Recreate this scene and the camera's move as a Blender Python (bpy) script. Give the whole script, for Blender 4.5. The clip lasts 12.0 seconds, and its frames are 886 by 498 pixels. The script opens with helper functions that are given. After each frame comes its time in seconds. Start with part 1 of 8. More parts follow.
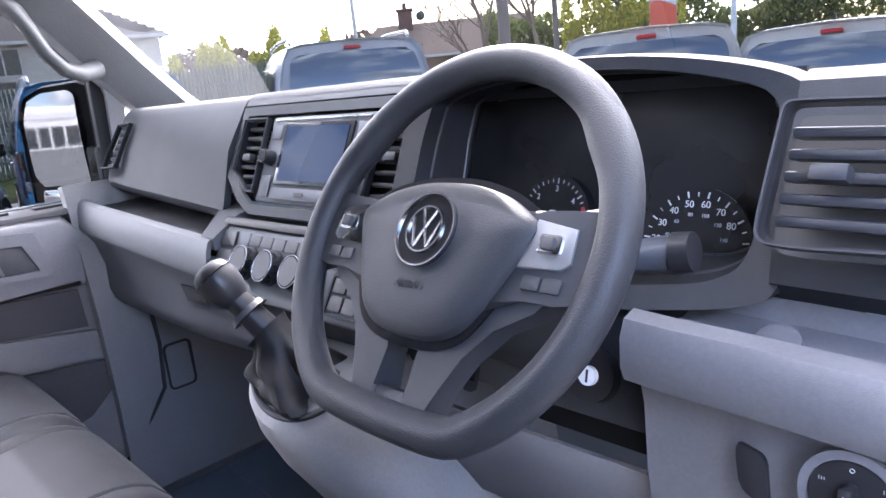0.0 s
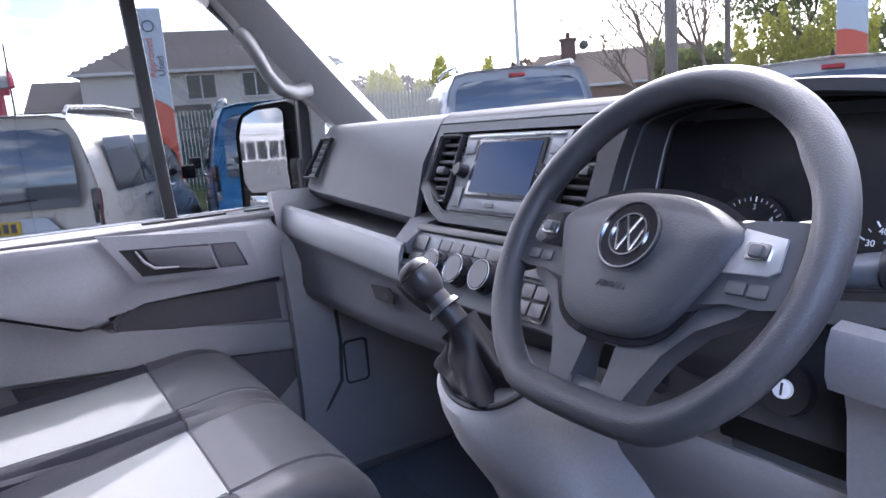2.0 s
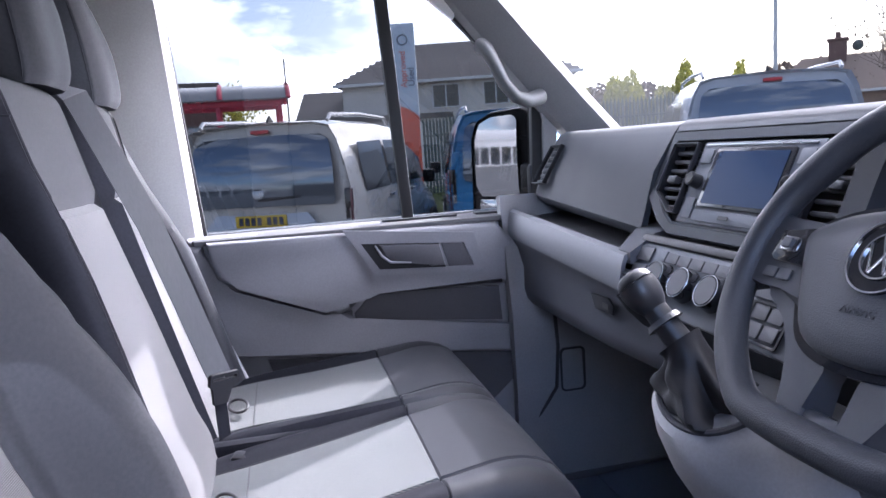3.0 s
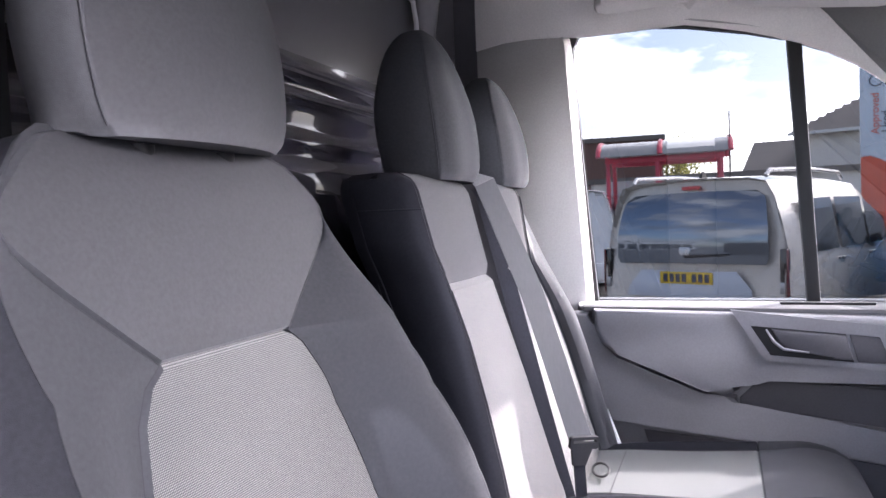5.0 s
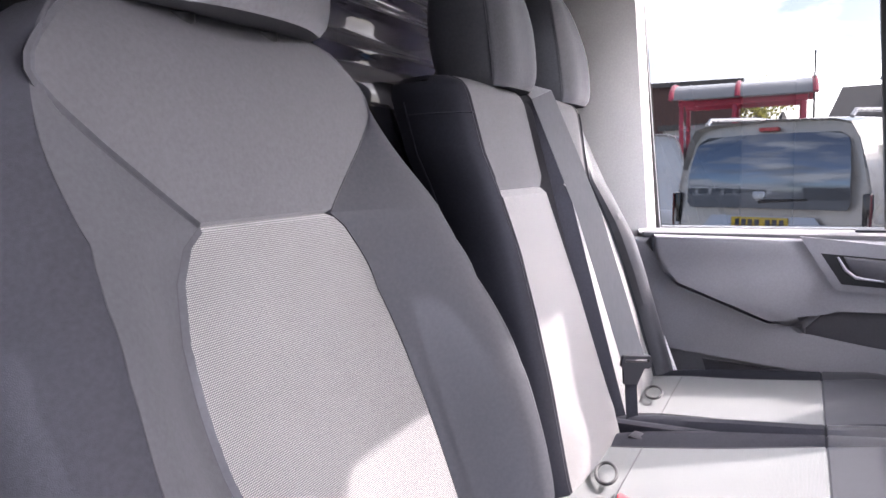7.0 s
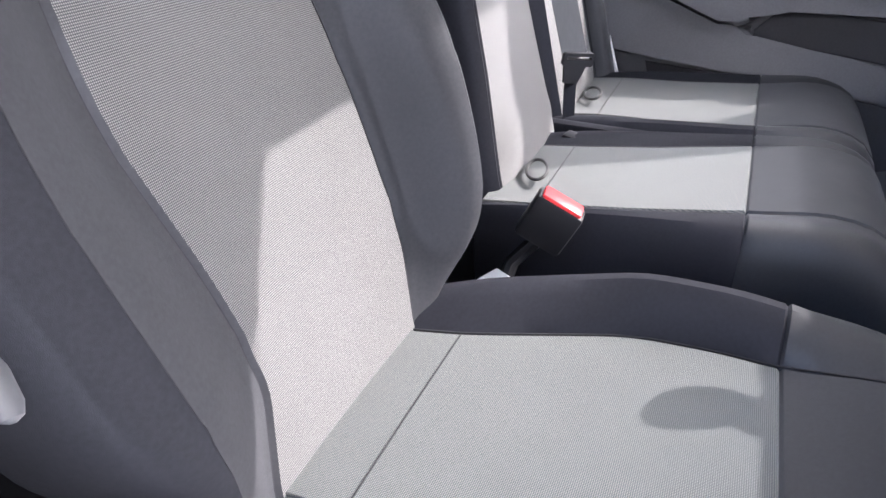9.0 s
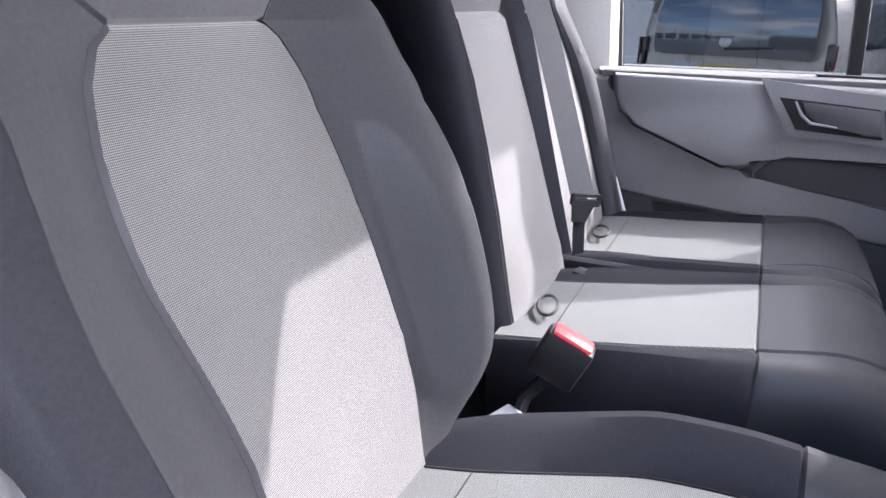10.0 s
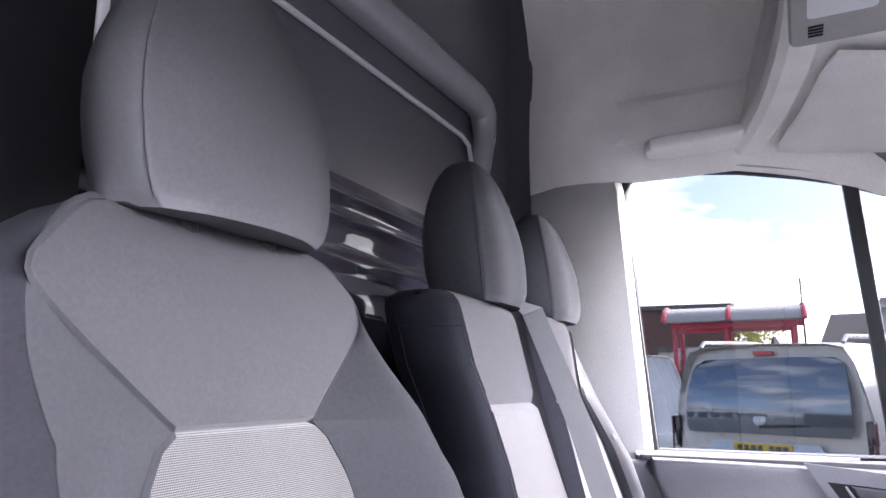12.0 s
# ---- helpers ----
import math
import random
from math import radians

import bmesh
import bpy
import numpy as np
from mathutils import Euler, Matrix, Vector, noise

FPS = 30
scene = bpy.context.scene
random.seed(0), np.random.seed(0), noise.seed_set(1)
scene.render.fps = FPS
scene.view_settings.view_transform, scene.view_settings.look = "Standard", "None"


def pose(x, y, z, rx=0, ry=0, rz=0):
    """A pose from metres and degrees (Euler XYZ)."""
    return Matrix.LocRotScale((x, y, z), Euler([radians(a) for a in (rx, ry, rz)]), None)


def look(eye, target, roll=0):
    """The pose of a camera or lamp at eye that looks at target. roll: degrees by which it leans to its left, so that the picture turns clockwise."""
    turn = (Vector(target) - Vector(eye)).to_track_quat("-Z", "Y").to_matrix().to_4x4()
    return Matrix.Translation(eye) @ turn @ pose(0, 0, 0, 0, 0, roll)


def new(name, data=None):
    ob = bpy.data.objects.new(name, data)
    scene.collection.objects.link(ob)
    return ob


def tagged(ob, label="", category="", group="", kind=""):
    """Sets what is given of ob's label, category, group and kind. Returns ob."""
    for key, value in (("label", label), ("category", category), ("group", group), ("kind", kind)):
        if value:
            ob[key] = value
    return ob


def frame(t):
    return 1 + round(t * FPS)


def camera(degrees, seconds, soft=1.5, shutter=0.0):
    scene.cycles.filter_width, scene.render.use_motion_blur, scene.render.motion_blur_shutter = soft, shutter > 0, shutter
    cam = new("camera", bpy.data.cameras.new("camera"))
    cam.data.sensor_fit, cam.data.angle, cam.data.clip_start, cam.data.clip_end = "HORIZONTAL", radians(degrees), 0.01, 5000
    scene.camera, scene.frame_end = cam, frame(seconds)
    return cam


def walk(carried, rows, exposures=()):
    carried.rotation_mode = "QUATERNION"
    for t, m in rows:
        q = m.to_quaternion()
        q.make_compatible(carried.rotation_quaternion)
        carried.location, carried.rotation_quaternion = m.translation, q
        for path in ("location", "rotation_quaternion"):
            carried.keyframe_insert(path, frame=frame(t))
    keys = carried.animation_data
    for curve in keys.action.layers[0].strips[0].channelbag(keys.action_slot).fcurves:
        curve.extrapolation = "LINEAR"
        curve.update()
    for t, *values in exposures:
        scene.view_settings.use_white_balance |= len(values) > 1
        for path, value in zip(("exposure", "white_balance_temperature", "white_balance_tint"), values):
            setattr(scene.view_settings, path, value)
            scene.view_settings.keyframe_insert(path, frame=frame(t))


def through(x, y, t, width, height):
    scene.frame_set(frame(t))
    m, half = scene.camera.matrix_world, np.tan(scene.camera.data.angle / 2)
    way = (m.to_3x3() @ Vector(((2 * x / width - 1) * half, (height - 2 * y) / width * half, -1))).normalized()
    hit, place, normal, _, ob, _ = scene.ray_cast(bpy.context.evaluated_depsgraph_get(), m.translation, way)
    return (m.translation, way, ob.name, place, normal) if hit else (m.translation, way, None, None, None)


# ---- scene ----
cam = camera(64.4, 12.0)
PATH = [
    (0, (0.886, -0.411, 1.55), (-0.533, 0.92, 1.087), -5.8),
    (0.5, (0.886, -0.419, 1.546), (-0.566, 0.882, 1.099), -5.6),
    (1, (0.889, -0.43, 1.546), (-0.613, 0.82, 1.122), -5.3),
    (1.5, (0.893, -0.458, 1.542), (-0.685, 0.709, 1.156), -4.7),
    (2, (0.903, -0.496, 1.542), (-0.782, 0.523, 1.19), -4.5),
    (2.5, (0.911, -0.517, 1.543), (-0.905, 0.259, 1.226), -4.1),
    (3, (0.914, -0.489, 1.539), (-1.018, -0.056, 1.254), -3.8),
    (3.5, (0.923, -0.441, 1.529), (-1.061, -0.393, 1.283), -3.5),
    (3.7, (0.937, -0.425, 1.546), (-1.045, -0.529, 1.297), -3.5),
    (5.5, (0.969, -0.359, 1.593), (-0.838, -1.216, 1.599), -1.5),
    (6, (0.97, -0.358, 1.592), (-0.807, -1.275, 1.641), -1.3),
    (6.5, (0.963, -0.357, 1.57), (-0.807, -1.288, 1.554), -1.3),
    (7, (0.951, -0.35, 1.527), (-0.818, -1.256, 1.3), -1.6),
    (7.5, (0.942, -0.348, 1.507), (-0.796, -1.192, 0.993), -1.5),
    (7.7, (0.929, -0.35, 1.504), (-0.783, -1.164, 0.865), -1.2),
    (9.5, (0.903, -0.355, 1.485), (-0.695, -1.009, 0.477), 0.7),
    (10, (0.92, -0.348, 1.502), (-0.808, -1.11, 0.843), 0.7),
    (10.2, (0.927, -0.344, 1.507), (-0.843, -1.152, 1.041), 0.3),
    (10.5, (0.934, -0.342, 1.515), (-0.863, -1.196, 1.313), -0.2),
    (11, (0.951, -0.343, 1.524), (-0.839, -1.214, 1.713), 0.3),
    (11.5, (0.954, -0.343, 1.522), (-0.817, -1.212, 1.849), -0.2),
    (12, (0.949, -0.341, 1.521), (-0.807, -1.219, 1.9), -0.1),
]
LIGHT = [(0.0, 6.35, 6150, 20), (1.5, 6.3, 6050, 21), (3.0, 5.68, 5800, 21), (6.0, 6.15, 6500, 22), (7.0, 6.1, 6500, 22), (7.5, 5.95, 6500, 20), (9.5, 5.55, 6250, 16), (10.0, 5.75, 6200, 18), (10.5, 5.92, 6200, 19), (11.0, 6.2, 6200, 22), (12.0, 6.35, 6200, 22)]
walk(cam, [(t, look(eye, target, roll)) for t, eye, target, roll in PATH], LIGHT)

# world, sun and exposure
SUN_AZ, SUN_EL, HAZE_EL = 44.0, 36.0, 16.0
world = bpy.data.worlds.new("sky")
scene.world = world
world.use_nodes = True
wn, wl = world.node_tree.nodes, world.node_tree.links
wn.clear()
sky = wn.new("ShaderNodeTexSky")
sky.sky_type = "NISHITA"
sky.sun_disc = False
sky.sun_elevation = radians(SUN_EL)
sky.sun_rotation = radians(-SUN_AZ)
sky.air_density, sky.dust_density = 1.0, 2.0
# broken white cloud over the blue sky
wco = wn.new("ShaderNodeTexCoord")
wmap = wn.new("ShaderNodeMapping")
wmap.inputs["Scale"].default_value = (1.0, 1.0, 2.6)
wnoise = wn.new("ShaderNodeTexNoise")
wnoise.inputs["Scale"].default_value = 2.3
wnoise.inputs["Detail"].default_value = 9.0
wnoise.inputs["Roughness"].default_value = 0.56
wramp = wn.new("ShaderNodeValToRGB")
wramp.color_ramp.elements[0].position, wramp.color_ramp.elements[1].position = 0.46, 0.60
wmix = wn.new("ShaderNodeMixRGB")
wgrey = wn.new("ShaderNodeTexNoise")
wgrey.inputs["Scale"].default_value = 4.1
wgrey.inputs["Detail"].default_value = 7.0
wshade = wn.new("ShaderNodeValToRGB")
wshade.color_ramp.elements[0].position, wshade.color_ramp.elements[1].position = 0.38, 0.62
wshade.color_ramp.elements[0].color, wshade.color_ramp.elements[1].color = (0.34, 0.36, 0.39, 1), (1, 1, 1, 1)
# cloud and haze under the sun glow, and grey away from it
wdot = wn.new("ShaderNodeVectorMath")
wdot.operation = "DOT_PRODUCT"
wdot.inputs[1].default_value = (-math.sin(radians(SUN_AZ)) * math.cos(radians(HAZE_EL)), math.cos(radians(SUN_AZ)) * math.cos(radians(HAZE_EL)), math.sin(radians(HAZE_EL)))
wglow = wn.new("ShaderNodeMapRange")
wglow.interpolation_type = "SMOOTHSTEP"
wglow.inputs["From Min"].default_value, wglow.inputs["From Max"].default_value = 0.25, 1.0
wglow.inputs["To Min"].default_value, wglow.inputs["To Max"].default_value = 6.5, 48.0
wl.new(wco.outputs["Generated"], wdot.inputs[0])
wl.new(wdot.outputs["Value"], wglow.inputs["Value"])
wlit = wn.new("ShaderNodeMixRGB")
wlit.blend_type = "MULTIPLY"
wlit.inputs[0].default_value = 1.0
wl.new(wglow.outputs["Result"], wlit.inputs[1])
wl.new(wmap.outputs["Vector"], wgrey.inputs["Vector"])
wl.new(wgrey.outputs["Fac"], wshade.inputs["Fac"])
wl.new(wshade.outputs["Color"], wlit.inputs[2])
wl.new(wlit.outputs["Color"], wmix.inputs[2])
wback = wn.new("ShaderNodeBackground")
wback.inputs["Strength"].default_value = 0.12
wout = wn.new("ShaderNodeOutputWorld")
wl.new(wco.outputs["Generated"], wmap.inputs["Vector"])
wl.new(wmap.outputs["Vector"], wnoise.inputs["Vector"])
wl.new(wnoise.outputs["Fac"], wramp.inputs["Fac"])
wl.new(wramp.outputs["Color"], wmix.inputs["Fac"])
wl.new(sky.outputs["Color"], wmix.inputs[1])
wl.new(wmix.outputs["Color"], wback.inputs["Color"])
wl.new(wback.outputs["Background"], wout.inputs["Surface"])

sun_data = bpy.data.lights.new("sun", "SUN")
sun_data.energy, sun_data.angle, sun_data.color = 0.25, radians(0.53), (1.0, 0.965, 0.91)
sun = new("sun", sun_data)
sun_way = Vector((-math.sin(radians(SUN_AZ)) * math.cos(radians(SUN_EL)), math.cos(radians(SUN_AZ)) * math.cos(radians(SUN_EL)), math.sin(radians(SUN_EL))))
sun.matrix_world = look(sun_way * 50, (0, 0, 0))


# materials
def material(name, color, rough=0.5, metal=0.0, vary=0.12, scale=40.0, bump=0.0, bump_scale=600.0, spec=0.5, coat=0.0, random_tone=0.0, stretch=(1, 1, 1), through=0.0, coat_rough=0.03):
    """A surface with broad and fine variation of tone and a fine relief."""
    m = bpy.data.materials.new(name)
    m.use_nodes = True
    n, l = m.node_tree.nodes, m.node_tree.links
    b = n["Principled BSDF"]
    b.inputs["Metallic"].default_value = metal
    b.inputs["Specular IOR Level"].default_value = spec
    b.inputs["Coat Weight"].default_value = coat
    b.inputs["Coat Roughness"].default_value = coat_rough
    co = n.new("ShaderNodeTexCoord")
    mp = n.new("ShaderNodeMapping")
    mp.inputs["Scale"].default_value = stretch
    l.new(co.outputs["Object"], mp.inputs["Vector"])
    fine, broad = n.new("ShaderNodeTexNoise"), n.new("ShaderNodeTexNoise")
    fine.inputs["Scale"].default_value, broad.inputs["Scale"].default_value = scale * 6, scale / 6
    fine.inputs["Detail"].default_value, broad.inputs["Detail"].default_value = 3, 4
    mixed = n.new("ShaderNodeMath")
    mixed.operation = "ADD"
    l.new(mp.outputs["Vector"], fine.inputs["Vector"])
    l.new(mp.outputs["Vector"], broad.inputs["Vector"])
    l.new(fine.outputs["Fac"], mixed.inputs[0])
    l.new(broad.outputs["Fac"], mixed.inputs[1])
    level = n.new("ShaderNodeMapRange")
    level.inputs["From Min"].default_value, level.inputs["From Max"].default_value = 0.6, 1.4
    level.inputs["To Min"].default_value, level.inputs["To Max"].default_value = 1 - vary, 1 + vary
    l.new(mixed.outputs[0], level.inputs["Value"])
    tone = n.new("ShaderNodeMixRGB")
    tone.blend_type = "MULTIPLY"
    tone.inputs["Fac"].default_value = 1
    tone.inputs[1].default_value = (*color, 1)
    l.new(level.outputs["Result"], tone.inputs[2])
    last = tone
    if random_tone:
        info, rr, mul = n.new("ShaderNodeObjectInfo"), n.new("ShaderNodeMapRange"), n.new("ShaderNodeMixRGB")
        rr.inputs["To Min"].default_value, rr.inputs["To Max"].default_value = 1 - random_tone, 1 + random_tone
        l.new(info.outputs["Random"], rr.inputs["Value"])
        mul.blend_type = "MULTIPLY"
        mul.inputs["Fac"].default_value = 1
        l.new(tone.outputs["Color"], mul.inputs[1])
        l.new(rr.outputs["Result"], mul.inputs[2])
        last = mul
    l.new(last.outputs["Color"], b.inputs["Base Color"])
    rough_map = n.new("ShaderNodeMapRange")
    rough_map.inputs["From Min"].default_value, rough_map.inputs["From Max"].default_value = 0.3, 0.7
    rough_map.inputs["To Min"].default_value, rough_map.inputs["To Max"].default_value = max(rough - 0.06, 0.02), min(rough + 0.06, 1)
    l.new(broad.outputs["Fac"], rough_map.inputs["Value"])
    l.new(rough_map.outputs["Result"], b.inputs["Roughness"])
    if bump:
        grain, bp = n.new("ShaderNodeTexVoronoi"), n.new("ShaderNodeBump")
        grain.inputs["Scale"].default_value = bump_scale * 1.5
        bp.inputs["Strength"].default_value = bump * 0.5
        bp.inputs["Distance"].default_value = 0.0006
        l.new(mp.outputs["Vector"], grain.inputs["Vector"])
        l.new(grain.outputs["Distance"], bp.inputs["Height"])
        l.new(bp.outputs["Normal"], b.inputs["Normal"])
    if through:
        lucent, both = n.new("ShaderNodeBsdfTranslucent"), n.new("ShaderNodeMixShader")
        both.inputs["Fac"].default_value = through
        l.new(last.outputs["Color"], lucent.inputs["Color"])
        l.new(b.outputs["BSDF"], both.inputs[1])
        l.new(lucent.outputs["BSDF"], both.inputs[2])
        l.new(both.outputs["Shader"], n["Material Output"].inputs["Surface"])
    return m


def weave(name, light, dark, pitch, turn=(0, 0, 0)):
    """Woven seat cloth: two crossed sets of threads over a darker ground."""
    m = bpy.data.materials.new(name)
    m.use_nodes = True
    n, l = m.node_tree.nodes, m.node_tree.links
    b = n["Principled BSDF"]
    b.inputs["Roughness"].default_value = 0.9
    b.inputs["Specular IOR Level"].default_value = 0.2
    b.inputs["Sheen Weight"].default_value = 0.15
    co, mp = n.new("ShaderNodeTexCoord"), n.new("ShaderNodeMapping")
    mp.inputs["Rotation"].default_value = [radians(a) for a in turn]
    l.new(co.outputs["Object"], mp.inputs["Vector"])
    waves = []
    for way in ("X", "Z"):
        w = n.new("ShaderNodeTexWave")
        w.bands_direction = way
        w.inputs["Scale"].default_value = 0.314 / pitch
        w.inputs["Distortion"].default_value = 0.25
        w.inputs["Detail Scale"].default_value = 3
        l.new(mp.outputs["Vector"], w.inputs["Vector"])
        waves.append(w)
    both = n.new("ShaderNodeMath")
    both.operation = "MULTIPLY"
    l.new(waves[0].outputs["Fac"], both.inputs[0])
    l.new(waves[1].outputs["Fac"], both.inputs[1])
    broad = n.new("ShaderNodeTexNoise")
    broad.inputs["Scale"].default_value = 9
    l.new(co.outputs["Object"], broad.inputs["Vector"])
    ramp = n.new("ShaderNodeValToRGB")
    ramp.color_ramp.elements[0].color, ramp.color_ramp.elements[1].color = (*dark, 1), (*light, 1)
    ramp.color_ramp.elements[0].position, ramp.color_ramp.elements[1].position = 0.05, 0.5
    l.new(both.outputs[0], ramp.inputs["Fac"])
    soil = n.new("ShaderNodeMapRange")
    soil.inputs["To Min"].default_value, soil.inputs["To Max"].default_value = 0.88, 1.08
    l.new(broad.outputs["Fac"], soil.inputs["Value"])
    tone = n.new("ShaderNodeMixRGB")
    tone.blend_type = "MULTIPLY"
    tone.inputs["Fac"].default_value = 1
    l.new(ramp.outputs["Color"], tone.inputs[1])
    l.new(soil.outputs["Result"], tone.inputs[2])
    l.new(tone.outputs["Color"], b.inputs["Base Color"])
    bp = n.new("ShaderNodeBump")
    bp.inputs["Strength"].default_value = 0.5
    bp.inputs["Distance"].default_value = 0.0008
    l.new(both.outputs[0], bp.inputs["Height"])
    l.new(bp.outputs["Normal"], b.inputs["Normal"])
    return m


def glass(name, tint=(1, 1, 1), gloss=0.06, rough=0.0):
    """Pane: lets its tint through, with a weak mirror that grows at a slant."""
    m = bpy.data.materials.new(name)
    m.use_nodes = True
    n, l = m.node_tree.nodes, m.node_tree.links
    n.remove(n["Principled BSDF"])
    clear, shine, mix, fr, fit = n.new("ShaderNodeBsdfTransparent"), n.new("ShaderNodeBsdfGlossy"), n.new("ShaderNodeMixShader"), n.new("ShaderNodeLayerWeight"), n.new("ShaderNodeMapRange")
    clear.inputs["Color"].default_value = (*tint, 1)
    shine.inputs["Roughness"].default_value = rough
    fr.inputs["Blend"].default_value = 0.15
    fit.inputs["To Min"].default_value, fit.inputs["To Max"].default_value = gloss * 0.3, 0.09
    l.new(fr.outputs["Facing"], fit.inputs["Value"])
    l.new(fit.outputs["Result"], mix.inputs["Fac"])
    l.new(clear.outputs["BSDF"], mix.inputs[1])
    l.new(shine.outputs["BSDF"], mix.inputs[2])
    l.new(mix.outputs["Shader"], n["Material Output"].inputs["Surface"])
    return m


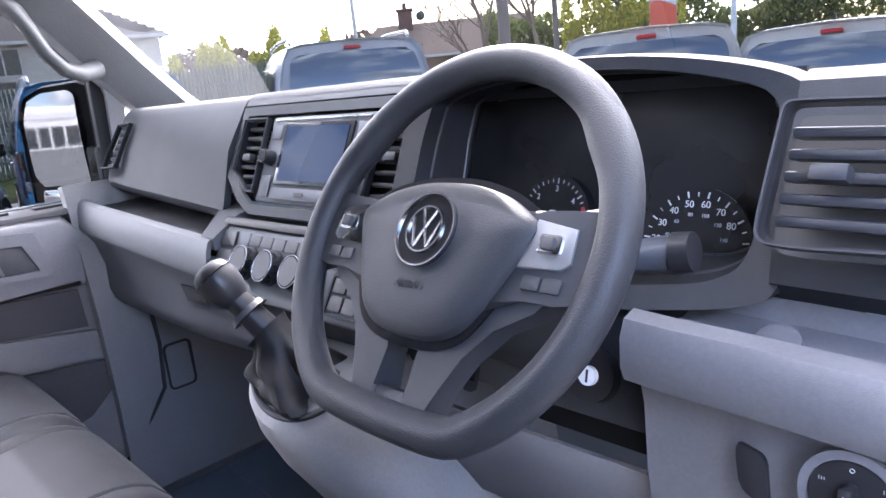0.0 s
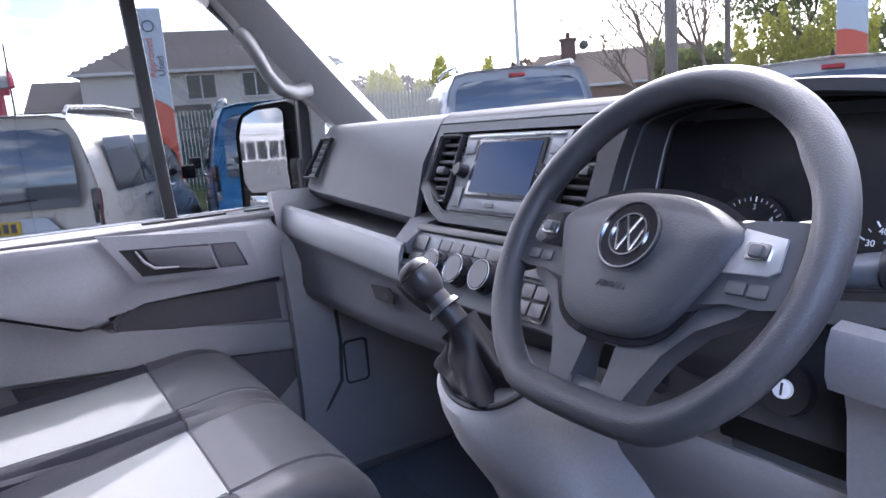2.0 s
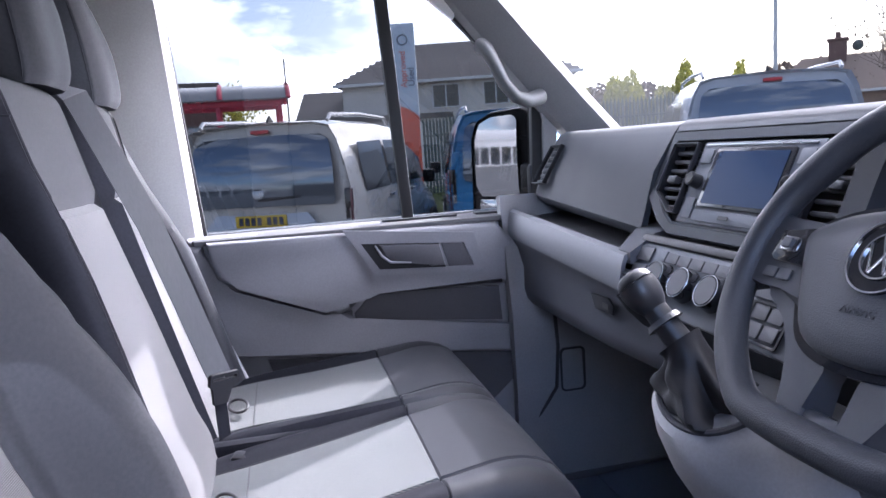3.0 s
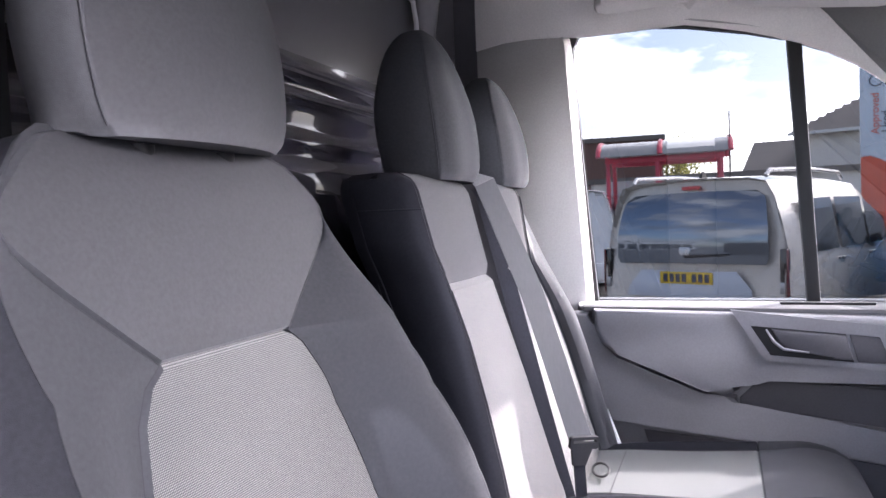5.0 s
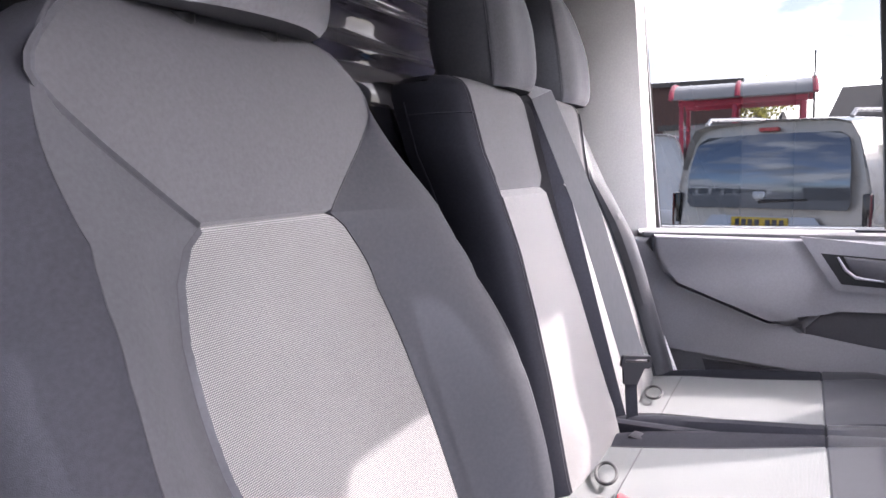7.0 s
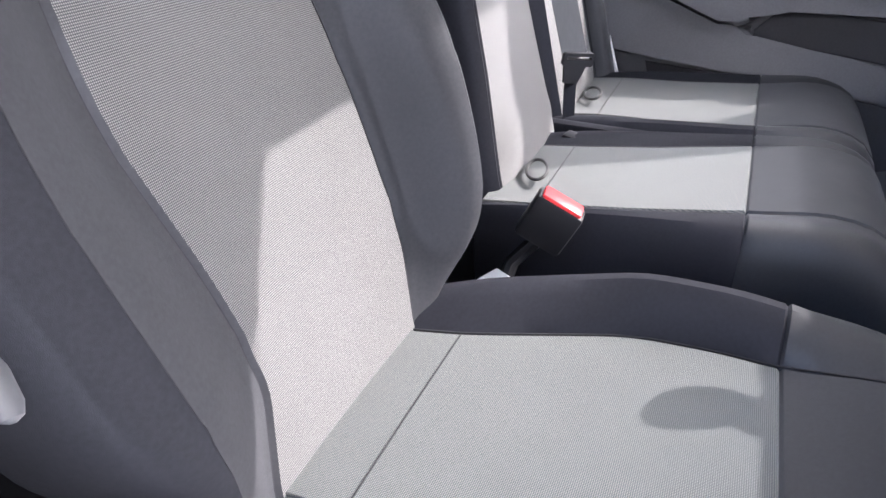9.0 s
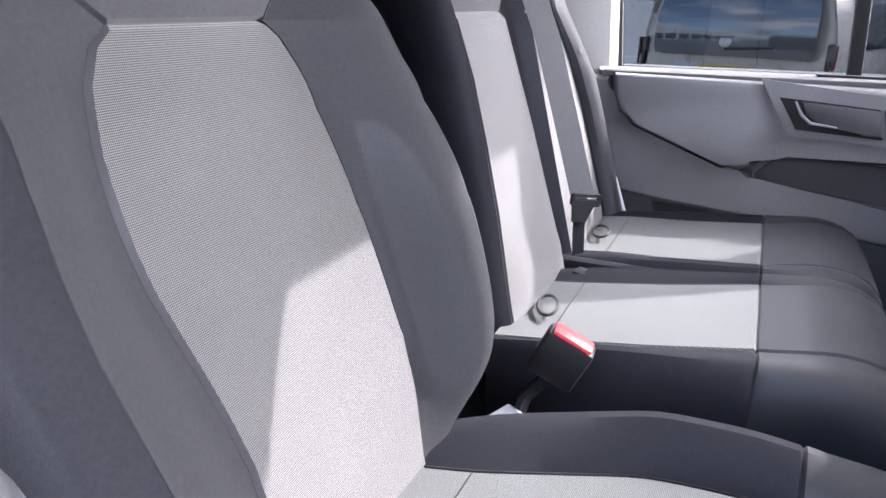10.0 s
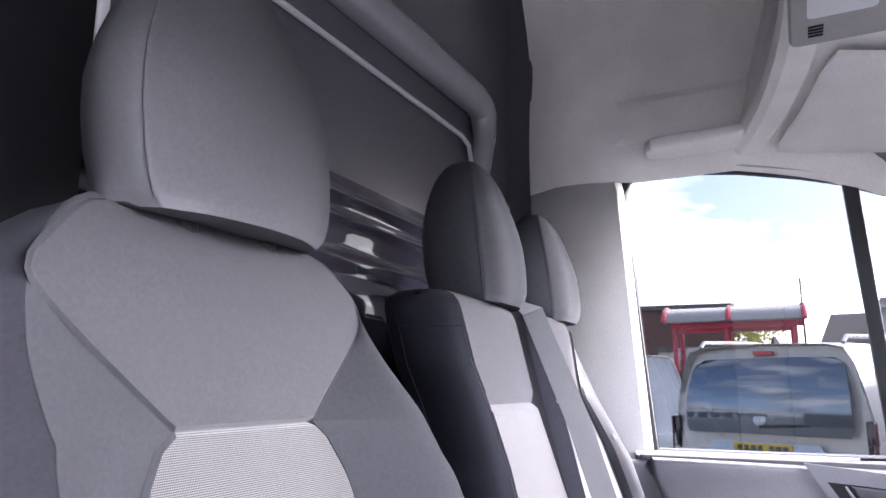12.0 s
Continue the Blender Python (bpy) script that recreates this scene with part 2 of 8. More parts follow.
M = {
    "dash": material("dash_plastic", (0.07, 0.073, 0.083), 0.55, bump=0.35, bump_scale=750, spec=0.35),
    "pad": material("airbag_pad_plastic", (0.02, 0.0235, 0.0285), 0.6, bump=0.35, bump_scale=750, spec=0.2),
    "dash_soft": material("dash_soft_plastic", (0.016, 0.017, 0.02), 0.75, spec=0.2, bump=0.4, bump_scale=650),
    "grey": material("grey_trim_plastic", (0.185, 0.182, 0.186), 0.55, bump=0.3, bump_scale=800, spec=0.35),
    "knee": material("knee_panel_plastic", (0.095, 0.094, 0.102), 0.55, bump=0.3, bump_scale=800, spec=0.35),
    "lip": material("tray_lip_plastic", (0.12, 0.124, 0.134), 0.5, bump=0.3, bump_scale=800, spec=0.35),
    "door": material("door_trim_plastic", (0.175, 0.174, 0.187), 0.55, bump=0.3, bump_scale=800, spec=0.35),
    "door_low": material("door_pocket_plastic", (0.07, 0.069, 0.077), 0.6, bump=0.3, bump_scale=800, spec=0.3),
    "black": material("black_plastic", (0.011, 0.011, 0.013), 0.45, bump=0.2, bump_scale=900, spec=0.28),
    "gloss": material("piano_black", (0.008, 0.008, 0.009), 0.08, vary=0.02, coat=0.5),
    "dark": material("dark_recess", (0.01, 0.01, 0.011), 0.8),
    "wheel": material("wheel_leather_grain", (0.019, 0.02, 0.0235), 0.48, spec=0.24, bump=0.7, bump_scale=420),
    "hub": material("hub_plastic_grain", (0.021, 0.022, 0.0255), 0.55, spec=0.25, bump=0.5, bump_scale=420),
    "spoke": material("spoke_satin_plastic", (0.022, 0.023, 0.027), 0.5, spec=0.25, bump=0.15),
    "silver": material("satin_silver", (0.42, 0.43, 0.45), 0.3, metal=0.85, vary=0.05),
    "chrome": material("chrome", (0.62, 0.62, 0.64), 0.16, metal=1.0, vary=0.02),
    "slat": material("satin_slat_plastic", (0.022, 0.023, 0.027), 0.36, spec=0.5, vary=0.08),
    "bright_edge": material("painted_glint_edge", (0.6, 0.6, 0.62), 0.35, vary=0.05),
    "panel_steel": material("button_panel", (0.036, 0.041, 0.05), 0.45, metal=0.0, vary=0.06, spec=0.4),
    "button": material("button_plastic", (0.026, 0.027, 0.031), 0.55, spec=0.3),
    "white_print": material("white_print", (0.72, 0.73, 0.75), 0.5, vary=0.03),
    "dial_print": material("dial_print", (0.36, 0.365, 0.375), 0.5, vary=0.03),
    "dim_print": material("dim_print", (0.25, 0.25, 0.27), 0.5, vary=0.03),
    "red_print": material("red_print", (0.5, 0.02, 0.03), 0.5),
    # blue of the reflected sky is put into the display's base colour
    "screen": material("sky_tinted_display", (0.012, 0.02, 0.038), 0.05, vary=0.02, spec=0.35),
    "cluster": material("cluster_black", (0.009, 0.009, 0.01), 0.25, vary=0.05),
    "boot": material("boot_vinyl", (0.006, 0.006, 0.0075), 0.5, spec=0.25, bump=0.5, bump_scale=450),
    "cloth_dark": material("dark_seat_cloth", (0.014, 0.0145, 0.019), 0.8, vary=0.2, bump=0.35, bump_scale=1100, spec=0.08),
    "cloth_cushion": material("cushion_side_cloth", (0.021, 0.022, 0.026), 0.47, vary=0.2, bump=0.3, bump_scale=1100, spec=0.28),
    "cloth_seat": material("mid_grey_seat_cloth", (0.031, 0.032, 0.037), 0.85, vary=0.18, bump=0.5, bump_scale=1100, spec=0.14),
    # the bolster's own cloth with shade put into its colour
    "cloth_flank": material("shaded_flank_cloth", (0.024, 0.0245, 0.03), 0.85, vary=0.18, bump=0.5, bump_scale=1100, spec=0.1),
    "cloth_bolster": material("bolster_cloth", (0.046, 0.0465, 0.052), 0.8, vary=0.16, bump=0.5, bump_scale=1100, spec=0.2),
    "cloth_upper": material("upper_panel_cloth", (0.055, 0.055, 0.06), 0.8, vary=0.16, bump=0.5, bump_scale=1100, spec=0.25),
    "cloth_bench": material("bench_upper_cloth", (0.05, 0.05, 0.055), 0.8, vary=0.16, bump=0.5, bump_scale=1100, spec=0.25),
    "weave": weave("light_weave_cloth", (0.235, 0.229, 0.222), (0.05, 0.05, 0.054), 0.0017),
    # cushion copy of the same cloth, toned darker against the sun on it
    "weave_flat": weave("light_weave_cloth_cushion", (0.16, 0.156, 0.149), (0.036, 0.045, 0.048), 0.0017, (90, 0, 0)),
    "belt": material("belt_webbing", (0.055, 0.057, 0.063), 0.5, bump=0.5, bump_scale=900, stretch=(1, 1, 0.2)),
    "red_plastic": material("red_plastic", (0.65, 0.03, 0.035), 0.4),
    "lining": material("headliner_cloth", (0.8, 0.775, 0.75), 0.9, bump=0.4, bump_scale=500),
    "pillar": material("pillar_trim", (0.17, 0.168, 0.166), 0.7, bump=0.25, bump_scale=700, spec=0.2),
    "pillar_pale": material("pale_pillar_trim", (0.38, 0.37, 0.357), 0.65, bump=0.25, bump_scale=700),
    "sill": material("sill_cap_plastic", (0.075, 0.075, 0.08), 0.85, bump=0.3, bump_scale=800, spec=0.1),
    "curtain": material("matt_black_panel", (0.008, 0.008, 0.0095), 0.8, spec=0.15),
    "handle_grey": material("grab_handle_plastic", (0.12, 0.119, 0.118), 0.9, bump=0.25, bump_scale=700, spec=0.05),
    "bulkhead": material("black_gloss_steel", (0.012, 0.0115, 0.016), 0.11, metal=0.0, spec=0.5, coat=0.5, vary=0.06, scale=8, coat_rough=0.03),
    "upper_sheet": material("sheen_greyed_steel", (0.1, 0.097, 0.11), 0.32, spec=0.6, coat=0.4, vary=0.06, scale=8, coat_rough=0.15),
    "handle_pale": material("pale_lever_plastic", (0.11, 0.112, 0.12), 0.5, vary=0.06),
    "knob": material("knob_grain_plastic", (0.011, 0.011, 0.013), 0.4, bump=0.5, bump_scale=420, spec=0.35),
    "rail": material("sheen_pale_steel", (0.26, 0.255, 0.275), 0.16, spec=1.0, coat=1.0, vary=0.06, scale=8, coat_rough=0.1),
    "floor": material("rubber_floor", (0.15, 0.172, 0.21), 0.75, bump=0.4, bump_scale=300),
    "rubber": material("seal_rubber", (0.012, 0.012, 0.013), 0.6),
    "white_paint": material("white_paint", (0.85, 0.85, 0.85), 0.3, coat=0.6, vary=0.03),
    "pale_blue_paint": material("pale_silver_blue_paint", (0.55, 0.6, 0.68), 0.3, coat=0.6, vary=0.03),
    "taupe_paint": material("silver_taupe_paint", (0.56, 0.53, 0.49), 0.3, metal=0.2, coat=0.7, vary=0.04),
    "blue_paint": material("blue_paint", (0.045, 0.27, 0.56), 0.3, coat=0.7, vary=0.05),
    "car_glass": material("tinted_car_glass", (0.2, 0.235, 0.28), 0.04, spec=0.7, coat=0.3, vary=0.05, scale=3, metal=0.7),
    "tyre": material("tyre_rubber", (0.02, 0.02, 0.02), 0.8),
    "plate": material("yellow_plate", (0.75, 0.5, 0.02), 0.4, vary=0.04),
    "tail": material("red_lamp", (0.12, 0.012, 0.016), 0.15, coat=0.6),
    "asphalt": material("asphalt", (0.2, 0.195, 0.187), 0.85, vary=0.25, scale=4, bump=0.6, bump_scale=90),
    "grass": material("mown_grass", (0.09, 0.13, 0.03), 0.9, vary=0.4, scale=5, bump=1.0, bump_scale=60),
    "shelter_red": material("red_painted_steel", (0.6, 0.07, 0.11), 0.4, vary=0.1),
    "render": material("pebble_dash_render", (0.78, 0.745, 0.69), 0.9, vary=0.15, scale=2),
    "canopy": material("translucent_roof_sheet", (0.33, 0.33, 0.33), 0.35, vary=0.1, scale=3),
    "yard_wall": material("light_blocking_wall", (0.055, 0.057, 0.06), 0.85, vary=0.15, scale=2),
    "roof": material("grey_slate_roof", (0.16, 0.145, 0.135), 0.85, vary=0.2, scale=1.5, random_tone=0.1),
    "roof_red": material("brown_tile_roof", (0.2, 0.145, 0.115), 0.85, vary=0.25, scale=1.5),
    "brick": material("dark_brick", (0.17, 0.1, 0.085), 0.9, vary=0.25, scale=4),
    "brick_pale": material("buff_brick", (0.36, 0.25, 0.19), 0.9, vary=0.2, scale=4),
    "window_dark": material("dark_window_glass", (0.06, 0.065, 0.07), 0.1, spec=0.8),
    "fence": material("green_fence_paint", (0.1, 0.14, 0.13), 0.6),
    "totem_blue": material("pale_sign_panel", (0.6, 0.68, 0.75), 0.35, vary=0.04),
    "totem_red": material("red_sign_panel", (0.75, 0.14, 0.08), 0.35, vary=0.04),
    "pole_wood": material("weathered_pole", (0.24, 0.21, 0.19), 0.9, vary=0.3, scale=10, stretch=(1, 1, 0.1)),
    "pole_white": material("white_pole", (0.75, 0.75, 0.74), 0.5),
    "bark": material("bark", (0.16, 0.12, 0.09), 0.95, vary=0.3, scale=10),
    "leaf_yellow": material("spring_leaf", (0.42, 0.41, 0.09), 0.7, vary=0.3, scale=3, through=0.5),
    "leaf_green": material("dark_leaf", (0.2, 0.23, 0.09), 0.7, vary=0.3, scale=3, through=0.5),
    "twig": material("brown_twigs", (0.3, 0.23, 0.18), 0.9, vary=0.2),
    "brick_plain": material("pale_cladding", (0.7, 0.7, 0.7), 0.5, vary=0.05, scale=2),
    "sign_dark": material("dark_print", (0.05, 0.06, 0.1), 0.5),
    # very dark tints that hold back the bright view outside, not real glass colour
    "pane": glass("dimmed_pane", (0.02, 0.0206, 0.0206), 0.05),
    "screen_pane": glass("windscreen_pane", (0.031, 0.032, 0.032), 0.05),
    "mirror": material("mirror_glass", (0.9, 0.9, 0.92), 0.01, metal=1.0, vary=0.0),
}

# building helpers
BASE = {}


def thing(name, label, category, at=(0, 0, 0), group="", kind=""):
    """A top-level Empty at the thing's base; its parts are built in world metres."""
    ob = new(name)
    ob.empty_display_size = 0.05
    ob.location = at
    BASE[ob] = Vector(at)
    return tagged(ob, label, category, group, kind)


def link_mesh(name, bm, mat, smooth=True):
    me = bpy.data.meshes.new(name)
    bmesh.ops.recalc_face_normals(bm, faces=bm.faces)
    bm.to_mesh(me)
    bm.free()
    for m in mat if isinstance(mat, (list, tuple)) else [mat]:
        me.materials.append(M[m])
    if smooth:
        me.polygons.foreach_set("use_smooth", [True] * len(me.polygons))
        me.set_sharp_from_angle(angle=radians(32))
    return new(name, me)


def part(name, bm, mat, parent, label="", smooth=True):
    base = BASE[parent]
    bmesh.ops.translate(bm, verts=bm.verts, vec=-base)
    ob = link_mesh(name, bm, mat, smooth)
    ob.parent = parent
    BASE[ob] = base
    return tagged(ob, label)


def single(name, bm, mat, label, category, kind="", group="", smooth=True):
    return tagged(link_mesh(name, bm, mat, smooth), label, category, group, kind)


def box(bm, centre, size, bevel=0.0, m=None, seg=2):
    """A box, its edges rounded; m: a pose laid over it."""
    made = bmesh.ops.create_cube(bm, size=1.0)["verts"]
    bmesh.ops.scale(bm, vec=size, verts=made)
    if bevel:
        edges = list({e for v in made for e in v.link_edges})
        made = list({v for f in bmesh.ops.bevel(bm, geom=edges, offset=bevel, segments=seg, affect="EDGES", profile=0.5)["faces"] for v in f.verts})
        made = [v for v in made if v.is_valid]
    bmesh.ops.translate(bm, vec=centre, verts=made)
    if m is not None:
        bmesh.ops.transform(bm, matrix=m, verts=made)
    return made


def rod(bm, a, b, r0, r1=None, seg=16, caps=True):
    a, b = Vector(a), Vector(b)
    made = bmesh.ops.create_cone(bm, cap_ends=caps, segments=seg, radius1=r0, radius2=r0 if r1 is None else r1, depth=(b - a).length)["verts"]
    turn = (b - a).to_track_quat("Z", "Y").to_matrix().to_4x4()
    bmesh.ops.transform(bm, matrix=Matrix.Translation((a + b) / 2) @ turn, verts=made)
    return made


def ball(bm, centre, size, m=None, u=20, v=12):
    made = bmesh.ops.create_uvsphere(bm, u_segments=u, v_segments=v, radius=1.0)["verts"]
    bmesh.ops.scale(bm, vec=size, verts=made)
    if m is not None:
        bmesh.ops.transform(bm, matrix=m, verts=made)
    bmesh.ops.translate(bm, vec=centre, verts=made)
    return made


def loft(bm, rings, closed=True, caps=True, loop=False):
    """Faces between rings of equally many points; closed: each ring is a loop; loop: the last ring meets the first."""
    rows = [[bm.verts.new(p) for p in ring] for ring in rings]
    k = len(rows[0])
    for a in range(len(rows) if loop else len(rows) - 1):
        r0, r1 = rows[a], rows[(a + 1) % len(rows)]
        for i in range(k if closed else k - 1):
            bm.faces.new((r0[i], r0[(i + 1) % k], r1[(i + 1) % k], r1[i]))
    if caps and closed and not loop:
        bm.faces.new(rows[0])
        bm.faces.new(rows[-1])
    return rows


def tube(bm, pts, r, seg=10, loop=False, caps=True, flat=None):
    """A round bar along points; r: a radius or one for each point; flat: (width, thickness) and a side vector for a ribbon."""
    pts = [Vector(p) for p in pts]
    rings, side = [], None
    for i, p in enumerate(pts):
        a = pts[i - 1] if i or loop else p
        b = pts[(i + 1) % len(pts)] if i < len(pts) - 1 or loop else p
        way = (b - a).normalized()
        if side is None:
            side = way.orthogonal().normalized()
        side = (side - way * side.dot(way)).normalized()
        up = way.cross(side)
        rr = r[i] if isinstance(r, (list, tuple)) else r
        rings.append([p + rr * (math.cos(t) * side + math.sin(t) * up) for t in [2 * math.pi * j / seg for j in range(seg)]])
    loft(bm, rings, True, caps, loop)


def ribbon(bm, pts, width, thick, across):
    across = Vector(across).normalized()
    rings = []
    pts = [Vector(p) for p in pts]
    for i, p in enumerate(pts):
        way = (pts[min(i + 1, len(pts) - 1)] - pts[max(i - 1, 0)]).normalized()
        s = (across - way * across.dot(way)).normalized()
        n = way.cross(s)
        rings.append([p - s * width / 2 - n * thick / 2, p + s * width / 2 - n * thick / 2, p + s * width / 2 + n * thick / 2, p - s * width / 2 + n * thick / 2])
    loft(bm, rings)


def slab(bm, outline, thick, m, bevel=0.0, seg=2):
    """A plate: an outline in the pose's x and y, raised along its z by thick, its upper rim rounded."""
    low = [bm.verts.new(m @ Vector((x, y, 0))) for x, y in outline]
    top = [bm.verts.new(m @ Vector((x, y, thick))) for x, y in outline]
    k = len(low)
    bm.faces.new(low[::-1])
    cap = bm.faces.new(top)
    for i in range(k):
        bm.faces.new((low[i], low[(i + 1) % k], top[(i + 1) % k], top[i]))
    if bevel:
        bmesh.ops.bevel(bm, geom=list(cap.edges), offset=bevel, segments=seg, affect="EDGES", profile=0.5)


def frame_plate(bm, outer, inner, thick, m):
    """A ring-shaped plate between two outlines of equally many points."""
    lo, li = [bm.verts.new(m @ Vector((x, y, 0))) for x, y in outer], [bm.verts.new(m @ Vector((x, y, 0))) for x, y in inner]
    to, ti = [bm.verts.new(m @ Vector((x, y, thick))) for x, y in outer], [bm.verts.new(m @ Vector((x, y, thick))) for x, y in inner]
    k = len(outer)
    for i in range(k):
        j = (i + 1) % k
        for q in ((to[i], to[j], ti[j], ti[i]), (lo[i], li[i], li[j], lo[j]), (lo[i], lo[j], to[j], to[i]), (li[j], li[i], ti[i], ti[j])):
            bm.faces.new(q)


def rounded(x0, y0, x1, y1, r, n=4):
    """A rectangle's outline with round corners."""
    out = []
    for cx, cy, a in ((x1 - r, y1 - r, 0), (x0 + r, y1 - r, 90), (x0 + r, y0 + r, 180), (x1 - r, y0 + r, 270)):
        out += [(cx + r * math.cos(radians(a + 90 * i / n)), cy + r * math.sin(radians(a + 90 * i / n))) for i in range(n + 1)]
    return out


def softened(pts, turns=2):
    """The same outline with its corners cut round."""
    for _ in range(turns):
        out = []
        for (x0, y0), (x1, y1) in zip(pts, pts[1:] + pts[:1]):
            out += [(x0 * 0.75 + x1 * 0.25, y0 * 0.75 + y1 * 0.25), (x0 * 0.25 + x1 * 0.75, y0 * 0.25 + y1 * 0.75)]
        pts = out
    return pts


def circle(cx, cy, r, n=32, a0=0.0, a1=360.0):
    return [(cx + r * math.cos(radians(a0 + (a1 - a0) * i / n)), cy + r * math.sin(radians(a0 + (a1 - a0) * i / n))) for i in range(n)]


def plane_pose(origin, right, up):
    """A pose whose x runs along right and y along up."""
    right = Vector(right).normalized()
    up = (Vector(up) - right * Vector(up).dot(right)).normalized()
    out = right.cross(up)
    m = Matrix((right, up, out)).transposed().to_4x4()
    m.translation = origin
    return m


def letters(text, size, mat, parent, m, label="", depth=0.0003, align="CENTER", name="lettering"):
    cu = bpy.data.curves.new(name, "FONT")
    cu.body, cu.size, cu.extrude, cu.align_x, cu.align_y = text, size, depth, align, "CENTER"
    tmp = bpy.data.objects.new(name, cu)
    me = bpy.data.meshes.new_from_object(tmp)
    bpy.data.objects.remove(tmp)
    bpy.data.curves.remove(cu)
    me.transform(Matrix.Translation(-BASE[parent]) @ m)
    me.name = name
    me.materials.clear()
    me.materials.append(M[mat])
    ob = new(name, me)
    ob.parent = parent
    BASE[ob] = BASE[parent]
    return tagged(ob, label)


def lerp_table(table, t):
    """Values between the rows of (t, value, ...) of a table, eased by a cubic."""
    keys = [row[0] for row in table]
    t = min(max(t, keys[0]), keys[-1])
    i = max(j for j in range(len(keys)) if keys[j] <= t)
    if i == len(keys) - 1:
        return table[-1][1:]
    f = (t - keys[i]) / (keys[i + 1] - keys[i])
    return tuple(a + (b - a) * f for a, b in zip(table[i][1:], table[i + 1][1:]))

# the cab's shell
def quad_strip(bm, rows):
    """An open sheet through rows of points."""
    loft(bm, rows, closed=False, caps=False)


def thick_sheet(bm, rows, thick):
    start = len(bm.faces)
    quad_strip(bm, rows)
    bm.normal_update()
    bmesh.ops.solidify(bm, geom=bm.faces[:][start:], thickness=thick)


def build_floor():
    bm = bmesh.new()
    box(bm, (0, -0.2, 0.575), (1.84, 1.75, 0.05), 0.004)
    floor = single("floor", bm, "floor", "dark rubber cab floor", "floor", "structure")
    bm = bmesh.new()
    thick_sheet(bm, [[(x, y, z) for x in (-0.9, -0.4, 0.1, 0.5, 0.95)] for y, z in ((0.30, 0.602), (0.5, 0.63), (0.66, 0.80), (0.74, 1.2), (0.76, 1.42))], 0.02)
    tagged(link_mesh("wall_front", bm, "floor"), "black carpeted firewall under the dashboard", "wall", kind="structure")
    # inner sill beside the passenger footwell
    bm = bmesh.new()
    thick_sheet(bm, [[(-0.86, y, 0.60), (-0.80, y + 0.0, 0.66), (-0.79, y, 0.9), (-0.80, y, 1.1), (-0.86, y, 1.40)] for y in (0.06, 0.10, 0.17, 0.3, 0.45, 0.62, 0.76)], 0.03)
    kick = single("trim_kick_panel", bm, "grey", "grey plastic kick panel beside the footwell", "trim", "structure")
    bm = bmesh.new()
    frame_plate(bm, rounded(0.18, 0.882, 0.25, 1.0, 0.014), rounded(0.185, 0.887, 0.244, 0.995, 0.011), 0.005, plane_pose((-0.763, 0, 0), (0, 1, 0), (0, 0, 1)))
    p = link_mesh("fuse_cover", bm, "rubber")
    p.parent = kick
    bm = bmesh.new()
    tube(bm, [(-0.765, 0.168, 1.16), (-0.763, 0.172, 1.095), (-0.76, 0.176, 1.007), (-0.76, 0.168, 0.898), (-0.762, 0.143, 0.861), (-0.772, 0.098, 0.795), (-0.78, 0.052, 0.741), (-0.79, 0.02, 0.7)], 0.005, 8)
    p = link_mesh("door_seal", bm, "rubber")
    p.parent = kick


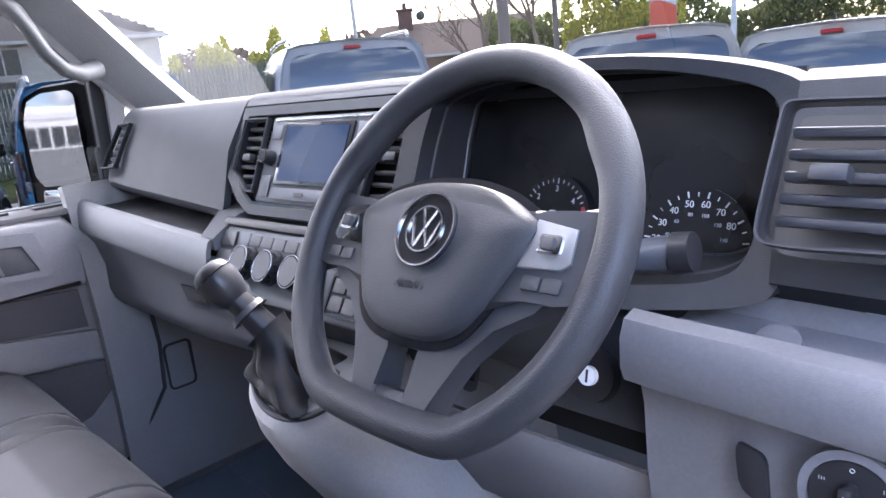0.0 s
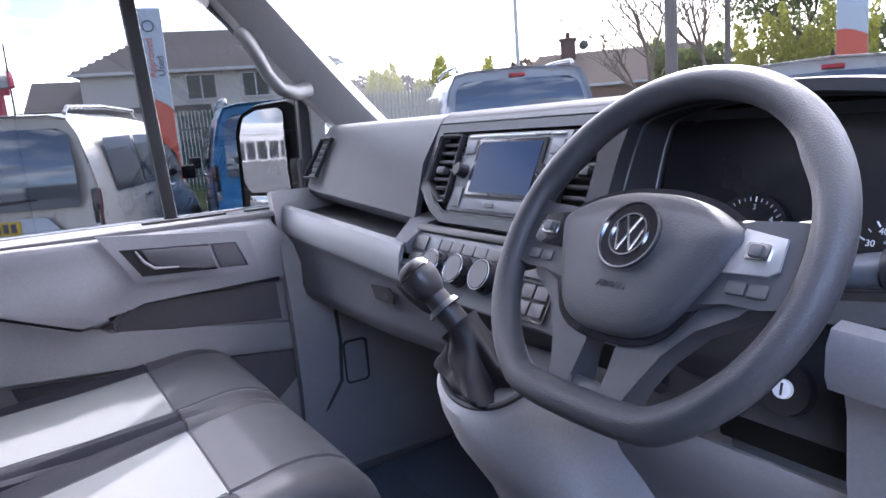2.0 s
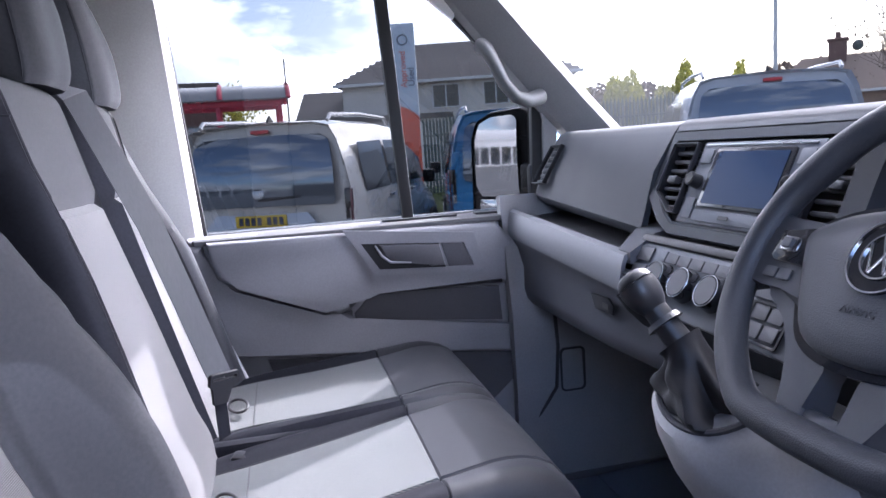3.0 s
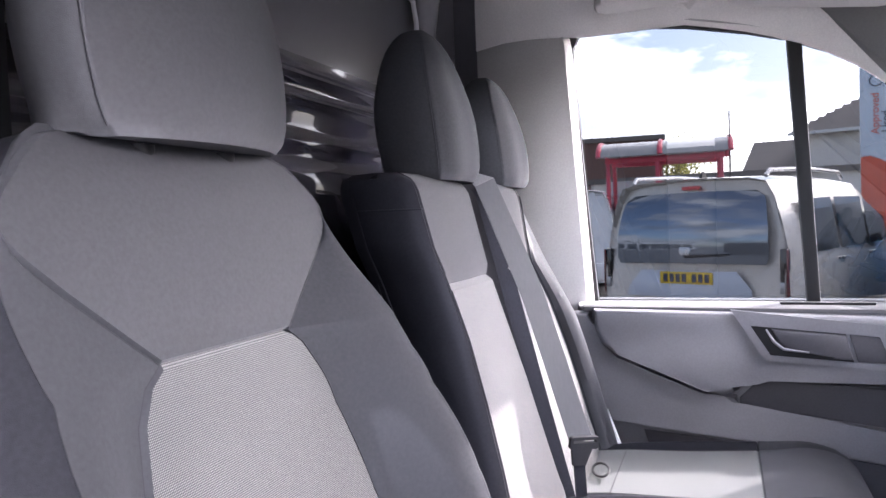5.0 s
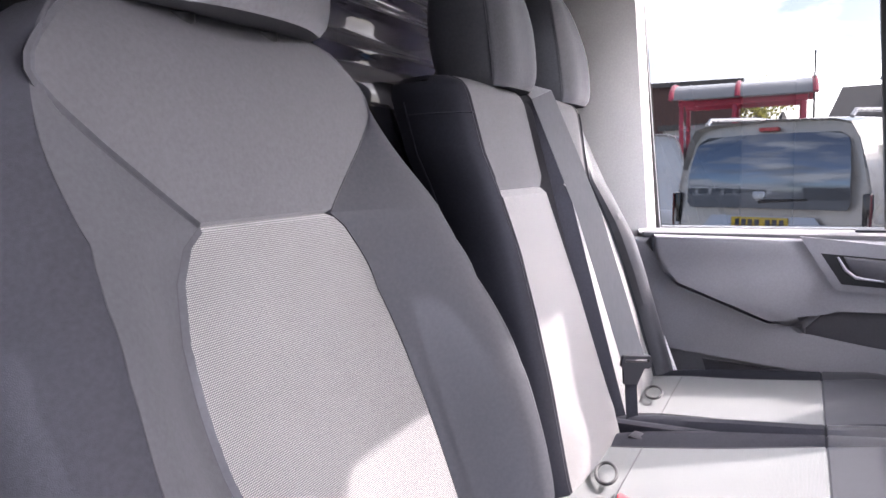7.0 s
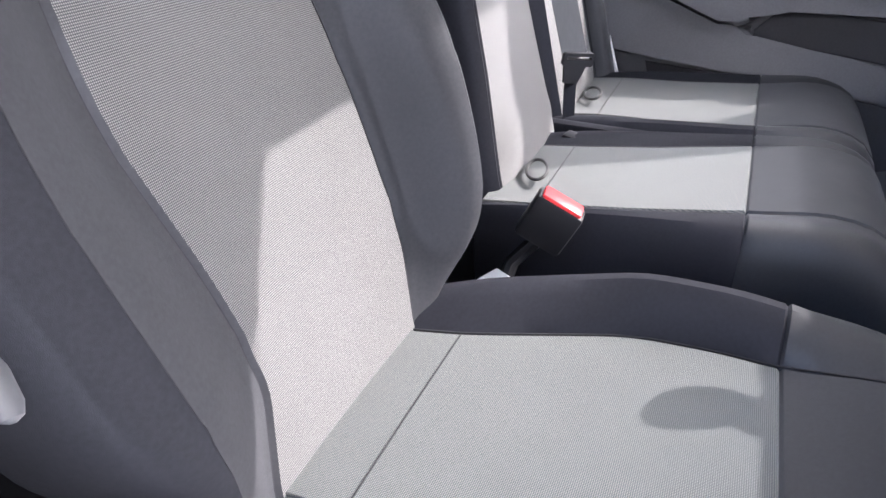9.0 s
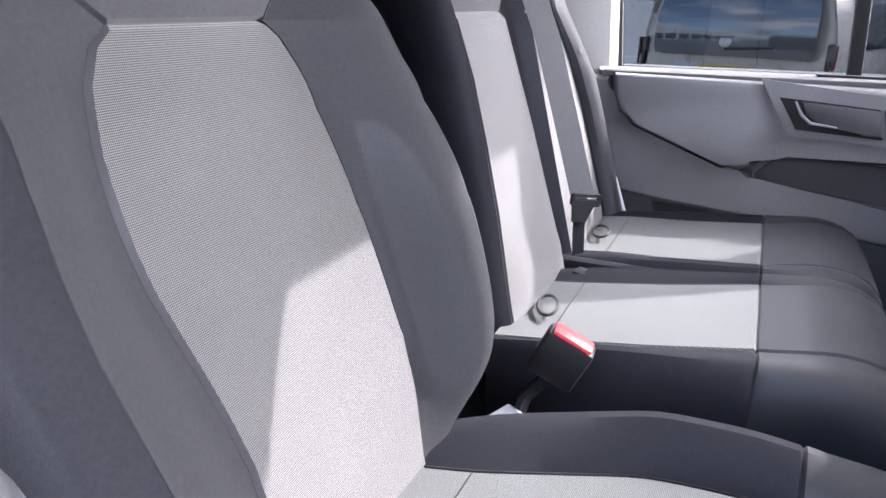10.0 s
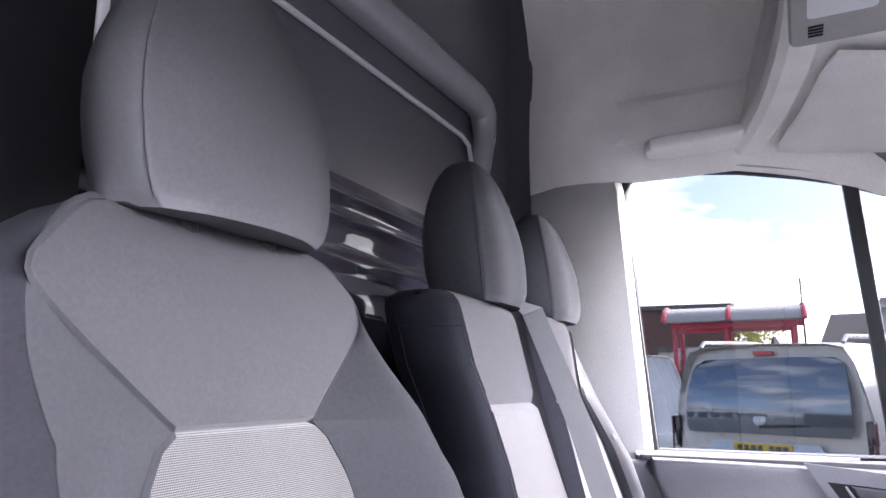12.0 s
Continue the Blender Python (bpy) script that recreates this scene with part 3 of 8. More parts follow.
def build_bulkhead():
    y = -1.06
    wall = thing("wall_rear", "glossy black pressed-steel bulkhead behind the seats", "wall", (0, y, 0.6), kind="structure")
    bm = bmesh.new()
    # sheet with pressed ribs running across
    profile = []
    z = 0.6
    while z <= 2.82:
        d = 0.0
        for zc, w, h in ((1.735, 0.016, 0.012), (1.812, 0.010, 0.010), (1.855, 0.010, 0.010)):
            d += h * math.exp(-(((z - zc) / w) ** 2))
        d += 0.03 / (1 + math.exp((z - 1.70) / 0.012))
        profile.append((y + d, z))
        z += 0.006
    xs = [-1.0, -0.85, -0.7, -0.55, -0.4, -0.2, 0.0, 0.2, 0.4, 0.7, 1.0]
    sheet_row = lambda yy, zz: [(x, yy + 0.012 * math.cos(3 * x), zz) for x in xs]
    # one sheet in two tones: greyed above for the light on it, black below
    split = next(i for i, (yy, zz) in enumerate(profile) if zz > 1.885)
    quad_strip(bm, [sheet_row(yy, zz) for yy, zz in profile[:split + 1]])
    part("sheet", bm, "bulkhead", wall, "glossy black ribbed sheet")
    bm = bmesh.new()
    quad_strip(bm, [sheet_row(yy, zz) for yy, zz in profile[split:]])
    part("sheet", bm, "upper_sheet", wall, "upper sheet greyed for the light on it")
    bm = bmesh.new()
    # raised frame that turns down at the corner
    path = [(0.95, y + 0.03, 2.235)] + [(x, y + 0.035, 2.235) for x in (0.6, 0.2, -0.2, -0.5, -0.58)]
    path += [(-0.63, y + 0.035, 2.228), (-0.655, y + 0.035, 2.205), (-0.66, y + 0.035, 2.16), (-0.645, y + 0.03, 2.06), (-0.64, y + 0.02, 1.9), (-0.64, y + 0.01, 1.7)]
    tube(bm, path, [0.042] * 6 + [0.04, 0.037, 0.032, 0.025, 0.02, 0.018], 14)
    # the black rail's silver sheen is put into a pale base colour
    part("rail", bm, "rail", wall, "rounded black tube rail, painted pale for its sheen")
    bm = bmesh.new()
    tube(bm, [(0.95, y + 0.018, 2.13), (0, y + 0.018, 2.13), (-0.56, y + 0.018, 2.128), (-0.6, y + 0.018, 2.115), (-0.615, y + 0.018, 2.07), (-0.615, y + 0.018, 1.9)], 0.006, 8)
    # the glint along the fold is a plain bright colour, not metal
    part("seam_edge", bm, "bright_edge", wall, "folded edge painted bright for its glint")
    bm = bmesh.new()
    # white paint stands in for a bright upright line of light
    box(bm, (0.463, y + 0.04, 2.16), (0.014, 0.012, 0.64), 0.003)
    part("upright_strip", bm, "white_paint", wall, "narrow white strip standing in for a line of light")
    bm = bmesh.new()
    # matt black panel added over the darker end of the bulkhead
    box(bm, (0.736, y + 0.041, 1.6), (0.528, 0.008, 2.0), 0.003)
    part("side_panel", bm, "curtain", wall, "added matt black panel beside the white strip")
    bm = bmesh.new()
    thick_sheet(bm, [[(-0.945, -0.985, z), (-0.958, -1.02, z), (-0.965, -1.07, z)] for z in (0.62, 1.4, 2.0, 2.4, 2.76)], 0.008)
    part("edge_flange", bm, "upper_sheet", wall, "dark flange at the bulkhead's edge")


def build_roof():
    bm = bmesh.new()
    # lining: door head, shelf-like step, coved side, high ceiling
    section = [(-0.95, 2.07), (-0.928, 2.10), (-0.916, 2.13), (-0.908, 2.18), (-0.906, 2.235), (-0.912, 2.258), (-0.93, 2.274), (-0.945, 2.29), (-0.95, 2.32), (-0.945, 2.45), (-0.925, 2.57), (-0.88, 2.66), (-0.78, 2.72), (-0.6, 2.75), (0, 2.77), (0.6, 2.75), (0.8, 2.70), (0.92, 2.58), (0.96, 2.4), (0.975, 2.12)]
    rows = []
    for y in (-0.985, -0.95, -0.90, -0.85, -0.81, -0.785, -0.76, -0.74, -0.72, -0.695, -0.6, -0.5, -0.4, -0.3, -0.1):
        # the step fades out towards the pillar
        f = min(1.0, max(0.0, (y + 0.785) / 0.09))
        base = lerp_table([(-0.985, -0.940), (-0.90, -0.894), (-0.84, -0.889), (-0.79, -0.894), (-0.70, -0.92)], y)[0]
        rows.append([(x if i > 9 else (base - 0.03 * max(0.0, (z - 2.2) / 0.25)) * (1 - f) + x * f, y, z - (0.012 * (1 - f) if i == 0 else 0)) for i, (x, z) in enumerate(section)])
    thick_sheet(bm, rows, 0.02)
    single("ceiling", bm, "lining", "pale grey cloth headlining of a high roof", "ceiling", "structure")
    # stowage shelf over the windscreen: its rear edge bows across the cab
    shelf = thing("overhead_shelf", "pale grey moulded overhead shelf above the windscreen", "shelf", (0, -0.3, 2.0))
    xs = [-0.945 + 1.90 * i / 32 for i in range(33)]
    edge = lambda x: -0.30 - 0.165 * x * x
    rows = []
    for dy, z in ((0.16, 2.74), (0.10, 2.45), (0.02, 2.17), (0.004, 2.145), (0.0, 2.125), (0.003, 2.108), (0.012, 2.099), (0.025, 2.096), (0.044, 2.098), (0.052, 2.106), (0.06, 2.118)):
        rows.append([(x, edge(x) + dy, z) for x in xs])
    for f, z in ((0.25, 2.108), (0.55, 2.085), (0.85, 2.05), (1.0, 2.03)):
        rows.append([(x, (edge(x) + 0.06) * (1 - f) + (0.02 + 0.03 * (1 - x * x)) * f, z) for x in xs])
    bm = bmesh.new()
    thick_sheet(bm, rows, 0.012)
    part("body", bm, "lining", shelf)
    # grab lip over the door, running into the shelf's edge
    bm = bmesh.new()
    rings = []
    for y, w, h, x in ((-0.655, 0.012, 0.008, -0.868), (-0.648, 0.035, 0.017, -0.858), (-0.63, 0.048, 0.022, -0.85), (-0.58, 0.052, 0.023, -0.846), (-0.50, 0.054, 0.022, -0.844), (-0.44, 0.058, 0.020, -0.842), (-0.405, 0.062, 0.014, -0.84), (-0.39, 0.06, 0.006, -0.84)):
        rings.append([(x + math.copysign(abs(math.cos(t)) ** 0.6, math.cos(t)) * w, y, 2.118 + math.copysign(abs(math.sin(t)) ** 0.7, math.sin(t)) * h) for t in [2 * math.pi * j / 24 for j in range(24)]])
    loft(bm, rings)
    part("shelf_lip", bm, "lining", shelf, "rounded grab lip over the door")
    bm = bmesh.new()
    box(bm, (-0.13, -0.235, 2.092), (0.36, 0.15, 0.03), 0.012)
    lamp = part("interior_lamp", bm, "pillar_pale", shelf, "cream reading lamp unit")
    for i in range(4):
        bm = bmesh.new()
        box(bm, (-0.265 + i * 0.011, -0.272, 2.0765), (0.0045, 0.022, 0.003), 0.0)
        part("slot", bm, "dark", lamp)
    bm = bmesh.new()
    slab(bm, rounded(-0.2, -0.285, -0.06, -0.19, 0.01), 0.003, Matrix.Translation((0, 0, 2.0745)), 0.001)
    part("lamp_lens", bm, "white_print", lamp, "pale lamp lens")
    bm = bmesh.new()
    slab(bm, [(-0.262, 0.03), (0.26, 0.03), (0.19, -0.14), (0.1, -0.22), (-0.1, -0.22), (-0.166, -0.14)], 0.05, plane_pose((0, 0.03, 2.0), (1, 0, 0), (0, -0.6, 0.8)), 0.01)
    part("sensor_housing", bm, "black", shelf, "dark housing at the top of the windscreen")
    # folded visor, a thin padded board under the shelf
    bm = bmesh.new()
    rows = []
    for f in (0.0, 0.04, 0.12, 0.3, 0.6, 0.9, 1.0):
        row = []
        for i in range(17):
            x = -0.885 + 0.51 * i / 16
            end = min(1.0, min(i, 16 - i) / 1.5)
            y0, y1 = edge(x) + 0.078 + 0.012 * (1 - end), 0.0
            z = 2.092 - 0.055 * f - 0.012 * math.sin(math.pi * min(1, max(0, f))) ** 0.4 * end
            row.append((x, y0 + (y1 - y0) * f, z))
        rows.append(row)
    thick_sheet(bm, rows, 0.014)
    part("sun_visor", bm, "lining", shelf, "folded-up sun visor")


def pillar(name, label, stations, mat="pillar"):
    """A trim loft through stations of four corners, its edges rounded."""
    bm = bmesh.new()
    rings = []
    for a, b, c, d in stations:
        cs = [Vector(p) for p in (a, b, c, d)]
        ring = []
        for i in range(4):
            p, q, r = cs[i - 1], cs[i], cs[(i + 1) % 4]
            for f in (0.22, 0.1, 0.0):
                w = q.lerp(p, f) if f else None
                if w is not None:
                    ring.append(w if f == 0.22 else q.lerp(p, 0.06).lerp(q.lerp(r, 0.06), 0.5))
            ring.append(q.lerp(r, 0.22))
        rings.append(ring)
    loft(bm, rings)
    return single(name, bm, mat, label, "trim", "structure")


def build_pillars():
    # left A-pillar: outer rear, inner rear, inner front, outer front
    st = []
    for y, z, w in ((0.42, 1.42, 0.16), (0.33, 1.50, 0.16), (0.205, 1.634, 0.16), (0.08, 1.78, 0.155), (-0.04, 1.923, 0.15), (-0.13, 2.03, 0.15), (-0.2, 2.10, 0.15)):
        st.append(((-0.96, y, z), (-0.885, y, z), (-0.845, y + w * 0.62, z + 0.02), (-0.90, y + w, z + 0.02)))
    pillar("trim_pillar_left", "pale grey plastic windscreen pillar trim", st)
    st = []
    for y, z, w in ((0.5, 1.42, 0.13), (0.33, 1.55, 0.13), (0.205, 1.68, 0.13), (-0.04, 1.95, 0.13), (-0.2, 2.12, 0.13)):
        st.append(((1.04, y + 0.1, z), (0.98, y + 0.1, z), (0.95, y + w + 0.1, z + 0.02), (1.0, y + w + 0.16, z + 0.02)))
    pillar("trim_pillar_right", "pale grey plastic windscreen pillar trim beside the open door", st)
    # B-pillar trim behind the passenger door
    bm = bmesh.new()
    rows = []
    for z in (0.62, 0.9, 1.12, 1.30, 1.45, 1.6, 1.8, 2.0, 2.03, 2.11):
        lean = -0.02 * (z - 1.37)
        low = min(z, 2.058)
        rows.append([(-0.932, -0.707 + lean * 3, low), (-0.921, -0.7105 + lean * 3.05, low), (-0.9165, -0.7145 + lean * 3, low), (-0.9145, -0.722 + lean * 3, low), (-0.908, -0.745 + lean * 2.5, low), (-0.90, -0.79 + lean, min(z, 2.075)), (-0.895, -0.84, z), (-0.90, -0.90, z), (-0.945, -0.985, z)])
    thick_sheet(bm, rows, 0.02)
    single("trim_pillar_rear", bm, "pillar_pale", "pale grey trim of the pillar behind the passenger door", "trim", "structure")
    bm = bmesh.new()
    rows = []
    for y, z in ((-0.76, 2.098), (-0.68, 2.104), (-0.6, 2.102), (-0.52, 2.09), (-0.44, 2.078), (-0.37, 2.062), (-0.30, 2.043), (-0.24, 2.023), (-0.18, 2.0), (-0.12, 1.972), (-0.06, 1.935), (0.0, 1.885)):
        rows.append([(-0.962, y, z - 0.006), (-0.945, y, z - 0.008), (-0.93, y, z + 0.004), (-0.915, y + 0.008, z + 0.025), (-0.90, y + 0.02, z + 0.06), (-0.90, y + 0.03, z + 0.12)])
    thick_sheet(bm, rows, 0.01)
    single("trim_door_head", bm, "lining", "pale grey trim over the passenger door", "trim", "structure")
    bm = bmesh.new()
    tube(bm, [(-0.868, 0.045, 1.79), (-0.845, 0.05, 1.78), (-0.825, 0.062, 1.745), (-0.818, 0.085, 1.69), (-0.82, 0.115, 1.655), (-0.84, 0.155, 1.645), (-0.868, 0.20, 1.655)], [0.021, 0.019, 0.0165, 0.016, 0.0165, 0.019, 0.022], 14)
    single("grab_handle", bm, "handle_grey", "grey moulded grab handle on the windscreen pillar", "handle")


def build_windscreen():
    bm = bmesh.new()
    rows = []
    for i in range(9):
        f = i / 8
        rows.append([(x, 0.78 - 0.86 * f + 0.13 * (1 - (x / 0.93) ** 2), 1.40 + 0.68 * f) for x in [-1.07 + 2.12 * k / 24 for k in range(25)]])
    quad_strip(bm, rows)
    ob = single("window_windscreen", bm, "screen_pane", "curved windscreen, darkened to hold back the view outside", "window", "structure")
    # light still enters undimmed; only the view through the pane is darkened
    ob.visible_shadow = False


def build_right_side():
    bm = bmesh.new()
    # unseen rear post made wide, and the side black, to cut light on the seat
    box(bm, (1.02, -0.85, 1.5), (0.1, 0.44, 2.1), 0.01)
    box(bm, (1.02, -0.4, 2.46), (0.1, 1.35, 0.68), 0.01)
    box(bm, (1.02, 0.62, 1.0), (0.1, 0.36, 0.85), 0.01)
    box(bm, (1.02, -0.2, 0.52), (0.1, 1.3, 0.16), 0.01)
    bm2 = bmesh.new()
    box(bm2, (-0.99, -0.2, 0.9), (0.04, 2.0, 0.92), 0.01)
    box(bm2, (-0.99, -0.95, 1.6), (0.04, 0.4, 1.1), 0.01)
    box(bm2, (-0.99, -0.5, 2.45), (0.04, 1.3, 0.7), 0.01)
    single("wall_left", bm2, "white_paint", "white van body side below the passenger window", "wall", "structure")
    single("wall_right", bm, "black", "dark trim and body side round the open driver's doorway", "wall", "structure")
    bm = bmesh.new()
    box(bm, (0.0, -0.55, 2.82), (2.02, 1.2, 0.05), 0.02)
    single("roof", bm, "white_paint", "white van roof panel", "roof", "structure")


def build_door():
    door = thing("passenger_door", "closed passenger door with grey plastic lining and black window frame", "door", (-0.92, -0.2, 0.62))
    face = lambda x: plane_pose((x, 0, 0), (0, 1, 0), (0, 0, 1))
    bm = bmesh.new()
    slab(bm, [(-0.83, 0.62), (0.17, 0.62), (0.2, 0.95), (0.19, 1.2), (0.16, 1.30), (0.10, 1.345), (-0.72, 1.36), (-0.73, 1.2), (-0.80, 1.0)], 0.06, face(-0.905), 0.02)
    part("lining", bm, "door", door)
    bm = bmesh.new()
    slab(bm, [(-0.672, 1.352), (-0.668, 1.30), (-0.655, 1.262), (-0.61, 1.237), (-0.41, 1.157), (-0.375, 1.146), (-0.345, 1.158), (-0.305, 1.192), (-0.275, 1.203), (0.05, 1.180), (0.08, 1.188), (0.09, 1.24), (0.08, 1.30), (0.04, 1.343)], 0.05, face(-0.855), 0.014, 3)
    up = part("upper_panel", bm, "door", door)
    bm = bmesh.new()
    slab(bm, [(-0.335, 1.138), (-0.285, 1.190), (0.05, 1.168), (0.055, 1.075), (-0.335, 1.12)], 0.006, face(-0.846), 0.003)
    part("recess_panel", bm, "door_low", door, "darker recessed panel")
    bm = bmesh.new()
    slab(bm, [(-0.725, 1.343), (-0.683, 1.343), (-0.678, 1.298), (-0.664, 1.254), (-0.616, 1.228), (-0.413, 1.148), (-0.375, 1.137), (-0.342, 1.146), (-0.336, 1.119), (0.06, 1.068), (0.12, 1.055), (0.135, 0.995), (0.08, 1.0), (-0.25, 1.035), (-0.56, 1.062), (-0.725, 1.07)], 0.035, face(-0.852), 0.012, 3)
    part("arm_rail", bm, "door", door)
    bm = bmesh.new()
    slab(bm, [(-0.56, 1.045), (-0.2, 1.02), (0.085, 0.985), (0.09, 0.92), (0.02, 0.86), (-0.05, 0.84), (-0.5, 0.84)], 0.008, face(-0.848), 0.004)
    part("pocket", bm, "door_low", door, "dark door pocket")
    # pull cup with its lever
    bm = bmesh.new()
    frame_plate(bm, [(-0.352, 1.355), (-0.022, 1.322), (0.0, 1.23), (-0.012, 1.222), (-0.28, 1.237)], [(-0.31, 1.318), (-0.05, 1.298), (-0.025, 1.238), (-0.03, 1.236), (-0.268, 1.25)], 0.006, face(-0.8065))
    cup = part("handle_surround", bm, "door", door)
    bm = bmesh.new()
    # flat black plate stands in for the shade inside the cup
    slab(bm, [(-0.31, 1.318), (-0.115, 1.303), (-0.10, 1.24), (-0.268, 1.25)], 0.003, face(-0.806), 0.0)
    part("handle_cup", bm, "black", cup, "handle cup painted black for its shade")
    bm = bmesh.new()
    slab(bm, [(-0.108, 1.302), (-0.05, 1.297), (-0.027, 1.239), (-0.092, 1.241)], 0.004, face(-0.806), 0.0015)
    part("handle_plate", bm, "door_low", cup)
    bm = bmesh.new()
    slab(bm, [(-0.266, 1.312), (-0.115, 1.301), (-0.102, 1.246), (-0.14, 1.247), (-0.146, 1.256), (-0.222, 1.262), (-0.25, 1.28)], 0.011, face(-0.804), 0.004)
    part("door_handle", bm, "door_low", cup, "satin grey pull lever")
    bm = bmesh.new()
    # pale bead painted in as the highlight on the lever's edge
    tube(bm, [(-0.789, -0.277, 1.312), (-0.787, -0.262, 1.285), (-0.787, -0.242, 1.268), (-0.787, -0.19, 1.262)], [0.002, 0.0035, 0.0035, 0.002], 8)
    part("handle_edge", bm, "dim_print", cup, "painted highlight along the pull lever's edge")
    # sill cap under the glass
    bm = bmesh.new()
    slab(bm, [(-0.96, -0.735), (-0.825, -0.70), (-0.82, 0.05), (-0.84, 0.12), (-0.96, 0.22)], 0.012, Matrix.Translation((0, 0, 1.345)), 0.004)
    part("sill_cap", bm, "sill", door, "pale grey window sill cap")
    bm = bmesh.new()
    box(bm, (-0.90, -0.14, 1.3595), (0.018, 0.2, 0.006), 0.002)
    box(bm, (-0.90, 0.06, 1.3595), (0.03, 0.1, 0.006), 0.002)
    part("sill_vent", bm, "black", door)
    # window frame: opening from the sill to the door head
    opening = [(-0.680, 1.355), (-0.70, 1.6), (-0.728, 1.98), (-0.728, 2.035), (-0.715, 2.065), (-0.685, 2.078), (-0.62, 2.078), (-0.444, 2.055), (-0.30, 2.022), (-0.21, 1.995), (-0.12, 1.955), (-0.04, 1.905), (0.03, 1.835), (0.203, 1.634), (0.21, 1.60), (0.20, 1.34)]
    cy, cz = -0.25, 1.7
    grow = lambda k: [(cy + (y - cy) * (1 + k / abs(0.45)), cz + (z - cz) * (1 + k / 0.36)) for y, z in opening]
    bm = bmesh.new()
    frame_plate(bm, grow(0.016), opening, 0.02, face(-0.965))
    part("window_seal", bm, "rubber", door, "black rubber window seal")
    bm = bmesh.new()
    frame_plate(bm, grow(0.055), grow(0.017), 0.05, face(-0.975))
    part("window_frame", bm, "pillar_pale", door, "pale grey door frame")
    bm = bmesh.new()
    slab(bm, [(-0.176, 1.35), (-0.146, 1.35), (-0.178, 1.985), (-0.212, 1.998)], 0.022, face(-0.968), 0.004)
    part("divider_bar", bm, "rubber", door, "black window divider bar")
    bm = bmesh.new()
    vs = [bm.verts.new(face(-0.958) @ Vector((y, z, 0))) for y, z in opening]
    bm.faces.new(vs)
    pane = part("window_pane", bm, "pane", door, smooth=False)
    # as in the windscreen, daylight passes whole and only the view is dimmed
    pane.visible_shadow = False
    bm = bmesh.new()
    slab(bm, [(0.19, 1.33), (0.235, 1.33), (0.235, 1.64), (0.2, 1.655)], 0.03, face(-0.968), 0.004)
    part("corner_post", bm, "rubber", door, "black post behind the door mirror")


def eased_outline(pts):
    """The same outline with its long sides divided."""
    out = []
    for (x0, y0), (x1, y1) in zip(pts, pts[1:] + pts[:1]):
        n = max(1, int(math.hypot(x1 - x0, y1 - y0) / 0.02))
        out += [(x0 + (x1 - x0) * i / n, y0 + (y1 - y0) * i / n) for i in range(n)]
    return out


def build_door_mirror():
    mir = thing("door_mirror", "black door mirror with a tall glass over a small one", "mirror", (-1.05, 0.16, 1.34))
    # the housing's open face looks back along the van
    m = plane_pose((-1.13, 0.165, 1.47), (0.8, 0.6, 0.0), (0, 0, 1))
    bm = bmesh.new()
    shape = [(0.118, -0.165), (0.122, 0.10), (0.112, 0.15), (0.08, 0.168), (-0.03, 0.162), (-0.085, 0.14), (-0.108, 0.09), (-0.115, -0.14), (-0.105, -0.175), (0.09, -0.182)]
    shape = softened(eased_outline(shape))
    rings = [[m @ Vector((x * k, y * k, h)) for x, y in shape] for k, h in ((1.0, 0.0), (1.04, -0.02), (0.98, -0.06), (0.8, -0.10), (0.45, -0.125))]
    loft(bm, rings, True, False)
    bm.faces.new(bm.verts[-len(shape):])
    part("housing", bm, "black", mir)
    bm = bmesh.new()
    slab(bm, [(x * 0.99, y * 0.99) for x, y in shape], 0.004, m @ Matrix.Translation((0, 0, -0.012)), 0.0)
    part("face_plate", bm, "black", mir)
    for label, outline, bend, turn in (("main mirror glass", softened(eased_outline([(0.062, -0.09), (0.062, 0.14), (0.045, 0.152), (-0.035, 0.15), (-0.085, 0.13), (-0.1, 0.08), (-0.104, -0.09)])), 1.3, 3.0), ("small lower mirror glass", rounded(-0.1, -0.162, 0.06, -0.1, 0.014), 0.45, 3.0)):
        cx = sum(x for x, y in outline) / len(outline)
        cy = sum(y for x, y in outline) / len(outline)
        g = m @ Matrix.Translation((cx, cy, 0.002)) @ Matrix.Rotation(radians(-turn), 4, "Y")
        bm = bmesh.new()
        rings = []
        for k in (1.0, 0.85, 0.7, 0.55, 0.4, 0.25, 0.1):
            ring = [((x - cx) * k, (y - cy) * k) for x, y in outline]
            rings.append([g @ Vector((x, y, -(x * x + y * y) / (2 * bend))) for x, y in ring])
        loft(bm, rings, True, False)
        bm.faces.new(bm.verts[-len(outline):])
        part("mirror_glass", bm, "mirror", mir, label)
    bm = bmesh.new()
    box(bm, (-0.985, 0.215, 1.42), (0.09, 0.06, 0.12), 0.015)
    part("mirror_arm", bm, "black", mir)


build_floor()
build_bulkhead()
build_roof()
build_pillars()
build_windscreen()
build_right_side()
build_door()
build_door_mirror()

